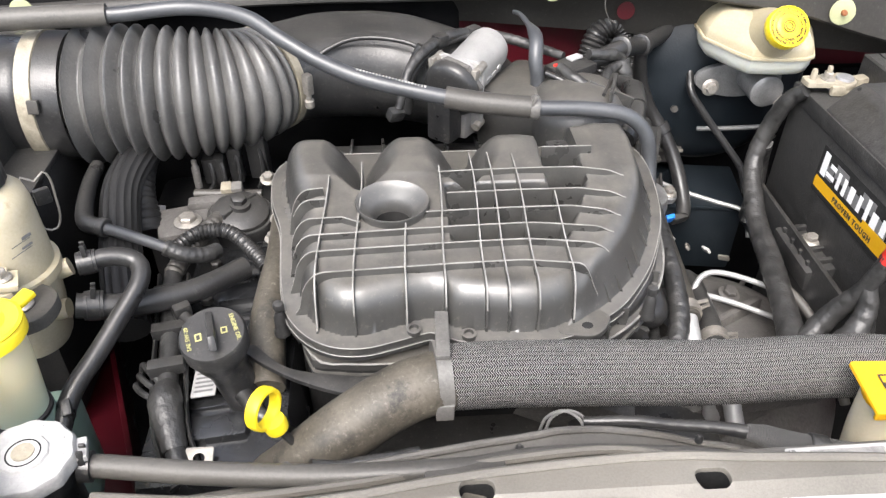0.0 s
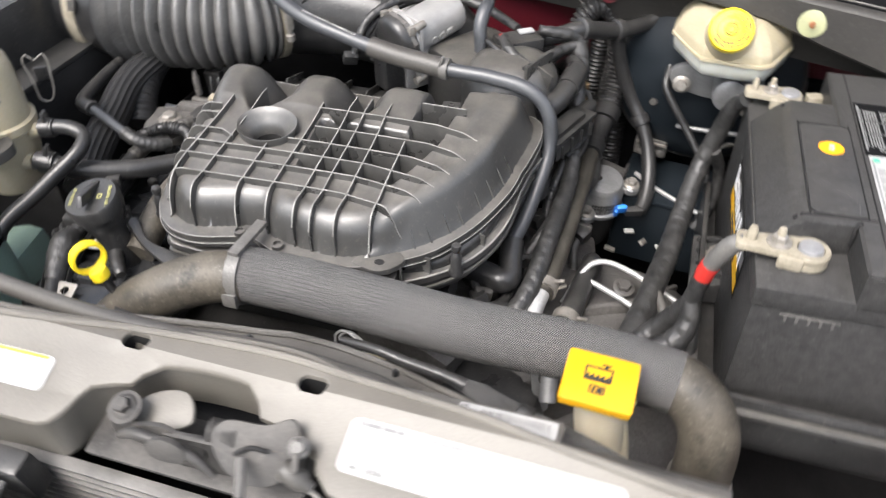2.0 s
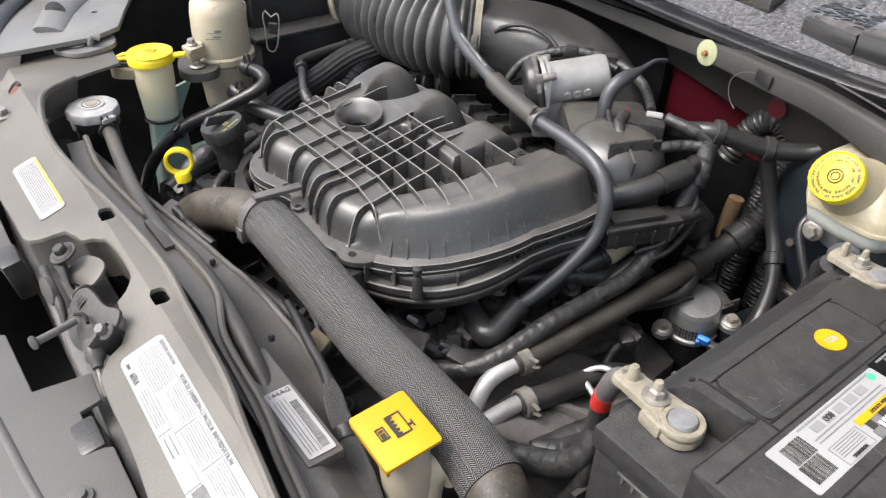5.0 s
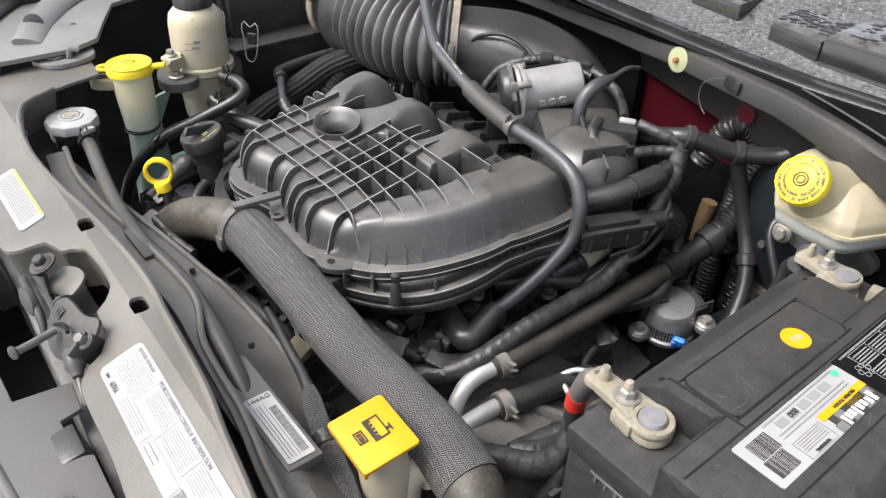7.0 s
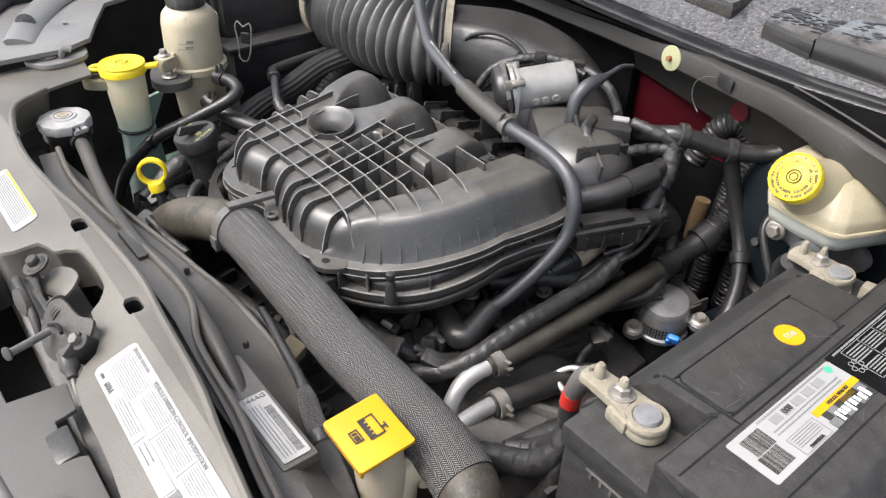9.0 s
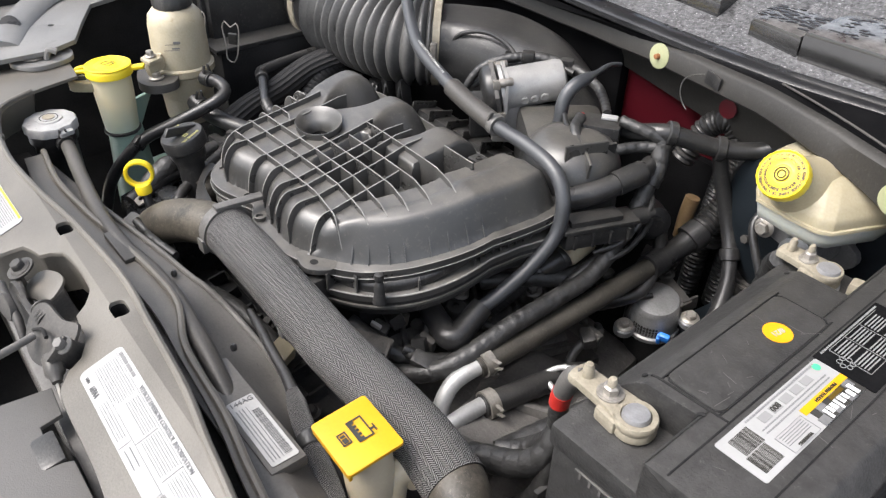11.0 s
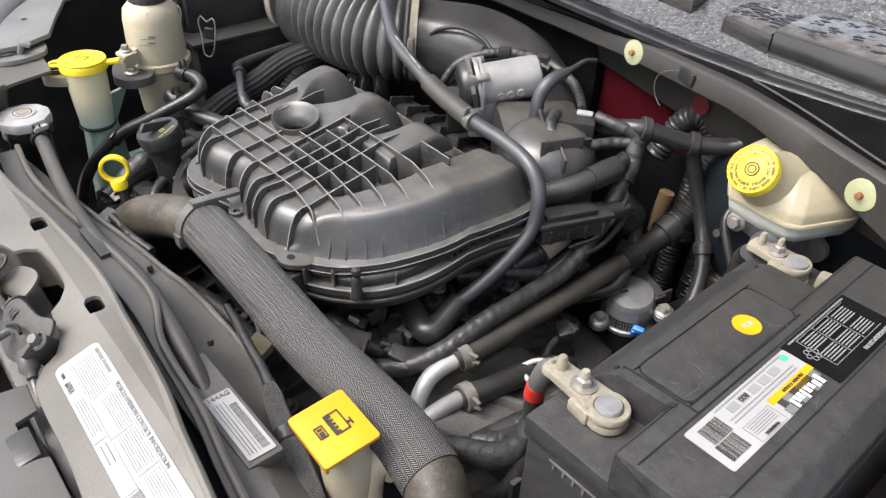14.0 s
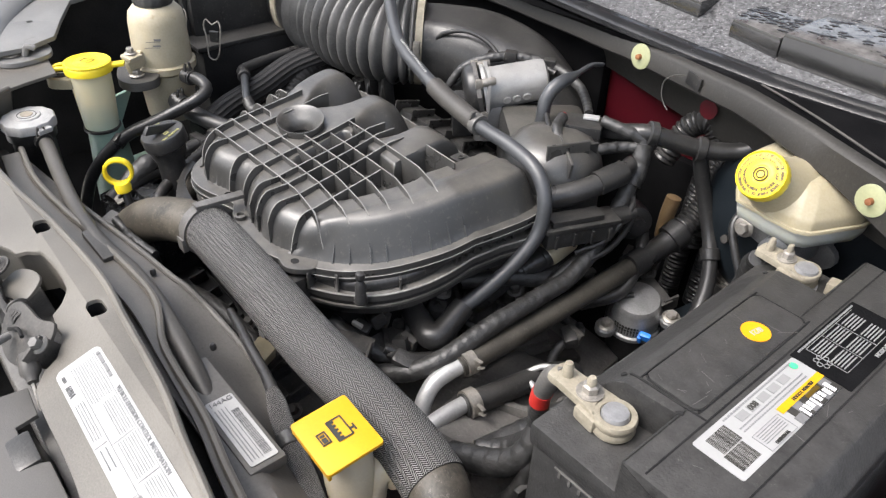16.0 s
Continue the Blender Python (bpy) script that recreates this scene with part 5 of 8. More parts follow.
part("stem", tube([foot + down * 0.004, (-0.196, 0.112, 0.862), (-0.186, 0.114, 0.838), (-0.1765, 0.1172, 0.8152), (-0.168, 0.120, 0.79)], 0.0058, 14, 0.008, flat=0.55), M_BLACK, dip, "flat black stem")

# ---- upper radiator hose ----
hose = base("upper_radiator_hose", "thick upper radiator hose with braided sleeve", "hose", (0.1, 0.17, 0.6))
part("bare_end", tube([(-0.258, 0.150, 0.74), (-0.235, 0.125, 0.785), (-0.200, 0.110, 0.828), (-0.155, 0.120, 0.862), (-0.110, 0.139, 0.878), (-0.068, 0.152, 0.880)], [0.021, 0.022, 0.0235, 0.0245, 0.0245, 0.0245], 32, 0.006), M_OLDRUBBER, hose, "dusty brown rubber hose end")
SLEEVE = [(-0.078, 0.1525, 0.880), (-0.02, 0.1525, 0.880), (0.06, 0.152, 0.8765), (0.14, 0.1505, 0.8735), (0.22, 0.154, 0.871), (0.275, 0.154, 0.869), (0.318, 0.149, 0.866)]
part("braided_sleeve", tube(SLEEVE, [0.0265, 0.0265, 0.0265, 0.0262, 0.026, 0.026, 0.0262], 48, 0.006, uv=True), M_WEAVE, hose, "woven dark grey braided sleeve")
part("lower_bend", tube([(0.308, 0.1515, 0.8675), (0.326, 0.146, 0.864), (0.342, 0.137, 0.853), (0.352, 0.128, 0.828), (0.354, 0.124, 0.78), (0.354, 0.122, 0.70)], 0.0248, 32, 0.006), M_OLDRUBBER, hose, "dusty grey rubber bend")
spring_clamp((0.354, 0.124, 0.775), (0, -0.05, -1), 0.025, parent=hose, ear=(0.3, -1, 0))
spring_clamp((-0.243, 0.134, 0.775), (0.5, -0.5, 0.9), 0.0225, parent=hose)
strap = base("hose_strap", "grey plastic strap that ties hose to plenum", "strap", (-0.08, 0.17, 0.88))
bm = box((0.0110, 0.054, 0.005), (-0.0785, 0.1705, 0.9085), (-3, 0, -2), 0.0012)
part("bar", bm, M_STRAP, strap)
bm = lathe([(0.0272, -0.0058), (0.0295, -0.0058), (0.0295, 0.0058), (0.0272, 0.0058)], (-0.080, 0.1525, 0.880), (1, 0.1, 0), 32)
box((0.014, 0.006, 0.016), (-0.079, 0.1245, 0.872), (0, 0, 0), 0.001, bm)
part("loop", bm, M_STRAP, strap)

# ---- breather pipe across the plenum ----
pipe = base("breather_pipe", "smooth grey breather hose with printed marking", "hose", (0, 0.43, 0.95))
PIPE = [(-0.60, 0.50, 1.034), (-0.469, 0.520, 1.036), (-0.395, 0.530, 1.033), (-0.321, 0.538, 1.036), (-0.261, 0.520, 1.033), (-0.223, 0.497, 1.018), (-0.184, 0.476, 1.002), (-0.141, 0.457, 0.991), (-0.090, 0.447, 0.981), (-0.03, 0.438, 0.972),
        (0.035, 0.431, 0.967), (0.085, 0.430, 0.965), (0.127, 0.427, 0.958), (0.150, 0.422, 0.936), (0.156, 0.412, 0.900), (0.152, 0.385, 0.869), (0.145, 0.35, 0.843), (0.138, 0.325, 0.827), (0.140, 0.308, 0.819)]
part("hose", tube(PIPE, 0.0078, 20, 0.006), M_PIPE, pipe)
part("heat_sleeve", tube([(-0.058, 0.4415, 0.976), (-0.03, 0.438, 0.972), (0.0, 0.4345, 0.9695), (0.035, 0.431, 0.967)], 0.0112, 20, 0.006), M_SHROUD, pipe)
bm = lathe([(0.0114, -0.0045), (0.0119, -0.003), (0.0119, 0.003), (0.0114, 0.0045)], (0.032, 0.4312, 0.9672), (1, -0.05, -0.03), 24)
box((0.003, 0.006, 0.012), (0.030, 0.424, 0.979), (0, 20, 0), 0.001, bm)
part("band", bm, M_STRAP, pipe, "frayed tan tie band")
part("elbow", tube([(0.1385, 0.330, 0.8305), (0.142, 0.306, 0.818), (0.1435, 0.293, 0.812), (0.137, 0.2865, 0.811), (0.122, 0.289, 0.813), (0.098, 0.293, 0.816)], [0.0122, 0.0128, 0.014, 0.014, 0.0132, 0.0132], 24, 0.003), M_RUBBER, pipe, "black rubber elbow")
part("far_connector", tube([(-0.60, 0.50, 1.034), (-0.50, 0.515, 1.0355), (-0.40, 0.529, 1.0335)], 0.0115, 20, 0.008), M_SHROUD, pipe)
mk = []
for k in range(22):
    t = k / 21
    mk.append((t * 0.07 - 0.035, 0, rng.choice((0.0010, 0.0014, 0.0020)), 0.0026))
a, b = Vector((-0.150, 0.4605, 0.9935)), Vector((-0.075, 0.4445, 0.9785))
eye_side = (Vector((0.5, -0.3, 0.8)) - (b - a).normalized() * Vector((0.5, -0.3, 0.8)).dot((b - a).normalized())).normalized()
bars(mk, frame_at((a + b) / 2 + eye_side * 0.0072, b - a, eye_side.cross(b - a)), M_PAPERGREY, pipe, "marking", 0.0006)

# ---- intake bellows and air box ----
duct = base("intake_bellows", "ribbed black rubber air intake bellows", "air duct", (-0.38, 0.48, 0.88))
DUCT = [(-0.452, 0.530, 0.944), (-0.41, 0.529, 0.944), (-0.36, 0.530, 0.943), (-0.315, 0.536, 0.941), (-0.28, 0.549, 0.939), (-0.254, 0.575, 0.938)]
FOLDS = [0.004]
for k in range(16):
    FOLDS.append(FOLDS[-1] + float(np.interp(k, (0, 3, 6, 9, 12, 15), (0.0202, 0.0165, 0.0150, 0.0122, 0.0102, 0.0081))))


def bellow(s, _):
    """Sharp fins that crowd together towards the throttle."""
    for k, (a, b) in enumerate(zip(FOLDS, FOLDS[1:])):
        if a <= s < b:
            u = abs(2 * (s - a) / (b - a) - 1)
            return float(np.interp(k, (0, 4, 15), (0.0165, 0.0135, 0.0075))) * (1 - u ** float(np.interp(k, (0, 2, 5, 15), (0.75, 0.9, 1.9, 2.3))))
    return 0.0


part("bellows", tube(DUCT, [0.0610, 0.0610, 0.0600, 0.0580, 0.0555, 0.0520], 64, 0.0011, bellow), M_BELLOWS, duct, smooth=70)
part("cuff", tube([(-0.66, 0.524, 0.944), (-0.56, 0.527, 0.944), (-0.496, 0.530, 0.944), (-0.484, 0.530, 0.944), (-0.448, 0.530, 0.944)], [0.066, 0.066, 0.066, 0.0695, 0.0685], 48, 0.006), M_RUBBER, duct)
bm = lathe([(0.0690, -0.0085), (0.0712, -0.0075), (0.0712, 0.0075), (0.0690, 0.0085)], (-0.481, 0.530, 0.944), (1, 0.0, 0.0), 48)
part("band_clamp", bm, M_LEAD, duct, "tan worm-drive band clamp")
part("band_buckle", box((0.011, 0.004, 0.014), (-0.471, 0.4600, 0.966), (-14, 0, 0), 0.001), M_SHROUD, duct, "grey buckle of the band clamp")
part("band_screw", lathe([(0.003, -0.018), (0.003, 0.0), (0.0055, 0.001), (0.0055, 0.009), (0, 0.01)], (-0.476, 0.484, 0.893), (0.1, 0.4, -1), 12), M_STEEL, duct)
end_axis = Vector((0.66, 0.75, -0.02)).normalized()
bm = lathe([(0.0590, -0.005), (0.0612, -0.005), (0.0612, 0.005), (0.0590, 0.005)], (-0.2545, 0.5735, 0.938), end_axis, 44)
part("end_clamp", bm, M_LEAD, duct, "tan steel band at the end of the bellows")
part("clamp_housing", box((0.009, 0.010, 0.024), (-0.2035, 0.527, 0.952), (0, 0, 42), 0.002), M_STEEL, duct, "bright worm-drive housing")
part("clamp_screw", lathe([(0.003, -0.024), (0.003, 0.0), (0.0055, 0.001), (0.0055, 0.009), (0, 0.01)], (-0.2035, 0.526, 0.934), (0, 0.1, -1), 12), M_STEEL, duct)
ELBOW = [(-0.258, 0.570, 0.938), (-0.225, 0.600, 0.936), (-0.17, 0.622, 0.932), (-0.10, 0.622, 0.926), (-0.03, 0.600, 0.915), (0.02, 0.575, 0.90)]
bm = tube(ELBOW, [0.0570, 0.0600, 0.0630, 0.0630, 0.0580, 0.045], 40, 0.008)
for v in bm.verts:
    v.co.z = min(v.co.z, 0.982 + 0.10 * max(0.0, v.co.y - 0.60))
part("elbow", bm, M_BLACK, duct, "black moulded resonator duct behind the throttle")
part("moulded_edge", tube([(-0.205, 0.555, 0.950), (-0.19, 0.560, 0.972), (-0.155, 0.572, 0.984), (-0.115, 0.572, 0.984), (-0.080, 0.562, 0.977), (-0.072, 0.552, 0.955)], 0.0028, 10, 0.008), M_BLACK, duct)
part("rim", tube([(-0.076, 0.548, 0.985), (-0.086, 0.545, 0.965), (-0.092, 0.540, 0.94), (-0.094, 0.535, 0.91)], 0.0065, 10, 0.006), M_BLACK, duct)

airbox = base("air_filter_box", "black plastic air filter housing with wire clips", "air box", (-0.55, 0.42, 0.6))
part("lower_case", box((0.24, 0.29, 0.26), (-0.585, 0.475, 0.78), bevel=0.012), M_DARK, airbox)
bm = box((0.225, 0.28, 0.085), (-0.620, 0.48, 0.945), (0, 0, 0), 0.014)
lid = part("lid", bm, M_BLACK, airbox)
for k in range(7):
    part("rib", box((0.008, 0.012, 0.09), (-0.71 + 0.031 * k, 0.340, 0.945), (0, 0, 0), 0.003), M_BLACK, lid)
part("seam", box((0.25, 0.30, 0.008), (-0.590, 0.475, 0.908), bevel=0.003), M_BLACK, airbox)
for c in ((-0.430, 0.335, 0.936), (-0.505, 0.318, 0.935)):
    loop = [(0.009, 0, 0.026), (0.013, 0, 0.018), (0.012, 0, 0.0), (0.010, 0, -0.018), (0.004, 0, -0.029), (-0.006, 0, -0.026), (-0.008, 0, -0.010), (-0.010, 0, 0.004), (-0.013, 0, 0.018), (-0.009, 0, 0.027), (0.0, 0, 0.020)]
    part("wire_clip", tube([Vector(c) + pose(0, 0, 0, -10, 0, 35).to_3x3() @ Vector(p) for p in loop], 0.0011, 8, 0.004, closed=True), M_STEEL, airbox, "bent wire clip")
    part("clip_tab", box((0.014, 0.006, 0.016), (c[0], c[1] + 0.004, c[2] + 0.003), (0, 0, 35), 0.002), M_BLACK, airbox)
part("snorkel", lathe([(0.03, 0), (0.034, 0.01), (0.034, 0.05), (0.028, 0.055)], (-0.53, 0.300, 0.89), (0, -0.2, 1), 28), M_BLACK, airbox)

# ---- power steering reservoir ----
ps = base("power_steering_reservoir", "aged cream plastic power steering reservoir with black cap", "fluid bottle", (-0.43, 0.255, 0.84))
ax = (-0.424, 0.258, 0.0)
part("upper_body", lathe([(0.0430, 0.920), (0.0430, 0.9265), (0.0388, 0.9285), (0.0386, 0.945), (0.0380, 0.965), (0.0374, 0.984), (0.0350, 0.996), (0.0280, 1.004), (0.021, 1.008), (0, 1.008)], ax, seg=44), M_CREAMDIRTY, ps)
part("lower_body", lathe([(0, 0.842), (0.030, 0.843), (0.0335, 0.850), (0.0355, 0.880), (0.0355, 0.882), (0.0365, 0.884), (0.0380, 0.914), (0.0430, 0.918), (0.0430, 0.920)], ax, seg=44), M_CREAMDIRTY, ps)
cap = part("cap", lathe([(0.024, 1.006), (0.0260, 1.008), (0.0260, 1.022), (0.023, 1.026), (0, 1.027)], ax, seg=48, lobes=16, lobe=0.02), M_BLACK, ps)
bm = box((0.030, 0.010, 0.020), (-0.402, 0.212, 0.940), (0, 15, -65), 0.003)
box((0.018, 0.022, 0.006), (-0.397, 0.207, 0.951), (0, 10, 20), 0.002, bm)
part("lug", bm, M_CREAMDIRTY, ps)
bars([(-0.004, 0.004, 0.018, 0.0007), (-0.006, -0.004, 0.020, 0.0007), (0.002, 0.0065, 0.009, 0.003), (0.0, -0.0015, 0.01, 0.002)], frame_at((-0.3897, 0.2402, 0.962), (0.48, 0.88, 0), (0, 0, 1)), M_GREYINK, ps, "level_marks")
part("outlet", tube([(-0.404, 0.262, 0.908), (-0.386, 0.268, 0.912), (-0.378, 0.271, 0.914)], 0.008, 16, 0.005), M_CREAMDIRTY, ps)
part("outlet", tube([(-0.406, 0.25, 0.880), (-0.382, 0.252, 0.882)], 0.009, 16, 0.005), M_CREAMDIRTY, ps)

psb = base("reservoir_bracket", "black steel bracket under the reservoirs", "bracket", (-0.42, 0.21, 0.9))
bm = sheet(smooth2([(-0.445, 0.205), (-0.40, 0.185), (-0.372, 0.195), (-0.37, 0.225), (-0.40, 0.24), (-0.44, 0.235)], 0.006), 0.924, 0.012)
part("plate", bm, M_SHROUD, psb)
bolt((-0.392, 0.208, 0.925), r=0.0065, parent=psb)
bolt((-0.397, 0.207, 0.954), r=0.005, parent=psb)

psh = base("power_steering_hose", "black rubber power steering return hose", "hose", (-0.36, 0.25, 0.85))
part("hose", tube([(-0.384, 0.270, 0.913), (-0.360, 0.279, 0.914), (-0.340, 0.279, 0.908), (-0.334, 0.262, 0.900), (-0.347, 0.235, 0.885), (-0.362, 0.206, 0.870), (-0.378, 0.178, 0.855), (-0.385, 0.150, 0.835), (-0.39, 0.12, 0.80), (-0.39, 0.10, 0.75)], 0.0082, 18, 0.006), M_RUBBER, psh)
part("lower_hose", tube([(-0.39, 0.252, 0.882), (-0.35, 0.262, 0.872), (-0.30, 0.29, 0.862), (-0.26, 0.33, 0.855)], 0.011, 18, 0.008), M_RUBBER, psh)
for p, d, r in (((-0.378, 0.2725, 0.9135), (1, 0.3, 0), 0.0085), ((-0.376, 0.254, 0.880), (1, 0.25, -0.2), 0.0112)):
    spring_clamp(p, d, r, 0.010, psh, dark=True)
    for k in (-0.0065, 0.0065):
        part("clamp_ring", lathe([(r + 0.0002, -0.0013), (r + 0.0016, -0.0013), (r + 0.0016, 0.0013), (r + 0.0002, 0.0013)], Vector(p) + Vector(d).normalized() * k, d, 24), M_BLACK, psh)
part("hose_clip", box((0.008, 0.014, 0.02), (-0.380, 0.165, 0.848), (30, 0, 20), 0.002), M_BLACK, psh)

# ---- washer and coolant bottles ----
cool = base("coolant_bottle", "translucent bottle of green coolant with yellow cap", "fluid bottle", (-0.369, 0.145, 0.75))
cx = (-0.372, 0.142, 0.0)
part("neck", lathe([(0.0215, 0.874), (0.0225, 0.89), (0.0238, 0.91), (0.0250, 0.93), (0.0255, 0.955), (0.0265, 0.958), (0, 0.958)], cx, (0, 0, 1), 36), M_COOLANT, cool)
part("tie", lathe([(0.0222, 0.874), (0.0240, 0.875), (0.0240, 0.878), (0.0222, 0.879)], cx, seg=36), M_BLACK, cool, "black tie band")
part("lower_neck", lathe([(0.030, 0.76), (0.028, 0.80), (0.025, 0.84), (0.0225, 0.876)], (-0.372, 0.145, 0), seg=36), M_TEAL, cool, "dark teal lower bottle")
part("tank", box((0.050, 0.070, 0.12), (-0.392, 0.200, 0.745), (0, 0, 10), 0.02), M_TEAL, cool, "dark teal tank")
cap = part("cap", lathe([(0.0265, 0.955), (0.0295, 0.956), (0.0295, 0.963), (0.028, 0.966), (0.026, 0.9675), (0, 0.969)], cx, (0, 0, 1), 40), M_YELLOW, cool)
bm = box((0.020, 0.012, 0.005), (-0.3555, 0.173, 0.9625), (0, -6, 62), 0.002)
part("hinge_tab", bm, M_YELLOW, cap)
lip_frame = pose(-0.372, 0.142, 0, 0, 0, 242)
part("lip", sheet(smooth2([(0.015, -0.013), (0.040, -0.013), (0.050, -0.008), (0.053, 0.0), (0.050, 0.008), (0.040, 0.013), (0.015, 0.013)], 0.004), 0.950, 0.013, m=lip_frame, bevel=0.003), M_CREAM, cool, "pale pouring lip beside the cap")
part("lip_slot", sheet(smooth2([(0.030, -0.005), (0.044, -0.005), (0.044, 0.005), (0.030, 0.005)], 0.003), 0.9506, 0.002, m=lip_frame, bevel=0), M_DARK, cool)
loop = [lip_frame @ Vector(p) for p in ((0.024, -0.007, 0.962), (0.036, -0.007, 0.962), (0.043, -0.005, 0.959), (0.045, 0.0, 0.957), (0.043, 0.005, 0.959), (0.036, 0.007, 0.962), (0.024, 0.007, 0.962))]
part("pull_loop", tube(loop, 0.0027, 10, 0.004), M_YELLOW, cap)
part("loop_hook", tube([lip_frame @ Vector(p) for p in ((0.045, 0, 0.957), (0.046, 0, 0.952), (0.044, 0, 0.9465))], 0.0027, 10, 0.003), M_YELLOW, cap)
part("cap_rim", lathe([(0.0255, 0.966), (0.0285, 0.9665), (0.0288, 0.968), (0.0265, 0.9688), (0.0255, 0.968)], cx, (0, 0, 1), 48), M_YELLOW, cap)
part("fin", sheet([(0.0, 0.022), (0.055, 0.022), (0.004, -0.045)], 0, 0.005, m=pose(-0.380, 0.150, 0.882, 90, 0, 115), bevel=0.001), M_TEAL, cool, "pale green moulded fin")
bars([(0, 0.004, 0.016, 0.0012), (-0.007, 0.0, 0.0012, 0.009), (0.007, 0.0, 0.0012, 0.009), (0, -0.0045, 0.011, 0.0012), (0.0, 0.0, 0.008, 0.0018), (0.003, 0.007, 0.007, 0.0012)], frame_at((cx[0], cx[1], 0.9685), (0.9, 0.5, 0), (-0.5, 0.9, 0)), M_CAPINK, cap, "symbol", 0.0003)

# ---- radiator cap ----
c = (-0.354, 0.061, 0.0)
neck = part("filler_neck", lathe([(0.024, 0.80), (0.024, 0.895), (0.028, 0.900), (0.028, 0.912)], c, seg=36), M_BLACK, radiator)
bm = lathe([(0.026, 0.912), (0.0300, 0.9125), (0.0305, 0.921), (0.029, 0.9235), (0.020, 0.9255), (0.0185, 0.925), (0.0155, 0.925), (0.0145, 0.9265), (0.008, 0.927), (0, 0.927)], c, seg=96, lobes=11, lobe=0.022)
part("pressure_cap", bm, M_CAPMETAL, neck, "worn silver crimped pressure cap")
for k, a in enumerate((15, 195)):
    part("cap_ear", box((0.010, 0.018, 0.006), (c[0] + 0.0315 * math.cos(radians(a)), c[1] + 0.0315 * math.sin(radians(a)), 0.9165), (0, 0, a), 0.002), M_CAPMETAL, neck)
for k in range(22):
    if k % 11 < 9:
        a = k * 2 * math.pi / 22
        bars([(0, 0, 0.0022, 0.0032 if k % 3 else 0.0022)], pose(c[0] + 0.0235 * math.cos(a), c[1] + 0.0235 * math.sin(a), 0.9242, 0, 0, math.degrees(a) - 90), M_CAPMETAL, neck, "stamped_mark", 0.0004)
part("valve_rivet", lathe([(0.007, 0.9265), (0.007, 0.928), (0, 0.9285)], c, seg=24), M_LEAD, neck)
part("ring_groove", tube([(c[0] + 0.0105 * math.cos(k * 0.5236), c[1] + 0.0105 * math.sin(k * 0.5236), 0.9268) for k in range(12)], 0.0005, 6, 0.004, closed=True), M_DARK, neck)

over = base("overflow_hose", "dusty grey overflow hose along the support", "hose", (-0.1, 0.06, 0.9))
part("hose", tube([(-0.335, 0.064, 0.905), (-0.315, 0.066, 0.903), (-0.25, 0.058, 0.901), (-0.17, 0.049, 0.903), (-0.11, 0.046, 0.906), (-0.068, 0.048, 0.904), (-0.03, 0.055, 0.900), (0.018, 0.057, 0.898), (0.063, 0.054, 0.897), (0.10, 0.0515, 0.894), (0.150, 0.048, 0.877)],
                  [0.006, 0.008, 0.008, 0.008, 0.0078, 0.0078, 0.0082, 0.0085, 0.0085, 0.0085, 0.0080], 16, 0.008), M_SHROUD, over)
spring_clamp((-0.322, 0.0655, 0.9035), (1, 0.05, -0.05), 0.0082, 0.008, over, dark=True)
part("retaining_clip", box((0.054, 0.013, 0.008), (-0.0720, 0.0430, 0.9075), (0, 2, 2), 0.0015), M_SHROUD, over, "grey retaining clip")

cool.location += Vector((-0.038, 0.014, -0.016))
ps.location += Vector((-0.018, 0.007, -0.008))
psb.location += Vector((-0.020, 0.007, -0.008))

# ---- battery ----
bat = base("car_battery", "black maintenance-free car battery with white top label", "battery", (0.4425, 0.3635, 0.778))
TOP = 0.975
part("case", box((0.171, 0.322, 0.150), (0.4425, 0.3625, 0.852), bevel=0.004), M_BATTERY, bat)
part("lid_base", box((0.175, 0.328, 0.020), (0.4425, 0.3625, 0.9345), bevel=0.003), M_BATTERY, bat)
bm = bmesh.new()
sec = [(0.4285, 0.936), (0.4285, TOP - 0.001), (0.4295, TOP), (0.5140, TOP), (0.5290, 0.960), (0.5290, 0.936)]
ra, rb = ([bm.verts.new((x, y, z)) for x, z in sec] for y in (0.1985, 0.5265))
for i in range(6):
    bm.faces.new((ra[i], ra[(i + 1) % 6], rb[(i + 1) % 6], rb[i]))
bm.faces.new(ra), bm.faces.new(rb[::-1])
bmesh.ops.bevel(bm, geom=bm.edges[:], offset=0.0022, segments=2, affect="EDGES", profile=0.6)
part("lid_deck", bm, M_BATTERY, bat)
bm = bmesh.new()
sec = [(0.3560, 0.936), (0.3570, 0.9455), (0.3800, 0.9700), (0.3880, TOP - 0.0004), (0.4290, TOP - 0.0004), (0.4290, 0.936)]
ra, rb = ([bm.verts.new((x, y + (0.10 * (x - 0.39) if y < 0.3 else 0), z)) for x, z in sec] for y in (0.2535, 0.4560))
for i in range(6):
    bm.faces.new((ra[i], ra[(i + 1) % 6], rb[(i + 1) % 6], rb[i]))
bm.faces.new(ra), bm.faces.new(rb[::-1])
bmesh.ops.bevel(bm, geom=bm.edges[:], offset=0.0022, segments=2, affect="EDGES", profile=0.6)
part("lid_ledge", bm, M_BATTERY, bat)
for y in (0.262, 0.448):
    part("vent_hole", lathe([(0.0022, 0), (0.0022, 0.0008), (0, 0.0008)], (0.3810, y, 0.9712), (-0.6, 0, 1), seg=12), M_DARK, bat)
part("filler_cover", sheet(rounded(0.0435, 0.143, 0.007), TOP + 0.0008, 0.002, m=pose(0.4145, 0.340, 0), bevel=0.0006), M_BATTERY, bat)
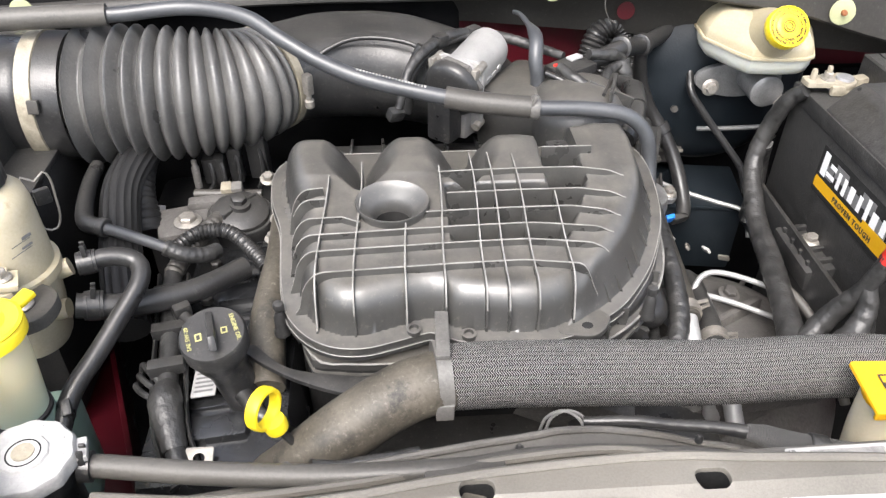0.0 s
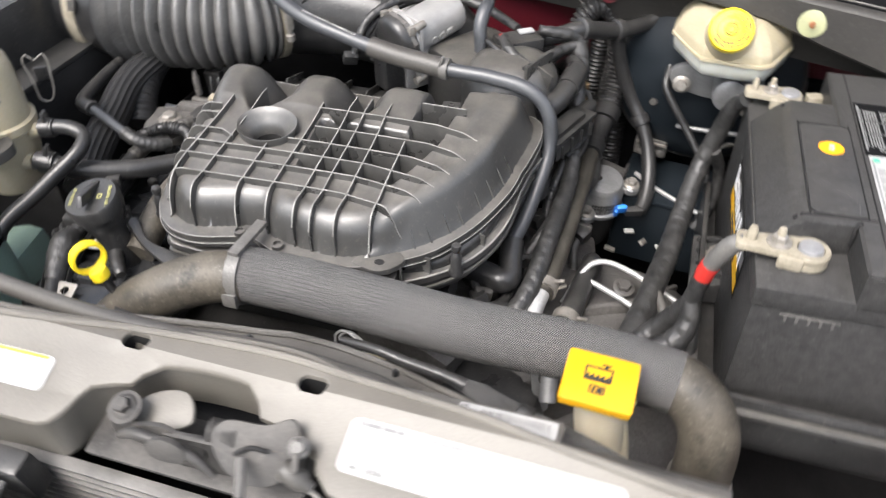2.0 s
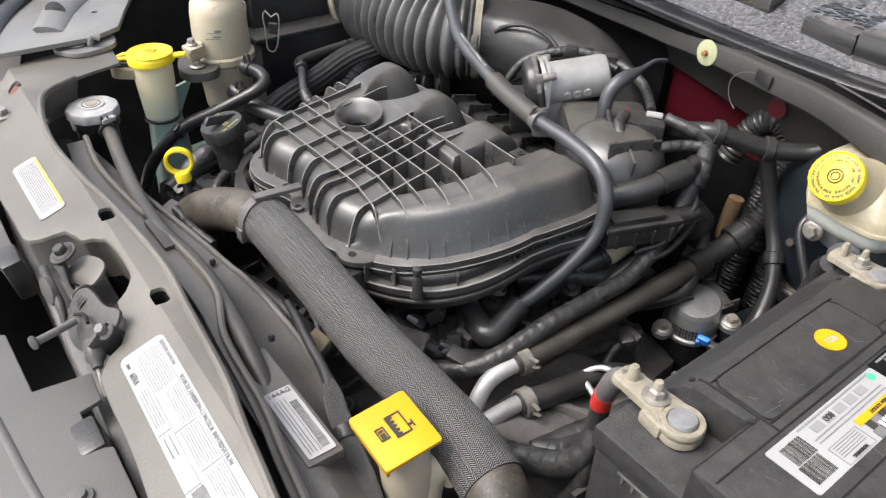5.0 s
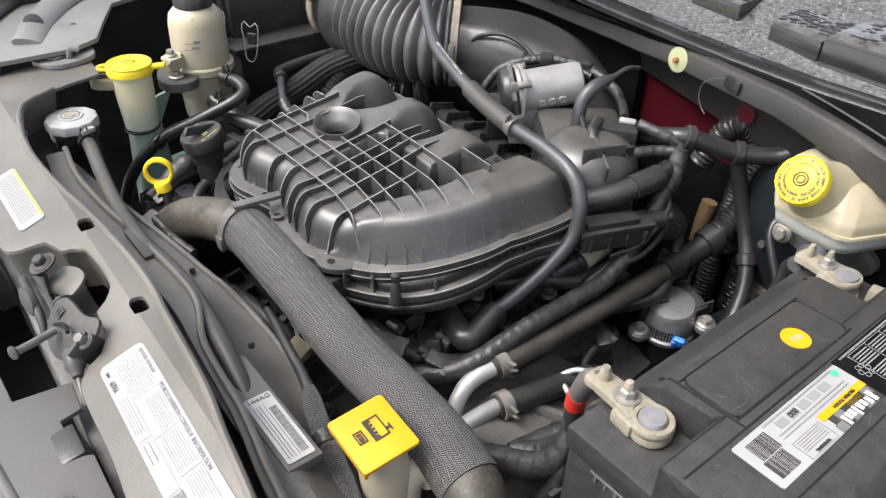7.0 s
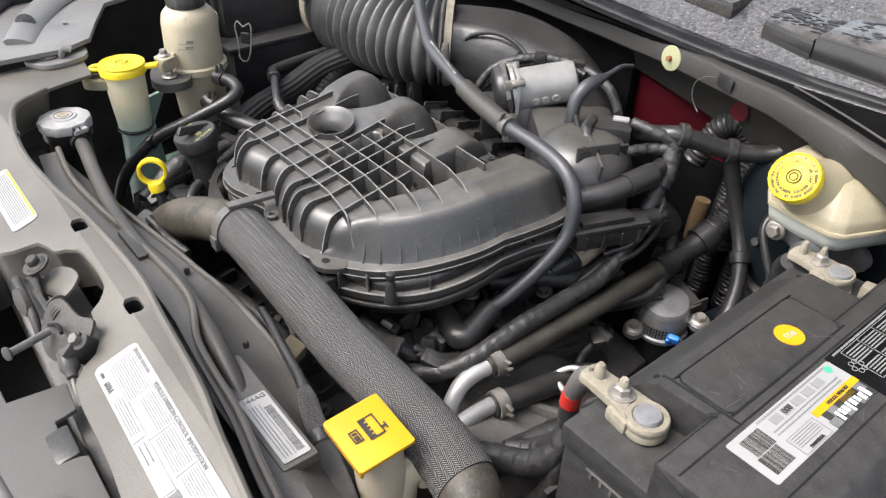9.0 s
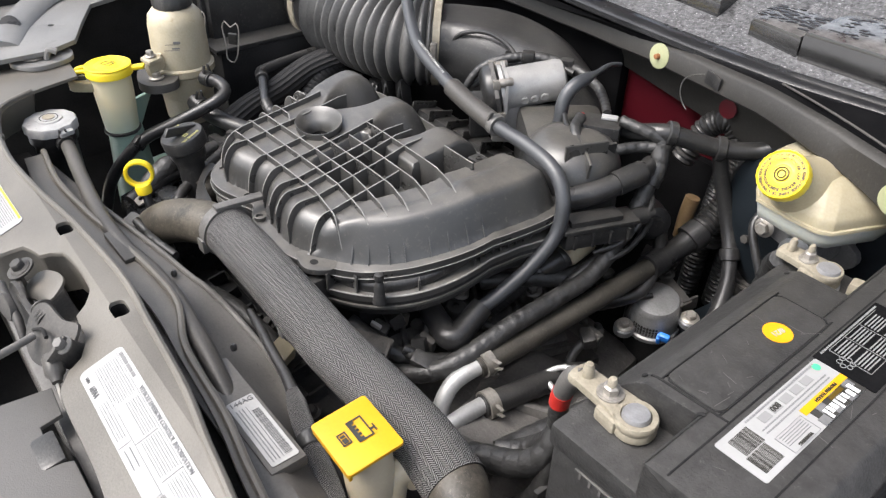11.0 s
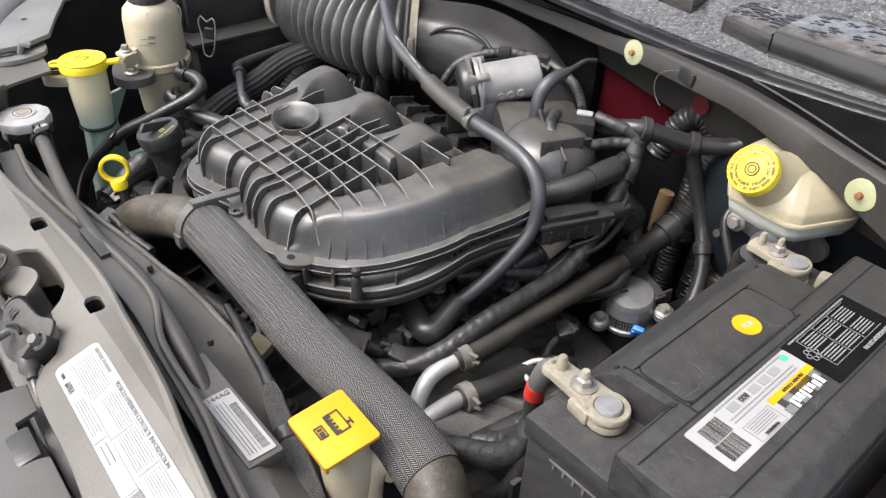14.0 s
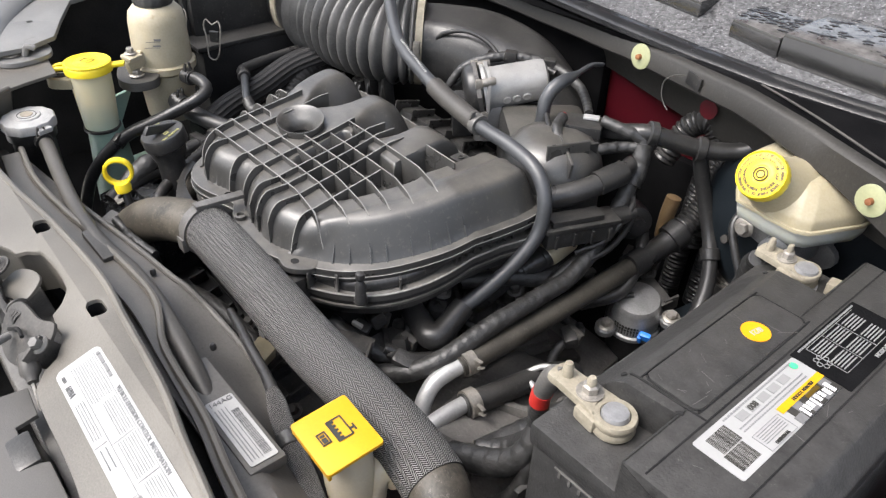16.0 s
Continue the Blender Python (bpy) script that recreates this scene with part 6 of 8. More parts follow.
COVER = [(x, y, TOP - 0.0001) for x, y in rounded(0.0455, 0.145, 0.008, 0.4145, 0.340, 3)]
part("cover_groove", tube(COVER, 0.0008, 6, 0.01, closed=True), M_DARK, bat)
for x in (0.4445, 0.4948):
    part("groove", box((0.0013, 0.322, 0.001), (x, 0.3625, TOP), bevel=0), M_DARK, bat)
part("cross_groove", tube([(0.385, 0.2640, TOP - 0.002), (0.39, 0.2640, TOP), (0.428, 0.2660, TOP), (0.444, 0.2670, TOP)], 0.0010, 6, 0.01), M_DARK, bat)
part("vent_slot", tube([(0.4265, 0.2560, 0.956), (0.4265, 0.2560, 0.966), (0.4270, 0.2585, TOP - 0.001), (0.4310, 0.2600, TOP)], 0.0016, 8, 0.003), M_DARK, bat)
for k in range(2):
    for j in range(5):
        part("side_tooth", box((0.0022, 0.002, 0.006), (0.385 + 0.080 * k + 0.009 * j, 0.2012, 0.914), bevel=0.0004), M_SCRATCH, bat)
    part("tooth_rail", box((0.046, 0.0024, 0.0014), (0.403 + 0.080 * k, 0.2012, 0.918), bevel=0.0004), M_SCRATCH, bat)
for y in (0.2384, 0.4975):
    part("post", lathe([(0.0135, 0.942), (0.0135, 0.946), (0.0108, 0.947), (0.0100, 0.9600), (0.0090, 0.9618), (0, 0.9624)], (0.395, y, 0), seg=32), M_POST, bat, "dull lead battery post")
part("sticker", lathe([(0.011, 0), (0.011, 0.0006), (0, 0.0006)], (0.4176, 0.370, TOP + 0.0009), seg=32), M_ORANGE, bat, "round orange date sticker")
words("8/21", 0.0068, Matrix.Translation((0.4176, 0.370, TOP + 0.0016)) @ Matrix.Rotation(radians(-100), 4, "Z"), M_PAPER, bat)
# top label: reads from the far side of the car
tl = frame_at((0.4675, 0.305, TOP), (0, -1, 0), (1, 0, 0))
part("white_label", sheet(rounded(0.124, 0.0375, 0.002), 0.0006, 0.0005, m=tl, bevel=0), M_PAPER, bat, "white printed battery label")
tb = frame_at((0.4695, 0.4155, TOP), (0, -1, 0), (1, 0, 0))
part("black_label", sheet(rounded(0.096, 0.046, 0.001), 0.0006, 0.0005, m=tb, bevel=0), M_INSUL, bat, "black printed warning label")
bars([(0.0345 + 0.0011 * i + 0.14 * c, c, rng.choice((0.0003, 0.0004, 0.0007)), 0.0140) for c in (-0.0074, 0.0074) for i in range(19)], tl, M_INK, bat, "barcode", 0.0008)
bars([(-0.036 + 0.013 * i, -0.011 + 0.0002 * j, 0.010, 0.006) for i, j in ((0, 0), (1, 0), (2, 0), (3, 0), (4, 0))], tl, M_TINT, bat, "grey_box", 0.0008)
words("800", 0.0062, tl @ Matrix.Translation((0.003, -0.0115, 0.0013)), M_INK, bat)
bars(text_lines(0.08, 0.006, 2, rng, height=0.36), tl @ Matrix.Translation((-0.012, -0.0040, 0.0004)), M_FAINTINK, bat)
words("WARNING", 0.0032, tl @ Matrix.Translation((0.012, 0.0155, 0.0013)), M_INK, bat)
bars(text_lines(0.026, 0.009, 5, rng, height=0.26), tl @ Matrix.Translation((0.012, 0.0085, 0.0004)), M_FAINTINK, bat)
bars([(0.012, 0.0030, 0.031, 0.0003), (0.012, 0.0176, 0.031, 0.0003), (-0.0034, 0.0103, 0.0003, 0.0146), (0.0274, 0.0103, 0.0003, 0.0146)], tl, M_FAINTINK, bat, "warning_frame", 0.0008)
bars(text_lines(0.085, 0.003, 1, rng, height=0.5), tl @ Matrix.Translation((-0.012, -0.0165, 0.0004)), M_FAINTINK, bat)
bars([(-0.034, 0.0030, 0.055, 0.0055)], tl, M_FLAP, bat, "yellow_stripe", 0.0008)
words("PROVEN TOUGH", 0.0034, tl @ Matrix.Translation((-0.036, 0.0030, 0.0014)), M_INK, bat)
bars([(-0.036, 0.0122, 0.051, 0.0130)], tl, M_INK, bat, "brand_block", 0.0008)
bars([(-0.055 + 0.0085 * i, 0.0122 + (0.0032 if i % 2 else -0.0032), 0.0084, 0.0064) for i in range(6)], tl, M_GREYINK, bat, "chequer", 0.0011)
bars([(-0.054, 0.0132, 0.0035, 0.0090), (-0.0485, 0.0142, 0.0035, 0.0062), (-0.043, 0.0132, 0.0030, 0.0052), (-0.038, 0.0132, 0.0034, 0.0058), (-0.033, 0.0142, 0.0022, 0.0084), (-0.0285, 0.0130, 0.0034, 0.0056), (-0.024, 0.0130, 0.0030, 0.0056), (-0.0195, 0.0142, 0.0026, 0.0080)], tl, M_WHITEINK, bat, "brand_bar", 0.0014)
bars([(-0.040, 0.0080, 0.016, 0.0030)], tl, M_CAPINK, bat, "gold_bar", 0.0014)
part("recycle_mark", lathe([(0.0032, 0), (0.0032, 0.0003), (0, 0.0003)], (0.4540, 0.359, TOP + 0.0008), seg=16), M_GREENDOT, bat)
for x0 in (-0.024, -0.001, 0.0215):
    for y0 in (-0.0105, 0.0045):
        bars(text_lines(0.019, 0.012, 5, rng, height=0.42), tb @ Matrix.Translation((x0, y0, 0.0004)), M_TINT, bat)
bars([(-0.002, 0.0128, 0.070, 0.0004), (-0.002, -0.0185, 0.070, 0.0004), (-0.0120, -0.003, 0.0004, 0.031), (0.0100, -0.003, 0.0004, 0.031), (0.033, -0.003, 0.0004, 0.031)], tb, M_TINT, bat, "rule", 0.0008)
bars(text_lines(0.085, 0.003, 1, rng, height=0.5), tb @ Matrix.Translation((0.0, -0.0205, 0.0004)), M_TINT, bat)
words("DANGER/POISON", 0.0046, tb @ Matrix.Translation((-0.018, 0.018, 0.0013)), M_TINT, bat)
for i in range(6):
    a = i * math.pi / 3
    q = tb @ Vector((0.036 + 0.0045 * math.cos(a), -0.004 + 0.0045 * math.sin(a), 0.001))
    part("symbol", tube([q + Vector((0.0019 * math.cos(b), 0.0021 * math.sin(b), 0)) for b in (k * 1.0472 for k in range(6))], 0.00028, 5, 0.002, closed=True), M_TINT, bat)
# scratches and scuffs in the lid
sr = random.Random(5)
for x0, x1, z, n in ((0.396, 0.434, TOP + 0.0008, 16), (0.447, 0.512, TOP, 26)):
    for _ in range(n):
        q = Matrix.Translation((sr.uniform(x0, x1), sr.uniform(0.215 if z == TOP else 0.275, 0.51 if z == TOP else 0.405), z - 0.0002)) @ Matrix.Rotation(sr.uniform(0, 3.14), 4, "Z")
        bars([(0, 0, sr.uniform(0.003, 0.016), sr.uniform(0.0002, 0.0005))], q, M_SCRATCH, bat, "scratch", 0.0)
# side label
sl = frame_at((0.3565, 0.355, 0.886), (0, -1, 0), (0, 0, 1))
part("side_label", sheet(rounded(0.16, 0.055, 0.001), 0.0004, 0.0003, m=sl, bevel=0), M_DARK, bat, "black side label with yellow band")
bars([(0, -0.0145, 0.156, 0.013)], sl, M_FLAP, bat, "yellow_band", 0.0006)
words("PROVEN TOUGH", 0.0085, sl @ Matrix.Translation((0.0, -0.0145, 0.0013)), M_INK, bat, spread=1.2)
bars([(-0.062 + 0.026 * i, 0.006 + (0.008 if i % 2 else -0.001), 0.024, 0.015) for i in range(6)], sl, M_GREYINK, bat, "chequer", 0.0006)
bars([(-0.068, 0.010, 0.010, 0.027), (-0.052, 0.0145, 0.012, 0.005), (-0.054, 0.003, 0.016, 0.005), (-0.038, 0.007, 0.006, 0.019), (-0.026, 0.007, 0.006, 0.019), (-0.012, 0.007, 0.009, 0.017), (0.004, 0.007, 0.006, 0.018), (0.018, 0.009, 0.006, 0.024),
      (0.032, 0.006, 0.010, 0.016), (0.048, 0.008, 0.008, 0.017), (0.062, 0.011, 0.006, 0.024)], sl, M_WHITEINK, bat, "brand_print", 0.0010)
bars([(0.042, -0.0055, 0.05, 0.007)], sl, M_FLAP, bat, "gold_bar", 0.0010)

bat.rotation_euler = (0, 0, radians(1.8))

tray = base("battery_tray", "black plastic battery tray", "tray", (0.44, 0.36, 0.72))
bm = box((0.21, 0.34, 0.03), (0.44, 0.365, 0.760), bevel=0.006)
part("floor", bm, M_BLACK, tray)
part("front_wall", box((0.21, 0.006, 0.06), (0.44, 0.192, 0.79), bevel=0.002), M_BLACK, tray)
part("front_lip", box((0.23, 0.012, 0.006), (0.45, 0.188, 0.805), bevel=0.002), M_PLENUM, tray)
part("side_wall", box((0.006, 0.30, 0.07), (0.336, 0.37, 0.785), bevel=0.002), M_BLACK, tray)
part("post", box((0.02, 0.02, 0.30), (0.37, 0.48, 0.60), bevel=0.004), M_BLACK, tray)
bm = box((0.05, 0.085, 0.028), (0.352, 0.388, 0.796), (0, -8, 0), 0.005)
for k in range(4):
    box((0.03, 0.005, 0.006), (0.345, 0.358 + k * 0.02, 0.812), (0, -8, 0), 0.001, bm)
hold = base("hold_down_clamp", "black plastic battery hold-down with bolt", "clamp", (0.352, 0.388, 0.78))
part("wedge", bm, M_BLACK, hold)
part("washer", lathe([(0.012, 0), (0.012, 0.002), (0.006, 0.002)], (0.351, 0.393, 0.812), (-0.1, -0.1, 1), 24), M_STEEL, hold)
bolt((0.351, 0.393, 0.813), (-0.1, -0.1, 1), 0.0065, parent=hold)


def terminal(px, y, name, label, mirror=1):
    """A lead clamp on a post: a split ring with a tongue, two studs and nuts."""
    t = base(name, label, "battery terminal", (px, y, 0.94), "battery terminals")
    part("ring", lathe([(0.0105, 0.944), (0.0150, 0.944), (0.0158, 0.946), (0.0145, 0.950), (0.0158, 0.953), (0.0158, 0.9560), (0.0148, 0.9575), (0.0110, 0.9575), (0.0100, 0.955)], (px, y, 0), seg=36), M_LEAD, t)
    part("skirt", lathe([(0.0125, 0.934), (0.0135, 0.935), (0.0135, 0.945)], (px, y, 0), seg=32), M_DARK, t)
    bm = sheet(smooth2([(px - 0.0065, y - 0.0140), (px - 0.0185, y - 0.0115), (px - 0.0465, y - 0.0095), (px - 0.0565, y - 0.008), (px - 0.0565, y + 0.009), (px - 0.0425, y + 0.0105), (px - 0.0185, y + 0.013), (px - 0.0065, y + 0.0135), (px - 0.0110, y + 0.008), (px - 0.0120, y), (px - 0.0110, y - 0.008)], 0.004), 0.9575, 0.006, bevel=0.002)
    part("tongue", bm, M_LEAD, t)
    part("stud", lathe([(0.0035, 0.955), (0.0035, 0.970), (0.0025, 0.972), (0, 0.972)], (px - 0.0245, y + 0.001, 0), seg=14), M_LEAD, t)
    part("nut", lathe([(0.0088, 0.957), (0.0088, 0.959), (0.0062, 0.9592), (0.0062, 0.9645), (0.0040, 0.9655)], (px - 0.0245, y + 0.001, 0), seg=6), M_STEEL, t, smooth=20)
    part("washer", lathe([(0.010, 0.957), (0.010, 0.9586), (0.004, 0.9586)], (px - 0.0245, y + 0.001, 0), seg=24), M_STEEL, t)
    part("stud", lathe([(0.0045, 0.955), (0.004, 0.966), (0.0028, 0.969), (0, 0.969)], (px - 0.0460, y + 0.001, 0), seg=14), M_LEAD, t)
    part("clamp_ear", box((0.020, 0.007, 0.012), (px - 0.0145, y - 0.0125 * mirror, 0.949), (0, 0, -6), 0.003), M_LEAD, t)
    t.location.z += 0.002
    return t


terminal(0.3990, 0.2370, "battery_terminal", "dusty lead clamp on the front post with red-taped cable")
neg = terminal(0.3906, 0.4960, "battery_terminal", "corroded pale lead clamp on the rear post")
neg.scale = (0.78, 1, 1)
part("side_block", box((0.022, 0.014, 0.018), (0.424, 0.507, 0.947), (0, 0, 12), 0.003), M_LEAD, neg)

cab = base("positive_cable", "thick taped black battery cable with red tape", "cable", (0.32, 0.25, 0.80))
part("lug", tube([(0.3485, 0.238, 0.953), (0.3425, 0.238, 0.9505), (0.3375, 0.2395, 0.942), (0.3315, 0.242, 0.926), (0.3285, 0.2434, 0.916)], [0.0075, 0.0080, 0.0082, 0.0080, 0.0078], 18, 0.004), M_STRAP, cab, "dusty grey cable end")
part("red_band", tube([(0.3295, 0.2430, 0.9195), (0.3272, 0.2440, 0.9110), (0.3262, 0.2447, 0.9030)], 0.0084, 18, 0.003), M_RED, cab, "red tape band")
part("cable", tube([(0.3265, 0.2442, 0.909), (0.3245, 0.2475, 0.888), (0.3215, 0.253, 0.862), (0.312, 0.260, 0.836), (0.300, 0.260, 0.815), (0.286, 0.252, 0.800), (0.270, 0.240, 0.793)], [0.0080, 0.0080, 0.0086, 0.0098, 0.0110, 0.0115, 0.0115], 22, 0.002, wrapped(0.015, 0.0016)), M_TAPE, cab)
part("branch", tube([(0.3235, 0.250, 0.872), (0.324, 0.241, 0.848), (0.315, 0.232, 0.828), (0.298, 0.226, 0.815), (0.280, 0.221, 0.806), (0.262, 0.215, 0.797)], [0.0075, 0.0098, 0.0118, 0.0125, 0.0125, 0.013], 22, 0.0022, wrapped(0.017, 0.0024)), M_TAPE, cab)
part("lower_cable", tube([(0.322, 0.246, 0.862), (0.330, 0.236, 0.825), (0.322, 0.228, 0.79), (0.30, 0.22, 0.76)], [0.006, 0.007, 0.007, 0.007], 16, 0.0022, wrapped(0.012, 0.0014)), M_TAPE, cab)
bun = base("wiring_bundle", "thick taped black wiring bundle beside the battery", "wiring", (0.30, 0.4, 0.78))
part("trunk", tube([(0.349, 0.492, 0.948), (0.340, 0.505, 0.930), (0.332, 0.516, 0.89), (0.320, 0.505, 0.845), (0.310, 0.455, 0.815), (0.305, 0.42, 0.806), (0.298, 0.37, 0.803), (0.285, 0.30, 0.798), (0.274, 0.24, 0.790)], [0.008, 0.0095, 0.0102, 0.0105, 0.0115, 0.012, 0.0125, 0.0125, 0.015], 22, 0.0022, wrapped(0.018, 0.0018)), M_TAPE, bun)
part("branch", tube([(0.332, 0.51, 0.87), (0.345, 0.53, 0.83), (0.345, 0.52, 0.79), (0.33, 0.50, 0.76)], 0.007, 16, 0.002, wrapped(0.012, 0.0014)), M_TAPE, bun)
for d in (0, 0.004, 0.008):
    part("wire", tube([(0.326, 0.512 + d, 0.862), (0.345 + d, 0.535, 0.865), (0.352 + d, 0.56, 0.85)], 0.0016, 8, 0.006), M_STEEL if d == 0.004 else M_SHROUD, bun)
part("thin_lead", tube([(0.292, 0.33, 0.806), (0.305, 0.30, 0.80), (0.318, 0.26, 0.78), (0.33, 0.22, 0.74)], 0.005, 12, 0.006), M_SHROUD, bun)

# ---- washer filler with flap ----
fil = base("washer_filler", "cream washer filler neck under a yellow flap", "fluid filler", (0.262, 0.108, 0.74))
Lc, Bc, Rc = Vector((0.2275, 0.0770, 0.903)), Vector((0.2310, 0.1255, 0.907)), Vector((0.2870, 0.1245, 0.905))
ex, ey = (Rc - Bc), (Bc - Lc)
fm = frame_at((Lc + Rc) / 2, ex, ey)
fw, fh = ex.length, ey.length
flap = part("flap", sheet(rounded(fw, fh, 0.003), 0, 0.003, m=fm, bevel=0.001), M_FLAP, fil, "yellow plastic flap with black pictogram")
part("flap_lip", box((fw * 0.96, 0.003, 0.008), (0, 0, 0), (0, 0, 0), 0.001, None), M_FLAP, flap).matrix_basis = fm @ Matrix.Translation((0, -fh / 2 + 0.002, -0.005))
# pictogram: battery-like outline with teeth and a small box
bars([(-0.006, 0.006, 0.020, 0.0013), (-0.006, -0.006, 0.020, 0.0013), (-0.016, 0, 0.0013, 0.013), (0.004, 0, 0.0013, 0.013), (-0.001, 0.0078, 0.0022, 0.0035), (-0.001, 0.0098, 0.0070, 0.0013), (-0.006, -0.0045, 0.0195, 0.0030)] +
     [(-0.014 + 0.004 * k, -0.0022, 0.0022, 0.0026) for k in range(5)] +
     [(-0.005, 0.0125 - 0.030, 0.012, 0.0011), (-0.005, 0.0125 - 0.0235, 0.012, 0.0011), (-0.0105, 0.0125 - 0.0268, 0.0011, 0.0065), (0.0005, 0.0125 - 0.0268, 0.0011, 0.0065), (-0.003, 0.0125 - 0.0268, 0.0045, 0.004), (-0.0075, -0.0143, 0.0022, 0.004)],
     fm @ Matrix.Translation((0.004, 0.004, 0)), M_INK, flap, "pictogram", 0.0006)
part("under_cap", lathe([(0.019, -0.010), (0.019, -0.002), (0.015, 0.0)], (0.256, 0.104, 0.898), (-0.05, -0.1, 1), 28), M_FLAP, fil)
part("neck", tube([(0.258, 0.106, 0.892), (0.262, 0.108, 0.85), (0.268, 0.110, 0.80), (0.275, 0.11, 0.72)], [0.0200, 0.0205, 0.0195, 0.024], 28, 0.008), M_FILLER, fil)
part("spout", tube([(0.282, 0.140, 0.842), (0.276, 0.137, 0.852), (0.272, 0.130, 0.852), (0.271, 0.122, 0.842), (0.275, 0.115, 0.820), (0.280, 0.108, 0.785)], [0.010, 0.012, 0.013, 0.013, 0.014, 0.015], 20, 0.004), M_FILLER, fil, "curved cream spout arm")

con = base("conduit", "black braided wire conduit along the shroud", "wiring", (0.15, 0.09, 0.85))
part("braided_run", tube([(0.150, 0.1015, 0.859), (0.165, 0.0975, 0.858), (0.180, 0.0930, 0.855), (0.2126, 0.0858, 0.851), (0.25, 0.078, 0.848), (0.29, 0.066, 0.845), (0.34, 0.05, 0.84)], [0.0058, 0.0085, 0.0092, 0.0095, 0.0095, 0.0095, 0.0095], 20, 0.006, uv=True), M_WEAVE, con, "braided grey conduit")
part("feed", tube([(0.03, 0.122, 0.855), (0.066, 0.1155, 0.861), (0.097, 0.1105, 0.860), (0.131, 0.1055, 0.860), (0.154, 0.1005, 0.859)], [0.0040, 0.0045, 0.0048, 0.0050, 0.006], 16, 0.003, wrapped(0.014, 0.0008)), M_RUBBER, con, "black taped lead")
for p, d in (((0.204, 0.0878, 0.8525), (0.95, -0.22, -0.1)),):
    part("cuff", lathe([(0.0098, -0.007), (0.0108, -0.006), (0.0108, 0.006), (0.0098, 0.007)], p, d, 24), M_TAPE, con, "smooth taped cuff")
plug = base("wire_connector", "cream plastic wire connector with white leads", "connector", (0.0472, 0.1406, 0.7830))
part("shell", box((0.022, 0.020, 0.032), (0.0472, 0.1406, 0.8000), (15, 20, 25), 0.003), M_CREAM, plug)
part("rib_block", box((0.024, 0.009, 0.014), (0.0502, 0.1316, 0.8050), (15, 20, 25), 0.002), M_CREAM, plug)
for d in (0, 0.005):
    part("lead", tube([(0.0422 + d, 0.1446, 0.8110), (0.0342 + d, 0.1466, 0.8290), (0.0202 + d, 0.1496, 0.8360), (0.0082 + d, 0.1526, 0.8240), (0.0052 + d, 0.1566, 0.8010)], 0.0014, 8, 0.004), M_PAPER, plug)
part("support_arm", box((0.010, 0.040, 0.008), (0.0472, 0.1586, 0.7870), (0, 0, 25), 0.002), M_BLACK, plug)

# ---- hoses and harness on the gearbox side ----
heat = base("heater_hose", "weathered black heater hose with spring clamp", "hose", (0.19, 0.4, 0.78))
part("hose", tube([(0.181, 0.290, 0.799), (0.184, 0.33, 0.802), (0.187, 0.40, 0.808), (0.189, 0.47, 0.813), (0.190, 0.545, 0.818)], 0.0118, 24, 0.008), M_HEATER, heat, "dusty stained straight rubber hose")
part("collar", tube([(0.190, 0.538, 0.818), (0.190, 0.552, 0.819), (0.191, 0.562, 0.820)], 0.0155, 24, 0.004), M_RUBBER, heat)
part("joint", tube([(0.190, 0.55, 0.818), (0.194, 0.59, 0.828), (0.198, 0.62, 0.842)], [0.0125, 0.0135, 0.0155], 20, 0.006), M_RUBBER, heat)
part("collar", tube([(0.196, 0.600, 0.834), (0.199, 0.616, 0.842)], 0.018, 24, 0.005), M_RUBBER, heat)
part("corrugated_end", tube([(0.197, 0.615, 0.84), (0.201, 0.640, 0.862), (0.206, 0.660, 0.90), (0.212, 0.672, 0.95), (0.216, 0.675, 0.99)], 0.0125, 20, 0.0016, corrugated(0.006, 0.0028)), M_BLACK, heat)
part("metal_tube", tube([(0.182, 0.300, 0.800), (0.179, 0.278, 0.797), (0.178, 0.258, 0.789), (0.184, 0.240, 0.770), (0.196, 0.228, 0.74), (0.20, 0.225, 0.70)], 0.0088, 20, 0.005), M_TUBE, heat, "bare aluminium tube")
part("clamp_band", lathe([(0.0125, -0.006), (0.0138, -0.006), (0.0138, 0.006), (0.0125, 0.006)], (0.182, 0.300, 0.800), (0.03, 1, 0.05), 28), M_STEEL, heat)
spring_clamp((0.182, 0.303, 0.800), (0.03, 1, 0.05), 0.0122, 0.006, heat, ear=(1, 0, 0.5))
ret = base("heater_return_hose", "black heater return hose below the first", "hose", (0.21, 0.3, 0.74))
part("hose", tube([(0.208, 0.275, 0.775), (0.213, 0.305, 0.773), (0.217, 0.345, 0.769), (0.221, 0.390, 0.761), (0.219, 0.43, 0.735)], 0.0125, 20, 0.008), M_RUBBER, ret)
part("metal_tube", tube([(0.207, 0.280, 0.775), (0.206, 0.250, 0.774), (0.206, 0.228, 0.768), (0.21, 0.20, 0.74)], 0.0088, 20, 0.005), M_TUBE, ret, "bare aluminium tube")
spring_clamp((0.2095, 0.283, 0.775), (0.1, 1, 0), 0.013, 0.012, ret, ear=(1, -0.2, 0.3))

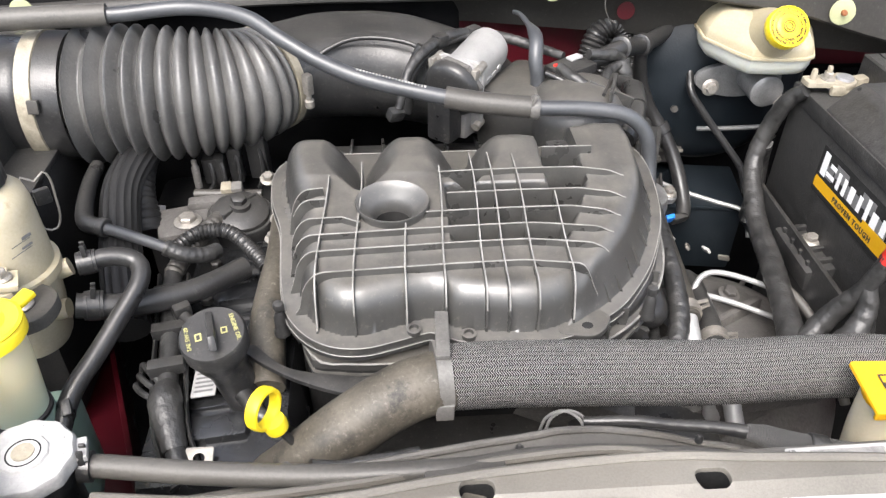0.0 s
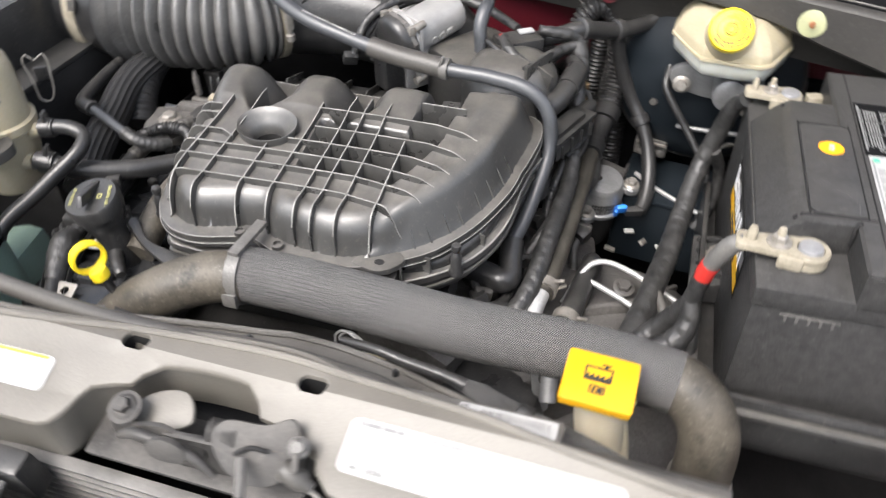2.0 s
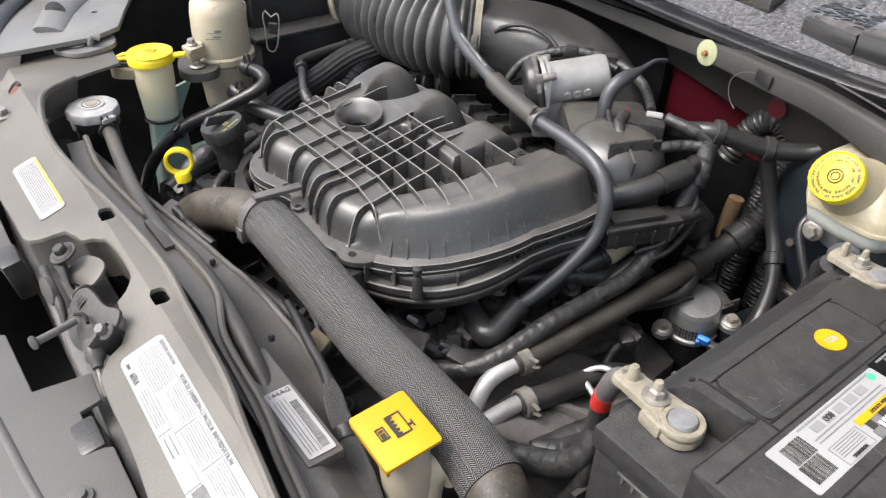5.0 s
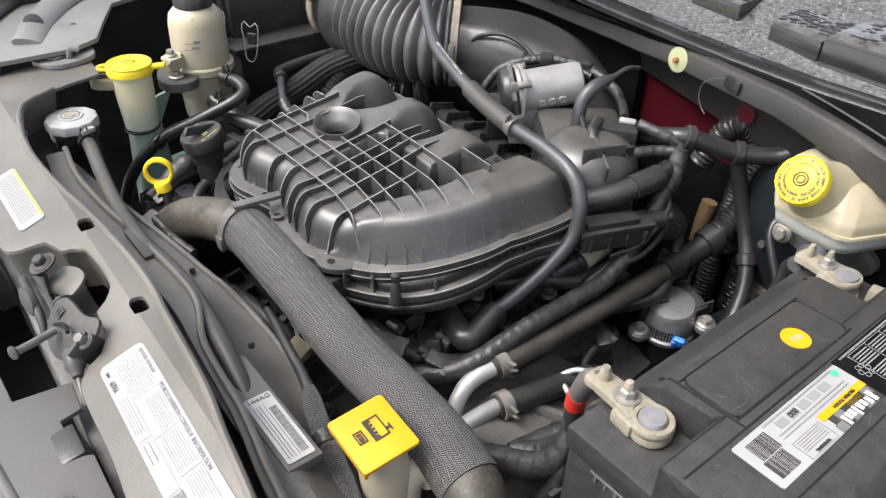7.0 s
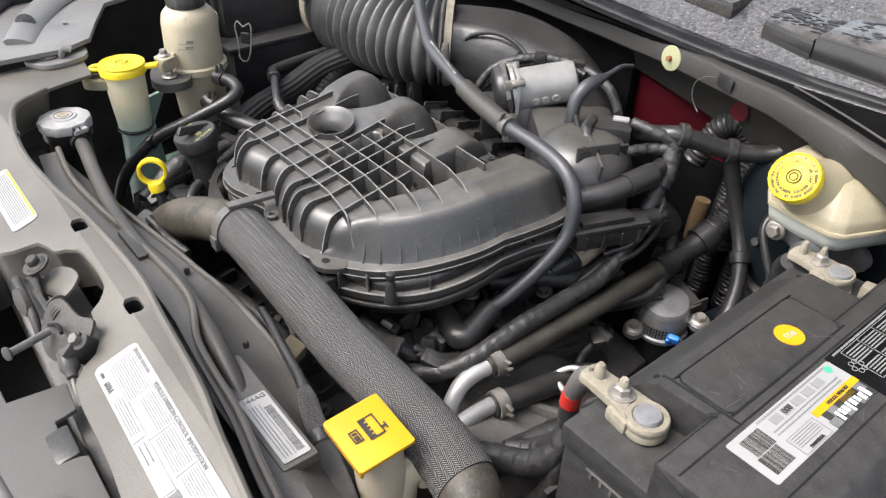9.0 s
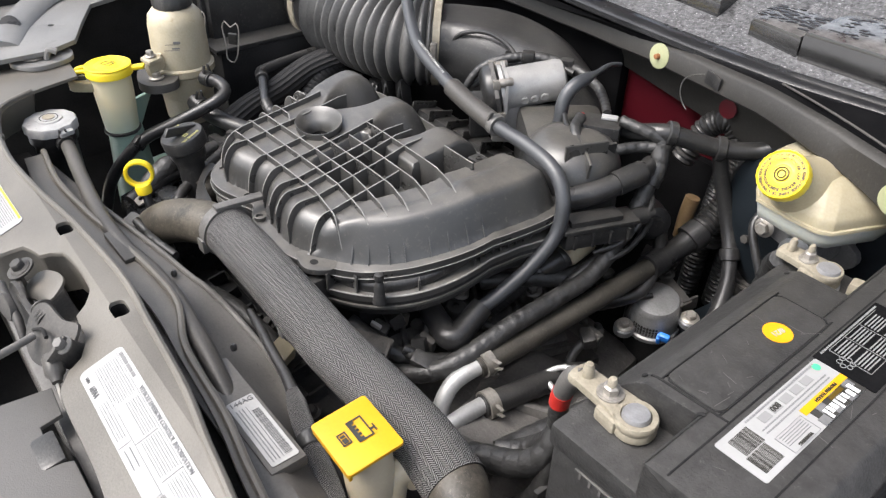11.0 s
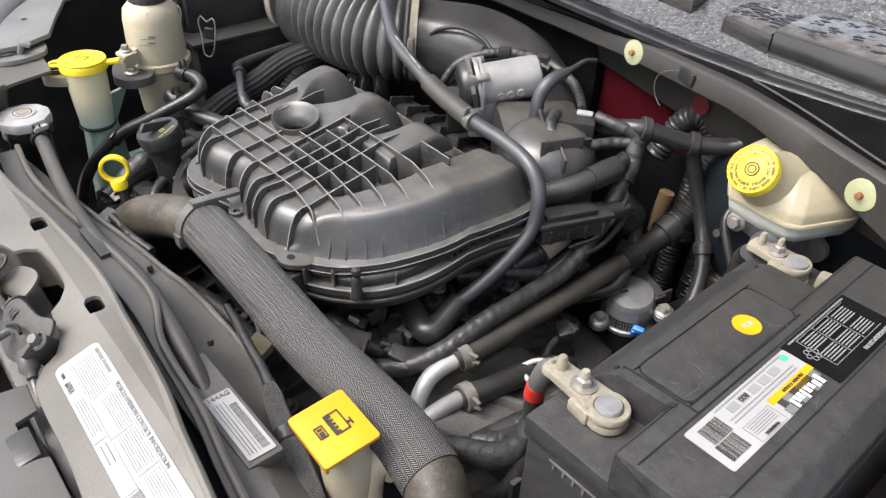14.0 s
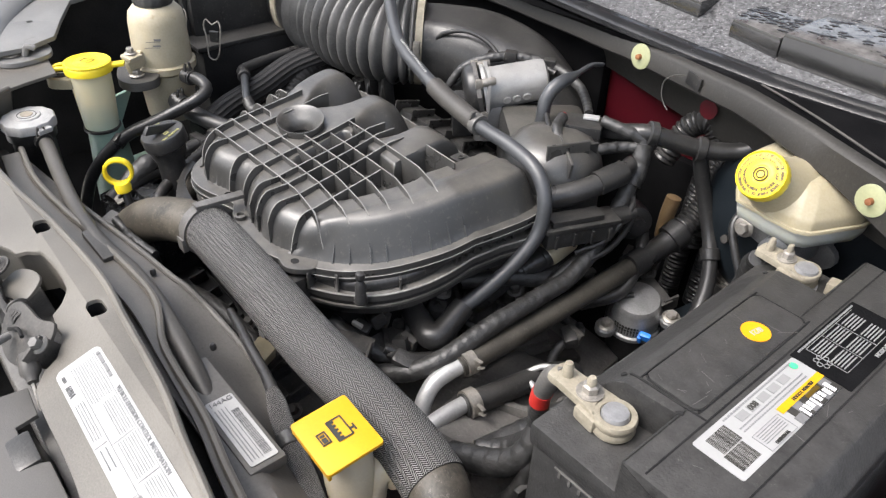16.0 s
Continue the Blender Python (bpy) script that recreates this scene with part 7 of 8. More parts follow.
har = base("wiring_harness", "black taped wiring harness over the gearbox", "wiring", (0.16, 0.45, 0.82))
tw = wrapped(0.012, 0.0016)
part("main_run", tube([(0.112, 0.545, 0.972), (0.135, 0.553, 0.968), (0.154, 0.566, 0.958), (0.161, 0.556, 0.930), (0.168, 0.527, 0.896), (0.172, 0.500, 0.868), (0.178, 0.452, 0.840), (0.177, 0.402, 0.832), (0.173, 0.337, 0.822), (0.168, 0.285, 0.806), (0.15, 0.250, 0.79), (0.11, 0.225, 0.775)],
                      [0.006, 0.0065, 0.008, 0.0085, 0.009, 0.0095, 0.0095, 0.0098, 0.0102, 0.0105, 0.010, 0.009], 24, 0.0018, tw), M_TAPE, har)
part("wrap", tube([(0.157, 0.566, 0.956), (0.163, 0.556, 0.930), (0.166, 0.545, 0.915)], 0.0100, 20, 0.0018, wrapped(0.016, 0.0030)), M_TAPE, har, "glossy silver-black tape wrap")
part("branch", tube([(0.075, 0.520, 0.968), (0.088, 0.498, 0.965), (0.105, 0.492, 0.955), (0.118, 0.508, 0.948), (0.138, 0.545, 0.950), (0.154, 0.562, 0.952)], 0.0062, 20, 0.0015, tw), M_TAPE, har)
part("branch", tube([(0.176, 0.40, 0.830), (0.155, 0.36, 0.800), (0.14, 0.34, 0.775)], 0.006, 16, 0.002, tw), M_TAPE, har)
part("branch", tube([(0.172, 0.49, 0.86), (0.160, 0.43, 0.82), (0.162, 0.40, 0.78)], 0.0055, 12, 0.0016, corrugated(0.005, 0.001)), M_BLACK, har)
part("flat_wrap", box((0.028, 0.018, 0.008), (0.143, 0.252, 0.800), (10, 15, 30), 0.003), M_TAPE, har)
sen = base("knock_sensor_plug", "grey wire plug beside the engine", "connector", (0.085, 0.236, 0.80))
part("shell", box((0.018, 0.014, 0.016), (0.083, 0.238, 0.808), (10, 20, 30), 0.003), M_BLACK, sen)
part("latch", box((0.012, 0.004, 0.006), (0.085, 0.232, 0.818), (10, 20, 30), 0.001), M_ALU, sen)
part("lead", tube([(0.088, 0.236, 0.804), (0.10, 0.238, 0.798), (0.118, 0.246, 0.795), (0.135, 0.25, 0.80)], 0.0048, 18, 0.0014, wrapped(0.008, 0.0018)), M_TAPE, sen)

pcv = base("pcv_hose", "black rubber crankcase hose with sleeve", "hose", (0.15, 0.48, 0.92))
part("hose", tube([(0.135, 0.448, 0.918), (0.150, 0.470, 0.925), (0.160, 0.500, 0.932), (0.163, 0.53, 0.936), (0.150, 0.56, 0.93), (0.13, 0.59, 0.90)], [0.013, 0.0125, 0.0115, 0.010, 0.009, 0.009], 20, 0.006), M_RUBBER, pcv)
part("sleeve", tube([(0.158, 0.492, 0.931), (0.163, 0.528, 0.936)], 0.0135, 20, 0.006), M_RUBBER, pcv)
evap = base("evap_line", "grey vapour line with tee and rubber ends", "hose", (0.2, 0.6, 0.9))
part("cross_line", tube([(0.10, 0.56, 0.950), (0.130, 0.562, 0.960), (0.156, 0.573, 0.966), (0.176, 0.595, 0.958), (0.196, 0.617, 0.951), (0.225, 0.640, 0.953), (0.245, 0.655, 0.965), (0.262, 0.69, 0.985)], [0.010, 0.010, 0.0105, 0.0105, 0.0105, 0.010, 0.010, 0.010], 20, 0.006), M_RUBBER, evap)
for p, d in (((0.158, 0.575, 0.966), (0.6, 0.75, -0.2)), ((0.196, 0.617, 0.951), (0.7, 0.7, -0.1))):
    part("collar", lathe([(0.0125, -0.005), (0.0138, -0.004), (0.0138, 0.004), (0.0125, 0.005)], p, d, 24), M_BLACK, evap)
part("down_line", tube([(0.196, 0.617, 0.950), (0.201, 0.624, 0.920), (0.2098, 0.6295, 0.889), (0.2263, 0.6270, 0.8563), (0.2422, 0.6169, 0.8331), (0.2570, 0.6010, 0.806), (0.2660, 0.577, 0.776), (0.2670, 0.550, 0.755), (0.2630, 0.536, 0.748)], [0.0085, 0.0088, 0.009, 0.0088, 0.0085, 0.009, 0.0095, 0.0095, 0.0085], 20, 0.006), M_RUBBER, evap)
part("collar", lathe([(0.0105, -0.007), (0.0115, -0.006), (0.0115, 0.006), (0.0105, 0.007)], (0.2422, 0.6169, 0.8331), (0.5, -0.4, -0.77), 24), M_BLACK, evap)
part("end_cap", box((0.024, 0.010, 0.012), (0.2560, 0.5320, 0.7480), (15, 0, 20), 0.003), M_BLACK, evap)
part("blue_clip", box((0.014, 0.007, 0.014), (0.2400, 0.5250, 0.7530), (25, 0, 20), 0.003), M_BLUE, evap, "bright blue locking clip")
part("blue_clip_leg", box((0.005, 0.012, 0.014), (0.2335, 0.526, 0.7480), (25, 0, 20), 0.002), M_BLUE, evap, "bright blue clip leg")
for x, y, r in ((0.165, 0.700, 0.014), (0.205, 0.705, 0.016)):
    ob = base("corrugated_conduit", "black corrugated conduit against the firewall", "conduit", (x, y, 0.7), "firewall conduits")
    part("tube", tube([(x, y - 0.02, 0.70), (x, y - 0.012, 0.80), (x + 0.004, y - 0.010, 0.88), (x + 0.010, y - 0.016, 0.95), (x + 0.016, y - 0.022, 1.0)], r - 0.003, 20, 0.0016, corrugated(0.006, 0.003)), M_BLACK, ob)
ob = base("corrugated_conduit", "black corrugated conduit looped behind the vapour line", "conduit", (0.2, 0.65, 0.9), "firewall conduits")
part("tube", tube([(0.135, 0.645, 0.90), (0.150, 0.660, 0.945), (0.172, 0.668, 0.958), (0.192, 0.672, 0.935), (0.196, 0.672, 0.88), (0.19, 0.66, 0.80)], 0.012, 20, 0.0016, corrugated(0.006, 0.003)), M_BLACK, ob)

pump = base("vacuum_pump", "round dull aluminium pump with printed label", "pump", (0.213, 0.548, 0.70))
pa = Vector((0.10, -0.16, 1)).normalized()
pc = Vector((0.207, 0.545, 0.749))
part("housing", lathe([(0.0300, -0.004), (0.0310, 0.0), (0.0305, 0.022), (0.0285, 0.026), (0.0285, 0.028), (0.0275, 0.034), (0.0255, 0.037), (0.012, 0.040), (0, 0.0405)], pc, pa, 40), M_PUMP, pump)
part("lower_can", lathe([(0.024, -0.07), (0.028, -0.05), (0.029, -0.003)], pc, pa, 36), M_DARK, pump)
for a in (258, 20):
    c = pc + Vector((0.042 * math.cos(radians(a)), 0.042 * math.sin(radians(a)), 0.002 if a > 90 else 0.018))
    part("lug", lathe([(0.012, -0.006), (0.012, 0.001), (0.010, 0.003), (0, 0.003)], c, pa, 24), M_PUMP, pump)
    part("lug_arm", box((0.024, 0.016, 0.006), c - Vector((0.012 * math.cos(radians(a)), 0.012 * math.sin(radians(a)), 0.002)), (8, -4, a), 0.002), M_PUMP, pump)
    bolt(c + pa * 0.003, pa, 0.0068, parent=pump)
part("base_ring", lathe([(0.0335, -0.007), (0.0335, -0.002), (0.031, 0.0)], pc, pa, 40), M_PUMP, pump)
out = (Vector((0.35, -0.92, 0)) - pa * Vector((0.35, -0.92, 0)).dot(pa)).normalized()
for k in range(9):
    o = (Matrix.Rotation(radians(-26 + 6.5 * k), 3, pa) @ out)
    q = frame_at(pc + o * 0.0304 + pa * 0.011, pa.cross(o), pa)
    bars([(0, 0.004, 0.0026, 0.0042 if k % 2 else 0.0032), (0, -0.001, 0.0024, 0.0030 if k % 3 else 0.004), (0, -0.0062, 0.0009 + 0.0008 * (k % 2), 0.0050)], q, M_INK, pump, "label_print", 0.0004)
so = (Vector((-0.55, -0.80, 0)) - pa * Vector((-0.55, -0.80, 0)).dot(pa)).normalized()
part("strap", tube([pc + so * 0.033 - pa * 0.014, pc + so * 0.0325 + pa * 0.010, pc + so * 0.031 + pa * 0.028, pc + so * 0.022 + pa * 0.0405, pc + so * 0.006 + pa * 0.043], 0.0032, 10, 0.004), M_BLACK, pump)

# ---- throttle body ----
tbody = base("throttle_unit", "cast aluminium throttle body with silver motor cover", "throttle body", (-0.01, 0.53, 0.92))
ta, tdir = Vector((-0.0470, 0.492, 0.9600)), Vector((0.55, 0.81, 0.19)).normalized()
part("motor_cover", lathe([(0.0300, 0.012), (0.0300, 0.0165), (0.0265, 0.018), (0.0255, 0.020), (0.0245, 0.083), (0.0225, 0.089), (0.018, 0.0915), (0, 0.092)], ta, tdir, 40), M_ALU, tbody)
part("gear_housing", lathe([(0.022, -0.010), (0.029, -0.007), (0.032, -0.003), (0.0325, 0.004), (0.031, 0.005)], ta, tdir, 40), M_BLACK, tbody)
part("gasket_plate", lathe([(0.030, 0.003), (0.0345, 0.0035), (0.0350, 0.0055), (0.0350, 0.0085), (0.0315, 0.009)], ta, tdir, 8), M_CASTING, tbody, "grey casting joint of the throttle body", 30)
for k, (du, dw) in enumerate(((-0.026, 0.022), (0.026, 0.020), (0.030, -0.020), (-0.028, -0.018))):
    side0 = tdir.cross(Vector((0, 0, 1))).normalized()
    q = ta + tdir * 0.008 + side0 * du + side0.cross(tdir) * dw
    part("spring_clip", box((0.006, 0.009, 0.011), q, (0, 0, -34), 0.0012), M_STEEL, tbody, "tan spring clip")
bm = box((0.03, 0.035, 0.07), (-0.033, 0.508, 0.935), (0, 0, -38), 0.005)
part("bracket", bm, M_ALU, tbody)
q = frame_at(ta + tdir * 0.014 + Vector((0, 0, -0.012)), tdir.cross(Vector((0, 0, 1))), Vector((0, 0, 1)))
part("flange_plate", sheet(rounded(0.060, 0.078, 0.010), 0, 0.004, m=q, bevel=0.001), M_ALU, tbody, "square cast flange")
for k, (u, w) in enumerate(((-0.026, 0.033), (0.026, 0.033), (0.026, -0.033))):
    part("flange_lug", lathe([(0.0048, -0.006), (0.0048, 0.008), (0.0036, 0.0095), (0, 0.0095)], q @ Vector((u, w, 0)), tdir, 14), M_STEEL, tbody, "dull fixing lug")
part("plug_block", box((0.03, 0.025, 0.05), (-0.055, 0.485, 0.93), (0, 0, -38), 0.004), M_BLACK, tbody)
sidev = tdir.cross(Vector((0, 0, 1))).normalized()
for k in range(3):
    q = ta + tdir * (0.040 + 0.012 * k) + (sidev * 0.86 + Vector((0, 0, -0.30))).normalized() * 0.0245
    part("rivet", lathe([(0.0055, -0.002), (0.0055, 0.001), (0.004, 0.0018), (0.0022, 0.0012), (0, 0.0012)], q, sidev * 0.86 + Vector((0, 0, -0.30)), 18), M_ALU, tbody)
part("throat", lathe([(0.045, 0), (0.045, 0.05), (0.04, 0.055)], (0.02, 0.545, 0.885), (0.2, 0.2, 1), 36), M_SHROUD, tbody)
cab = base("throttle_wiring", "black taped wiring looped over the throttle body", "wiring", (0, 0.53, 0.98))
part("loop", tube([(-0.104, 0.497, 0.935), (-0.098, 0.505, 0.955), (-0.090, 0.520, 0.972), (-0.070, 0.545, 0.983), (-0.045, 0.572, 0.985), (-0.01, 0.592, 0.980), (0.03, 0.592, 0.972), (0.06, 0.575, 0.968), (0.085, 0.553, 0.967)], [0.0045, 0.005, 0.0055, 0.0062, 0.0068, 0.0068, 0.006, 0.0055, 0.005], 18, 0.0015, wrapped(0.009, 0.0014)), M_TAPE, cab)
part("second_lead", tube([(-0.098, 0.510, 0.945), (-0.082, 0.532, 0.968), (-0.060, 0.556, 0.978), (-0.03, 0.578, 0.981), (0.0, 0.585, 0.977)], 0.0042, 14, 0.0018, wrapped(0.010, 0.0010)), M_TAPE, cab)
part("plug", box((0.018, 0.012, 0.014), (-0.108, 0.494, 0.930), (20, 10, 30), 0.003), M_TAPE, cab, "crumpled taped plug")
for p in ((-0.055, 0.560, 0.986), (-0.015, 0.588, 0.983)):
    part("wire_clip", box((0.016, 0.014, 0.014), p, (0, 0, 38), 0.003), M_BLACK, cab)
vac = base("vacuum_elbow", "grey rubber vacuum hose elbow", "hose", (0.06, 0.52, 0.95))
part("hose", tube([(0.0495, 0.513, 0.942), (0.0495, 0.515, 0.960), (0.0470, 0.520, 0.977), (0.0480, 0.529, 0.990), (0.0490, 0.541, 0.9955), (0.0485, 0.553, 0.9965), (0.0455, 0.573, 0.9975), (0.0405, 0.600, 0.9985), (0.037, 0.625, 0.992)], [0.0078, 0.0078, 0.0080, 0.0080, 0.0078, 0.0070, 0.0032, 0.0028, 0.0026], 16, 0.005), M_PIPE, vac)
mod = base("map_sensor_block", "black sensor block with white tag and red lock", "sensor", (0.09, 0.53, 0.94))
part("body", box((0.052, 0.034, 0.030), (0.090, 0.533, 0.952), (0, 0, 35), 0.003), M_BLACK, mod)
part("white_tag", box((0.018, 0.010, 0.003), (0.096, 0.545, 0.969), (0, 0, 35), 0.001), M_PAPER, mod, "white tag")
part("red_lock", box((0.005, 0.004, 0.004), (0.071, 0.527, 0.968), (0, 0, 35), 0.0015), M_RED, mod, "red connector lock")
part("clip_arm", tube([(0.058, 0.512, 0.966), (0.075, 0.500, 0.962), (0.10, 0.49, 0.95)], 0.0035, 10, 0.004), M_BLACK, mod)
part("frame", box((0.004, 0.055, 0.06), (0.118, 0.492, 0.935), (0, 12, -25), 0.001), M_BLACK, mod)
coil = base("capped_connector", "cream-capped black connector beside the plenum", "connector", (0.14, 0.45, 0.83))
part("cap", lathe([(0.0135, 0), (0.0145, 0.003), (0.0150, 0.032), (0.012, 0.038), (0, 0.039)], (0.1405, 0.448, 0.845), (0.05, 0.80, 0.30), 24), M_CREAM, coil, "cream end cap")
part("barrel", tube([(0.1405, 0.452, 0.846), (0.136, 0.430, 0.838), (0.122, 0.40, 0.818), (0.108, 0.37, 0.79)], 0.0125, 16, 0.002, corrugated(0.005, 0.001)), M_BLACK, coil)
relay = base("valve_block", "black valve block beside the plenum", "valve", (0.17, 0.46, 0.86))
part("body", box((0.026, 0.082, 0.020), (0.166, 0.462, 0.887), (0, 0, -20), 0.004), M_BLACK, relay)
part("lid", box((0.030, 0.088, 0.005), (0.166, 0.462, 0.9005), (0, 0, -20), 0.0015), M_BLACK, relay)
part("lid_step", box((0.020, 0.060, 0.007), (0.164, 0.458, 0.906), (0, 0, -20), 0.002), M_BLACK, relay)
for k in range(4):
    part("rib", box((0.0315, 0.003, 0.016), (0.1555 + 0.0075 * k, 0.4335 + 0.0195 * k, 0.887), (0, 0, -20), 0.0006), M_BLACK, relay)
part("nose", lathe([(0.010, 0), (0.010, 0.02), (0.006, 0.022), (0.006, 0.03)], (0.176, 0.505, 0.893), (0.3, 1, 0), 18), M_BLACK, relay)
can = base("purge_canister", "round black valve canister under the harness", "valve", (0.165, 0.6, 0.85))
part("drum", lathe([(0.02, 0), (0.021, 0.004), (0.021, 0.03), (0.015, 0.034), (0.011, 0.034), (0.010, 0.04), (0, 0.04)], (0.140, 0.585, 0.85), (0.8, -0.5, 0.1), 28), M_BLACK, can)
foil = base("foil_tube", "tan heat-shield sleeve near the firewall", "sleeve", (0.16, 0.64, 0.82))
part("sleeve", tube([(0.158, 0.645, 0.80), (0.157, 0.648, 0.83), (0.158, 0.652, 0.855)], 0.0095, 18, 0.006), M_TAN, foil)

# ---- brakes ----
res = base("brake_fluid_reservoir", "yellowed brake fluid reservoir with yellow cap", "fluid reservoir", (0.33, 0.57, 0.93))
RB = [(0.284, 0.549), (0.296, 0.531), (0.330, 0.5265), (0.358, 0.527), (0.369, 0.534), (0.391, 0.585), (0.393, 0.660), (0.268, 0.665), (0.262, 0.59)]
RT = [(0.300, 0.566), (0.308, 0.556), (0.330, 0.552), (0.346, 0.553), (0.353, 0.560), (0.360, 0.595), (0.360, 0.640), (0.290, 0.640), (0.286, 0.60)]
bm = bmesh.new()
rows = []
for z, u in ((0.970, 0.0), (0.980, 0.06), (0.990, 0.30), (0.998, 0.62), (1.003, 0.92), (1.0045, 1.06)):
    rows.append([bm.verts.new((a[0] + (b[0] - a[0]) * u, a[1] + (b[1] - a[1]) * u, z)) for a, b in zip(RB, RT)])
for a, b in zip(rows, rows[1:]):
    for j in range(len(a)):
        bm.faces.new((a[j], a[(j + 1) % len(a)], b[(j + 1) % len(a)], b[j]))
bm.faces.new(rows[0]), bm.faces.new(rows[-1])
bmesh.ops.bevel(bm, geom=bm.edges[:], offset=0.0022, segments=2, affect="EDGES", profile=0.6)
part("upper_body", bm, M_CREAM, res)
bm = sheet([(0.326 + (x - 0.326) * 1.03, 0.598 + (y - 0.598) * 1.03) for x, y in RB], 0.971, 0.0035, bevel=0.0012)
part("seam", bm, M_CREAM, res, "pale moulded seam")
bm = bmesh.new()
rows = [[bm.verts.new((0.326 + (x - 0.326) * k, 0.600 + (y - 0.600) * k, z)) for x, y in RB] for z, k in ((0.969, 0.99), (0.958, 0.975), (0.950, 0.94), (0.946, 0.86))]
for a, b in zip(rows, rows[1:]):
    for j in range(len(a)):
        bm.faces.new((a[j], a[(j + 1) % len(a)], b[(j + 1) % len(a)], b[j]))
bm.faces.new(rows[0]), bm.faces.new(rows[-1])
part("lower_body", bm, M_RESLOW, res, "milky lower half that holds the fluid")
bc, ba = Vector((0.3185, 0.5225, 1.0065)), Vector((0.0, -0.80, 0.60)).normalized()
part("neck", tube([(0.327, 0.585, 0.975), (0.322, 0.551, 0.988), bc - ba * 0.002], [0.034, 0.029, 0.0208], 28, 0.006), M_CREAM, res)
cap = part("cap", lathe([(0.0215, 0), (0.0228, 0.002), (0.0230, 0.010), (0.0222, 0.0135), (0.0214, 0.0138), (0.0205, 0.0125), (0.014, 0.0125), (0.0125, 0.0135), (0.0085, 0.0138), (0.008, 0.0132), (0, 0.0132)], bc, ba, 72, lobes=24, lobe=0.012), M_YELLOW, res, "yellow ribbed screw cap with raised lettering")
cm = frame_at(bc + ba * 0.0128, (1, -0.03, 0), (0, 0.62, 0.78))


def ring_words(text, r, size, a0, a1, parent, m, material, inward=False):
    """Letters set round a circle."""
    for k, ch in enumerate(text):
        if ch == " ":
            continue
        a = radians(a0 + (a1 - a0) * k / max(1, len(text) - 1))
        words(ch, size, m @ Matrix.Translation((r * math.cos(a), r * math.sin(a), 0.0002)) @ Matrix.Rotation(a - math.pi / 2, 4, "Z"), material, parent, "letter", bold=0.035)


ring_words("WARNING-CLEAN FILLER CAP BEFORE REMOVING", 0.0142, 0.0038, 215, -135, cap, cm, M_CAPINK)
ring_words("ATTENTION-NETTOYER LE BOUCHON DE REMPLISSAGE AVANT DE L'ENLEVER", 0.0184, 0.0036, 220, -138, cap, cm, M_CAPINK)
part("centre_ring", tube([cm @ Vector((0.0062 * math.cos(k * 0.785), 0.0062 * math.sin(k * 0.785), 0.0012)) for k in range(8)], 0.0007, 6, 0.003, closed=True), M_CAPINK, cap)
part("centre_bead", tube([cm @ Vector((0.0036 * math.cos(k * 0.785), 0.0036 * math.sin(k * 0.785), 0.0012)) for k in range(8)], 0.0006, 6, 0.003, closed=True), M_CAPINK, cap)
mc = base("master_cylinder", "cast aluminium brake master cylinder", "brake cylinder", (0.33, 0.58, 0.88))
part("barrel", lathe([(0.015, 0), (0.020, 0.003), (0.020, 0.05), (0.026, 0.055), (0.026, 0.085)], (0.338, 0.552, 0.915), (0, 1, 0.02), 28), M_PUMP, mc)
part("flange", sheet(smooth2([(-0.055, 0), (-0.045, 0.016), (0.0, 0.024), (0.045, 0.016), (0.055, 0), (0.04, -0.014), (0, -0.022), (-0.04, -0.014)], 0.006), 0, 0.008, m=pose(0.322, 0.60, 0.908, 90, 0, 0)), M_PUMP, mc)
bolt((0.283, 0.591, 0.905), (0, -1, 0.1), 0.007, parent=mc)
part("port", lathe([(0.008, 0), (0.008, 0.03), (0.011, 0.032)], (0.355, 0.56, 0.90), (0.5, -0.5, 0.2), 18), M_STEEL, mc)
boo = base("brake_booster", "black round brake booster on the firewall", "brake booster", (0.32, 0.66, 0.8))
part("drum", lathe([(0.03, 0), (0.08, 0.006), (0.105, 0.022), (0.112, 0.030), (0.112, 0.04), (0.10, 0.085)], (0.315, 0.615, 0.885), (0, 1, 0), 48), M_FUSE, boo)
part("rim", tube([(0.315 + 0.113 * math.cos(k * 0.3927), 0.650, 0.885 + 0.113 * math.sin(k * 0.3927)) for k in range(16)], 0.004, 8, 0.01, closed=True), M_BLACK, boo)
part("stud_nut", lathe([(0.009, 0), (0.009, 0.006), (0.005, 0.007), (0.005, 0.014)], (0.255, 0.628, 0.86), (-0.1, -1, 0.2), 6), M_DARKSTEEL, boo)
lev = base("level_sensor_lead", "dusty grey fluid level plug with black lead", "wiring", (0.25, 0.6, 0.9))
part("plug", box((0.018, 0.014, 0.024), (0.2651, 0.635, 0.934), (10, 0, 6), 0.003), M_CASTING, lev, "dusty grey wire plug")
for d in (-0.004, 0.004):
    part("pin", box((0.003, 0.004, 0.012), (0.2651 + d, 0.6275, 0.9325), (10, 0, 6), 0.0008), M_TAN, lev, "red-brown wire seal")
part("lead", tube([(0.2656, 0.630, 0.922), (0.2660, 0.620, 0.9105), (0.2650, 0.602, 0.8940), (0.2800, 0.592, 0.8730), (0.2970, 0.585, 0.852), (0.3183, 0.570, 0.8269), (0.3342, 0.555, 0.8059), (0.340, 0.54, 0.78)], 0.0046, 14, 0.006), M_RUBBER, lev)
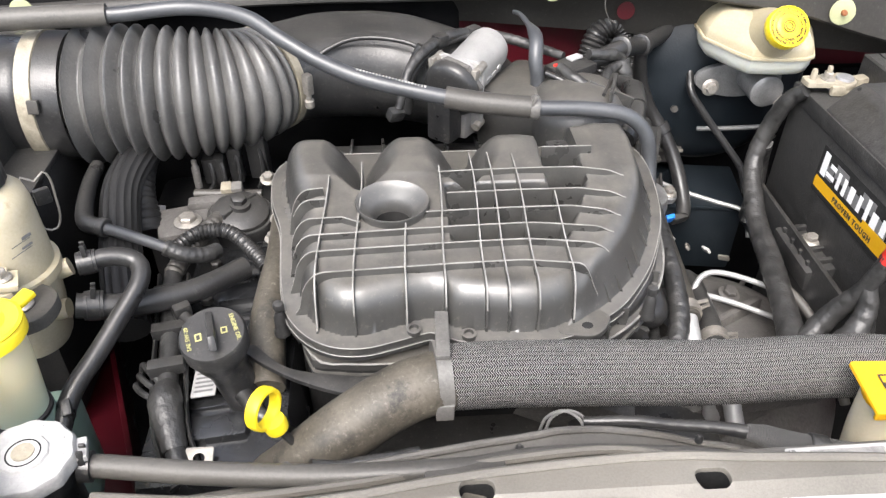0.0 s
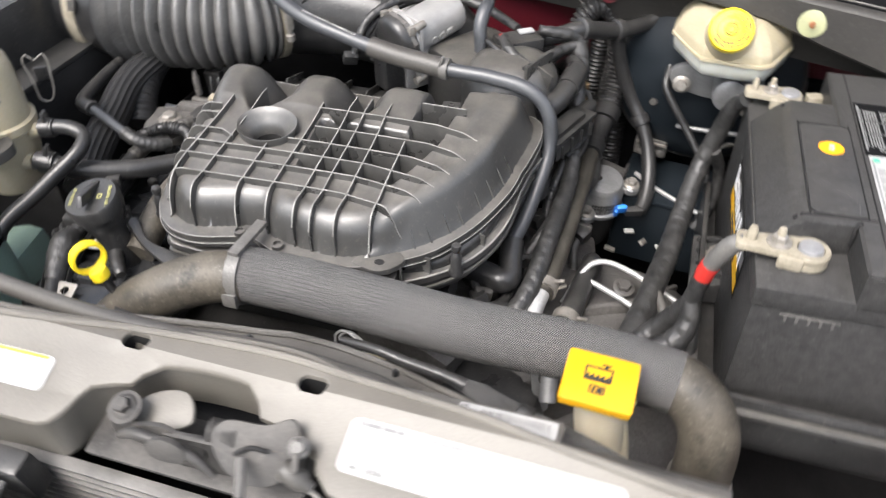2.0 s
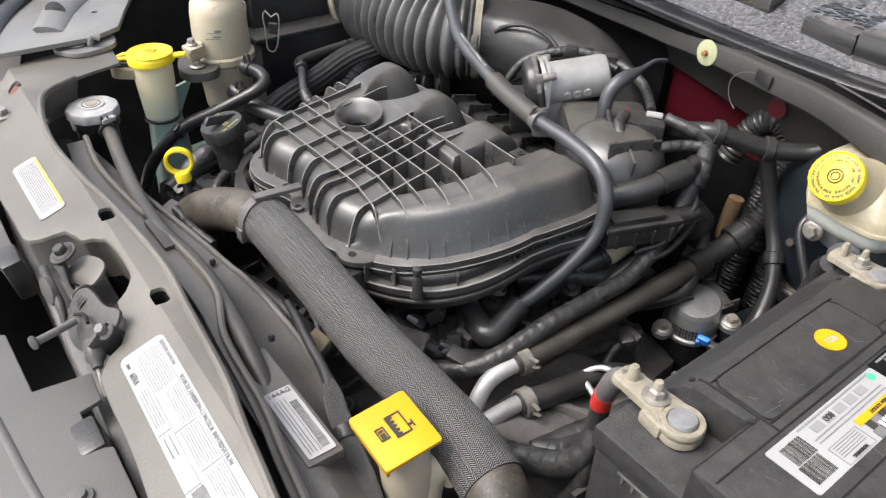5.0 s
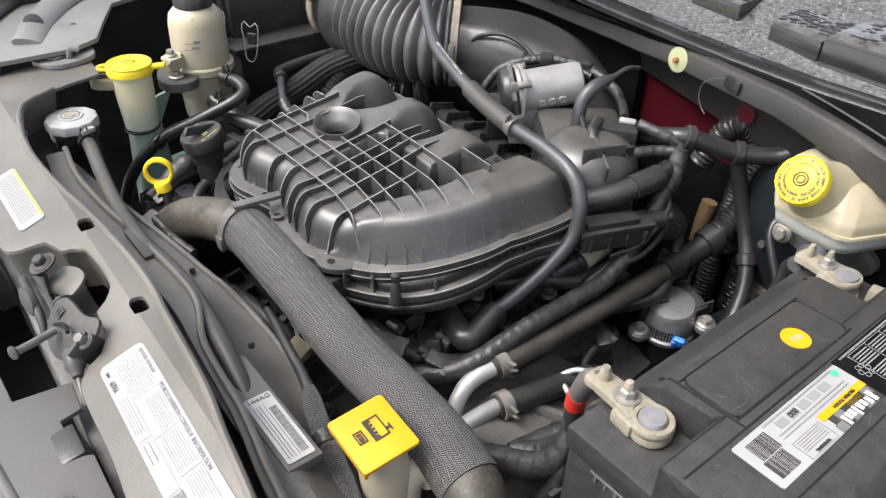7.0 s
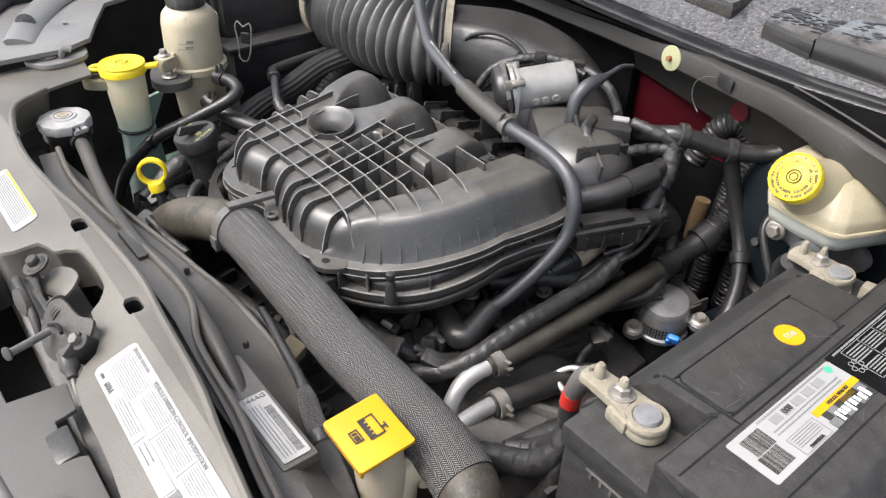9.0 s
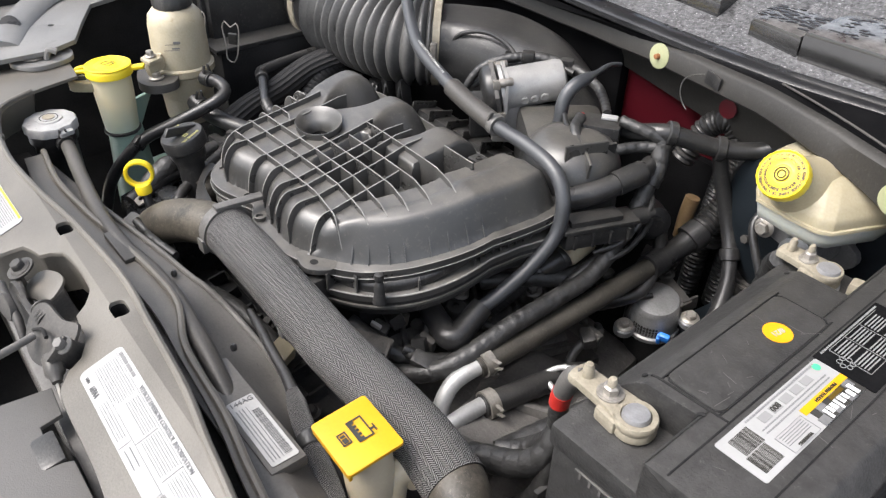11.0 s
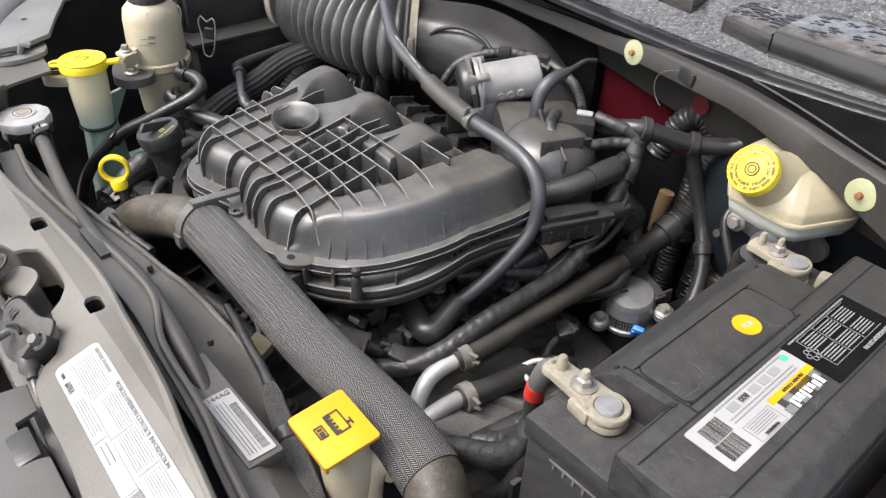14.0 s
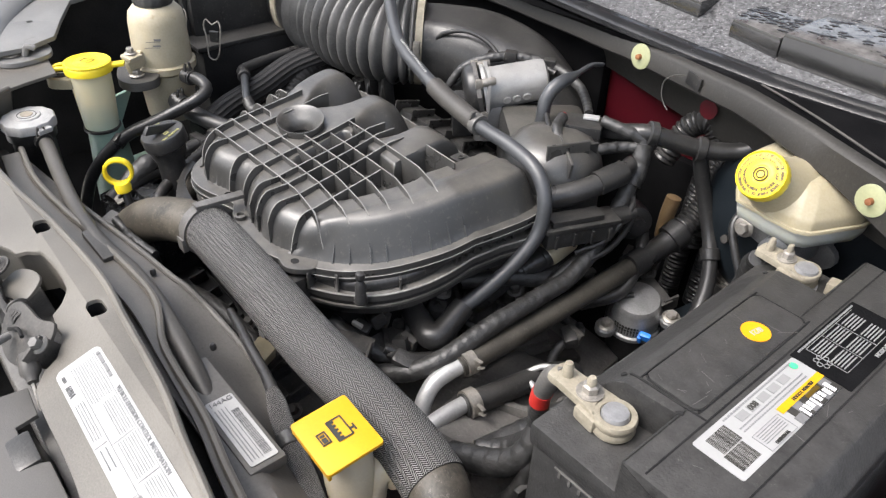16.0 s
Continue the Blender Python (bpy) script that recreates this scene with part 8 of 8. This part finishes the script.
for k, pts in enumerate(([(0.2890, 0.612, 0.8350), (0.300, 0.605, 0.8385), (0.335, 0.602, 0.8400), (0.37, 0.60, 0.842)], [(0.2490, 0.6056, 0.757), (0.2806, 0.5762, 0.757), (0.315, 0.551, 0.757), (0.3385, 0.534, 0.757), (0.3440, 0.520, 0.750), (0.345, 0.510, 0.730)],
                         [(0.205, 0.345, 0.765), (0.225, 0.372, 0.785), (0.26, 0.372, 0.785), (0.33, 0.345, 0.77)], [(0.20, 0.325, 0.76), (0.215, 0.35, 0.775), (0.25, 0.345, 0.77), (0.30, 0.325, 0.76)])):
    ob = base("brake_line" if k < 2 else "cooler_line", "thin bare metal fluid line", "pipe", pts[0], "bare metal lines")
    part("tube", tube(pts, 0.0032, 12, 0.006), M_TUBE if k else M_PUMP, ob)
abs_ = base("relay_box", "dark blue-black control module beneath the hoses", "module", (0.29, 0.58, 0.66))
part("case", box((0.12, 0.10, 0.10), (0.295, 0.60, 0.70), (0, 0, -8), 0.006), M_FUSE, abs_)
part("cover", box((0.125, 0.105, 0.006), (0.295, 0.60, 0.752), (0, 0, -8), 0.002), M_FUSE, abs_)
part("bracket", box((0.042, 0.020, 0.026), (0.262, 0.640, 0.785), (0, 0, -8), 0.003), M_CASTING, abs_, "grimy cast bracket")
part("bracket_edge", box((0.040, 0.004, 0.004), (0.262, 0.627, 0.794), (0, 0, -8), 0.001), M_STEEL, abs_)
for x in (0.250, 0.274):
    part("bracket_bolt", lathe([(0.005, 0), (0.005, 0.004), (0.003, 0.005), (0, 0.005)], (x, 0.629, 0.780), (0, -1, 0.2), 6), M_CASTING, abs_, smooth=20)
for k in range(5):
    part("debris", box((0.014, 0.007, 0.004), (0.235 + 0.02 * k, 0.50 + 0.013 * ((k * 7) % 4), 0.705 + 0.004 * (k % 2)), (20 * k, 15, 35 * k), 0.001), M_PAPERGREY if k % 2 else M_STEEL, abs_)

# ---- plumbing by the radiator cap and valve cover details ----
rail = base("harness_rail", "black plastic wiring rail over the valve cover", "wiring rail", (-0.325, 0.27, 0.83))
RAIL = [(-0.332, 0.335, 0.845), (-0.326, 0.302, 0.846), (-0.316, 0.245, 0.846), (-0.309, 0.198, 0.842), (-0.300, 0.154, 0.836), (-0.283, 0.112, 0.825)]
part("bar", tube(RAIL, 0.0085, 14, 0.008), M_TAPE, rail)
for dx in (-0.014, 0.014):
    part("edge", tube([(x + dx, y, z - 0.004) for x, y, z in RAIL], 0.0022, 8, 0.008, flat=3.0), M_BLACK, rail)
part("channel", tube([(x, y, z - 0.012) for x, y, z in RAIL], 0.0125, 12, 0.008, flat=0.5), M_BLACK, rail)
for x, y in ((-0.326, 0.302), (-0.317, 0.250), (-0.310, 0.205)):
    part("clasp", box((0.030, 0.012, 0.012), (x, y, 0.851), (0, 0, 11), 0.002), M_BLACK, rail)
part("tape", tube([(-0.308, 0.190, 0.843), (-0.306, 0.175, 0.844), (-0.302, 0.158, 0.839), (-0.292, 0.132, 0.830)], [0.009, 0.0135, 0.0125, 0.009], 16, 0.004, corrugated(0.013, 0.0012)), M_TAPE, rail)
for k in range(3):
    part("stray_lead", tube([(-0.308, 0.172 + 0.008 * k, 0.842), (-0.326, 0.182 + 0.012 * k, 0.844), (-0.338, 0.200 + 0.012 * k, 0.834), (-0.344, 0.225, 0.81)], 0.0028, 8, 0.005), M_TAPE, rail)
part("conduit", tube([(-0.332, 0.333, 0.846), (-0.322, 0.370, 0.850), (-0.305, 0.405, 0.852), (-0.30, 0.425, 0.848)], 0.008, 16, 0.0016, corrugated(0.006, 0.0016)), M_SHROUD, rail)
loom = base("corrugated_loom", "black corrugated loom across the cylinder head", "conduit", (-0.3, 0.4, 0.85))
part("tube", tube([(-0.334, 0.355, 0.860), (-0.3266, 0.3622, 0.862), (-0.315, 0.3747, 0.864), (-0.2989, 0.3795, 0.865), (-0.2785, 0.3755, 0.864), (-0.2555, 0.3508, 0.860), (-0.2391, 0.3276, 0.856)], 0.0058, 18, 0.0011, corrugated(0.0042, 0.0018)), M_BLACK, loom)
coolp = base("coolant_pipe", "slim grey coolant pipe to the heater", "pipe", (-0.38, 0.4, 0.86))
part("elbow", tube([(-0.430, 0.470, 0.890), (-0.4298, 0.4373, 0.888), (-0.4221, 0.3907, 0.887), (-0.4129, 0.3681, 0.887), (-0.398, 0.361, 0.887)], [0.0075, 0.0078, 0.0085, 0.0090, 0.0085], 18, 0.005), M_RUBBER, coolp, "black rubber elbow")
part("joint", lathe([(0.0085, -0.004), (0.0095, -0.003), (0.0095, 0.003), (0.0085, 0.004)], (-0.395, 0.3600, 0.887), (0.9, -0.4, 0), 20), M_BLACK, coolp)
part("pipe", tube([(-0.398, 0.361, 0.887), (-0.3884, 0.3574, 0.886), (-0.3582, 0.343, 0.885), (-0.3258, 0.3279, 0.882)], [0.0058, 0.0058, 0.0056, 0.0050], 16, 0.006), M_PIPE, coolp, "smooth grey pipe")
part("taped_end", tube([(-0.332, 0.331, 0.8825), (-0.315, 0.330, 0.874), (-0.298, 0.338, 0.866), (-0.290, 0.352, 0.860)], 0.0072, 16, 0.002, corrugated(0.006, 0.0010)), M_TAPE, coolp)
fat = base("radiator_inlet_hose", "fat black ribbed coolant hose", "hose", (-0.37, 0.4, 0.82))
part("hose", tube([(-0.36, 0.268, 0.835), (-0.375, 0.32, 0.852), (-0.390, 0.38, 0.862), (-0.398, 0.44, 0.880), (-0.385, 0.50, 0.895)], 0.0205, 72, 0.006, lambda s, a: -0.0012 * abs(math.sin(9 * a))), M_DULLHOSE, fat)
part("ribbed_hose", tube([(-0.378, 0.415, 0.835), (-0.392, 0.455, 0.868), (-0.388, 0.50, 0.892), (-0.36, 0.53, 0.90)], 0.019, 22, 0.002, corrugated(0.0075, 0.002)), M_DULLHOSE, fat)
tagp = base("white_tag", "dirty white plastic tag on a hose", "tag", (-0.384, 0.48, 0.80))
part("card", box((0.014, 0.002, 0.022), (-0.384, 0.482, 0.815), (-30, 20, 20), 0.0005), M_PAPERGREY, tagp)
vt = base("vacuum_tee", "ribbed black quick connector on a thin hose", "connector", (-0.27, 0.22, 0.86))
part("barrel", tube([(-0.222, 0.150, 0.842), (-0.238, 0.168, 0.846), (-0.268, 0.215, 0.850), (-0.285, 0.240, 0.852), (-0.305, 0.262, 0.855)], [0.005, 0.0065, 0.007, 0.006, 0.005], 14, 0.003, corrugated(0.009, 0.0012)), M_BLACK, vt)
part("head", box((0.016, 0.012, 0.014), (-0.308, 0.268, 0.858), (0, 0, 30), 0.003), M_BLACK, vt)
fan = base("fan_connector", "grey and red wire connector by the fan shroud", "connector", (-0.19, 0.085, 0.86))
part("shell", box((0.026, 0.018, 0.018), (-0.196, 0.092, 0.846), (10, 10, 25), 0.003), M_STRAP, fan)
part("red_lock", box((0.006, 0.014, 0.014), (-0.181, 0.099, 0.846), (10, 10, 25), 0.002), M_RED, fan, "red lock tab")
part("lead", tube([(-0.18, 0.088, 0.862), (-0.16, 0.092, 0.855), (-0.14, 0.09, 0.86), (-0.10, 0.1, 0.855)], 0.005, 12, 0.004, tw), M_TAPE, fan)
cvl = base("engine_label", "white printed label on the valve cover", "label", (-0.29, 0.19, 0.83))
part("backing", box((0.021, 0.036, 0.002), (-0.2795, 0.2018, 0.8352), (0, -6, 2), 0.0005), M_PAPER, cvl)
bars([(0, 0.012 - 0.005 * k, 0.016, 0.002) for k in range(6)], pose(-0.2795, 0.2018, 0.8362, 0, -6, 2), M_GREYINK, cvl)
tabp = base("metal_tab", "small drilled steel tab by the hose", "bracket", (-0.27, 0.125, 0.82))
part("plate", sheet(rounded(0.022, 0.018, 0.002), 0, 0.002, [oval(0, 0, 0.0045, 0.0045, 14)], pose(-0.272, 0.123, 0.832, 20, 0, 0), 0.0004), M_STEEL, tabp)

# ---- cowl ----
CW = [(-0.75, 0.60), (-0.55, 0.64), (-0.35, 0.668), (-0.184, 0.675), (-0.034, 0.664), (0.053, 0.645), (0.151, 0.620), (0.234, 0.600), (0.308, 0.5815), (0.373, 0.565), (0.46, 0.540), (0.58, 0.500), (0.72, 0.45)]
cowl = base("cowl", "dusty grey cowl panel under the windscreen", "car panel", (0, 0.65, 1.0), kind="structure")
path = spline([(x, y, 0) for x, y in CW], 0.02)[0]


def ribbon(sec):
    """A profile (setback, height) swept along the cowl's front edge."""
    bm = bmesh.new()
    rows = [[bm.verts.new((p.x, p.y + d, z)) for d, z in sec] for p in path]
    for a, b in zip(rows, rows[1:]):
        for j in range(len(sec)):
            bm.faces.new((a[j], a[(j + 1) % len(sec)], b[(j + 1) % len(sec)], b[j]))
    bm.faces.new(rows[0]), bm.faces.new(rows[-1])
    return bm


FX = (-0.75, -0.3, -0.12, 0.0, 0.06, 0.15, 0.24, 0.31, 0.36, 0.42, 0.50, 0.75)
FLOW = (0.985, 0.985, 0.988, 0.994, 1.002, 1.008, 1.014, 1.009, 1.004, 0.988, 0.972, 0.95)
FHIGH = (1.000, 1.000, 1.012, 1.022, 1.026, 1.034, 1.041, 1.040, 1.037, 1.035, 1.033, 1.03)
SX = (-0.75, -0.40, -0.15, 0.0, 0.14, 0.243, 0.328, 0.362, 0.50, 0.75)
SY = (0.740, 0.680, 0.648, 0.6395, 0.634, 0.6365, 0.649, 0.656, 0.690, 0.750)


def band(rows_of):
    """A strip whose cross-section is given for each place along the cowl."""
    bm = bmesh.new()
    rows = [[bm.verts.new(q) for q in rows_of(p)] for p in path]
    n = len(rows[0])
    for a, b in zip(rows, rows[1:]):
        for j in range(n):
            bm.faces.new((a[j], a[(j + 1) % n], b[(j + 1) % n], b[j]))
    bm.faces.new(rows[0]), bm.faces.new(rows[-1])
    return bm


def flange_rows(p):
    lo, hi = float(np.interp(p.x, FX, FLOW)), float(np.interp(p.x, FX, FHIGH))
    return [(p.x, p.y, lo), (p.x, p.y - 0.003, lo + 0.003), (p.x, p.y - 0.001, hi - 0.004), (p.x, p.y + 0.003, hi), (p.x, p.y + 0.010, hi + 0.001),
            (p.x, p.y + 0.010, hi - 0.001), (p.x, p.y + 0.004, hi - 0.003), (p.x, p.y + 0.002, lo + 0.002)]


def trough_rows(p):
    hi, sy = float(np.interp(p.x, FX, FHIGH)), float(np.interp(p.x, SX, SY))
    return [(p.x, p.y + 0.006, hi - 0.006), (p.x, sy + 0.006, min(1.036, hi + 0.004)), (p.x, sy + 0.006, 1.026), (p.x, p.y + 0.006, hi - 0.012)]


def strip_rows(p, lift=0.0):
    sy = float(np.interp(p.x, SX, SY))
    return [(p.x, sy, 1.032), (p.x, sy, 1.038), (p.x, sy + 0.004, 1.0415), (p.x, sy + 0.022, 1.0435), (p.x, sy + 0.026, 1.041), (p.x, sy + 0.026, 1.032)]


def screen_rows(p):
    sy = float(np.interp(p.x, SX, SY))
    return [(p.x, sy + 0.024, 1.038), (p.x, sy + 0.026, 1.042), (p.x, sy + 0.08, 1.054), (p.x, sy + 0.22, 1.105), (p.x, sy + 0.22, 1.097), (p.x, sy + 0.08, 1.046)]


part("front_flange", band(flange_rows), M_COWL, cowl)
# The gap's shade is put into the colour of this strip.
part("trough", band(trough_rows), M_INSUL, cowl, "hollow behind the flange, shade put into its black")
part("seal", band(strip_rows), M_GLOSSBLACK, cowl, "black rubber seal strip")
part("screen_edge", band(screen_rows), M_FROST, cowl, "frosted speckled screen edge")
part("seal_wire", tube([(0.235, 0.634, 1.0375), (0.28, 0.617, 1.0395), (0.329, 0.598, 1.0405), (0.405, 0.571, 1.0385), (0.50, 0.54, 1.037)], 0.0012, 8, 0.01), M_SHROUD, cowl)
part("back_wall", ribbon([(0.045, 0.950), (0.03, 1.015), (0.036, 1.015), (0.051, 0.950)]), M_COWL, cowl)
hole = (0.178, 0.644, 0.984)
part("red_hole", lathe([(0.011, 0), (0.011, 0.001), (0, 0.001)], hole, (0, -1, 0.05), 24), M_BODYRED, cowl, "round hole that shows red paint")
for x, y, z in ((0.0830, 0.6350, 1.016), (0.3995, 0.5560, 1.0125), (-0.53, 0.632, 1.000)):
    q = base("panel_clip", "pale green plastic clip with rusty pin", "clip", (x, y, z), "cowl clips")
    part("disc", lathe([(0.0145, 0), (0.0145, 0.0012), (0.012, 0.002), (0.004, 0.0026), (0, 0.0026)], (x, y - 0.001, z), (-0.12, -1, 0.12), 32), M_PALECLIP, q)
    part("pin", lathe([(0.0035, 0), (0.003, 0.005), (0, 0.006)], (x, y - 0.003, z), (-0.12, -1, 0.12), 12), M_RUST, q, "rusty pin")
wr = base("loose_wire", "thin frayed wire hanging from the cowl", "wire", (0.135, 0.61, 1.0))
part("wire", tube([(0.160, 0.612, 1.026), (0.150, 0.606, 1.024), (0.140, 0.604, 1.014), (0.141, 0.602, 1.000), (0.147, 0.602, 0.990), (0.154, 0.600, 0.986)], 0.0007, 8, 0.004), M_SHROUD, wr)
part("tag", box((0.022, 0.003, 0.014), (0.172, 0.6105, 1.024), (0, 5, -14), 0.001), M_BLACK, wr)
for k, (pts, z0, z1) in enumerate(([[(0.150, 0.694), (0.2155, 0.684), (0.206, 0.86), (0.120, 0.86)], 1.047, 1.070], [[(0.2190, 0.681), (0.345, 0.688), (0.62, 0.735), (0.60, 0.87), (0.210, 0.87)], 1.047, 1.078],
                                   [[(0.030, 0.712), (0.100, 0.706), (0.095, 0.82), (0.035, 0.82)], 1.053, 1.072])):
    ob = base("cowl_cover", "wet black plastic cowl cover with water drops", "cover", (*pts[0], z0), "cowl covers")
    part("moulding", sheet(pts, z1, z1 - z0 + 0.02, bevel=0.006), M_WET, ob)
    bm = bmesh.new()
    rr = random.Random(20 + k)
    for _ in range(190):
        u, v = rr.uniform(0.06, 0.94), rr.uniform(0.1, 0.9)
        a, b, c, d = (Vector(p) for p in (pts[0], pts[1], pts[-2], pts[-1]))
        p = (a * (1 - u) + b * u) * (1 - v) + (d * (1 - u) + c * u) * v
        s = rr.uniform(0.0012, 0.0060)
        lathe([(s, 0), (s * 0.92, s * 0.10), (s * 0.6, s * 0.17), (0, s * 0.19)], (p.x, p.y, z1 - 0.0002), seg=14, bm=bm, lobes=rr.choice((2, 3, 5)), lobe=0.32)
    tagged(part("water_drop", bm, M_WATER, ob, "beads of water"), kind="stuff")
fb = base("fuse_box", "black ribbed fuse box cover beside the battery", "fuse box", (0.6, 0.35, 0.80))
bm = box((0.10, 0.20, 0.12), (0.615, 0.33, 0.84), bevel=0.008)
part("cover", bm, M_BLACK, fb)
for k in range(5):
    part("slot", box((0.010, 0.03, 0.004), (0.575 + 0.012 * k, 0.25, 0.901), bevel=0.001), M_SHROUD, fb)

# ---- small clutter low in the bay ----
rng = random.Random(31)
for k, (x, y, z) in enumerate(((0.120, 0.265, 0.80), (0.145, 0.345, 0.79), (0.085, 0.255, 0.815), (0.150, 0.41, 0.80), (0.06, 0.20, 0.80), (0.20, 0.437, 0.772), (0.155, 0.50, 0.80), (0.045, 0.30, 0.80), (0.02, 0.275, 0.795), (0.125, 0.335, 0.80))):
    q = base("sensor_plug", "small black wire plug with twisted leads", "connector", (x, y, z), "low wire plugs")
    part("shell", box((0.016, 0.022, 0.016), (x, y, z), (rng.uniform(-20, 20), rng.uniform(-20, 20), rng.uniform(0, 90)), 0.003), M_BLACK, q)
    part("collar", box((0.019, 0.008, 0.018), (x + 0.002, y + 0.006, z), (rng.uniform(-20, 20), 10, rng.uniform(0, 90)), 0.002), M_SHROUD, q)
    d = Vector((rng.uniform(-0.05, 0.05), rng.uniform(0.02, 0.07), rng.uniform(-0.03, 0.01)))
    part("lead", tube([(x, y, z), Vector((x, y, z)) + d * 0.5 + Vector((0.008, 0, 0.006)), Vector((x, y, z)) + d], 0.0042, 10, 0.003, corrugated(0.006, 0.0008)), M_TAPE, q)
for k, pts in enumerate(([(0.06, 0.215, 0.815), (0.10, 0.230, 0.80), (0.118, 0.255, 0.785), (0.125, 0.33, 0.76)], [(0.115, 0.245, 0.80), (0.14, 0.27, 0.79), (0.15, 0.32, 0.785), (0.16, 0.38, 0.78)], [(0.10, 0.36, 0.825), (0.13, 0.40, 0.83), (0.15, 0.44, 0.825), (0.155, 0.50, 0.83)],
                         [(0.18, 0.47, 0.79), (0.20, 0.52, 0.80), (0.18, 0.57, 0.83), (0.15, 0.60, 0.84)], [(-0.10, 0.130, 0.79), (-0.05, 0.136, 0.80), (0.0, 0.142, 0.798), (0.03, 0.150, 0.785)], [(-0.16, 0.10, 0.80), (-0.08, 0.118, 0.812), (0.0, 0.124, 0.795), (0.05, 0.135, 0.75)],
                         [(0.20, 0.437, 0.768), (0.196, 0.424, 0.758), (0.199, 0.412, 0.745), (0.205, 0.40, 0.72)], [(0.14, 0.56, 0.87), (0.175, 0.545, 0.875), (0.186, 0.50, 0.86), (0.178, 0.46, 0.85)], [(0.165, 0.55, 0.905), (0.182, 0.53, 0.90), (0.185, 0.49, 0.875), (0.17, 0.46, 0.862)])):
    q = base("engine_lead", "thin black engine lead low in the bay", "wiring", pts[0], "engine leads")
    part("sheath", tube(pts, (0.0085, 0.006, 0.009, 0.0075, 0.0085, 0.006, 0.005, 0.003, 0.0025)[k], 14, 0.004, corrugated(0.012, 0.0007)), M_RUBBER if k % 2 else M_TAPE, q)
for x, y, z, r in ((0.150, 0.262, 0.79, 0.006), (0.225, 0.335, 0.735, 0.008), (0.26, 0.29, 0.722, 0.007), (0.105, 0.30, 0.80, 0.006), (0.02, 0.175, 0.755, 0.006), (-0.05, 0.172, 0.755, 0.006), (0.14, 0.405, 0.815, 0.006), (0.19, 0.58, 0.79, 0.007)):
    bolt((x, y, z), (0.1, -0.3, 1), r, material=M_DARKSTEEL, label="dull dark hexagon bolt")
for x, y, z, a in ((0.165, 0.60, 0.79, 20), (0.215, 0.565, 0.785, -15), (0.10, 0.215, 0.815, 40), (0.245, 0.235, 0.77, 25)):
    q = base("steel_bracket", "grimy bent steel bracket low in the bay", "bracket", (x, y, z), "low brackets")
    part("plate", box((0.045, 0.02, 0.003), (x, y, z), (12, 8, a), 0.001), M_DARKSTEEL, q)
    part("upright", box((0.003, 0.02, 0.022), (x + 0.02, y + 0.006, z - 0.008), (12, 8, a), 0.001), M_DARKSTEEL, q)
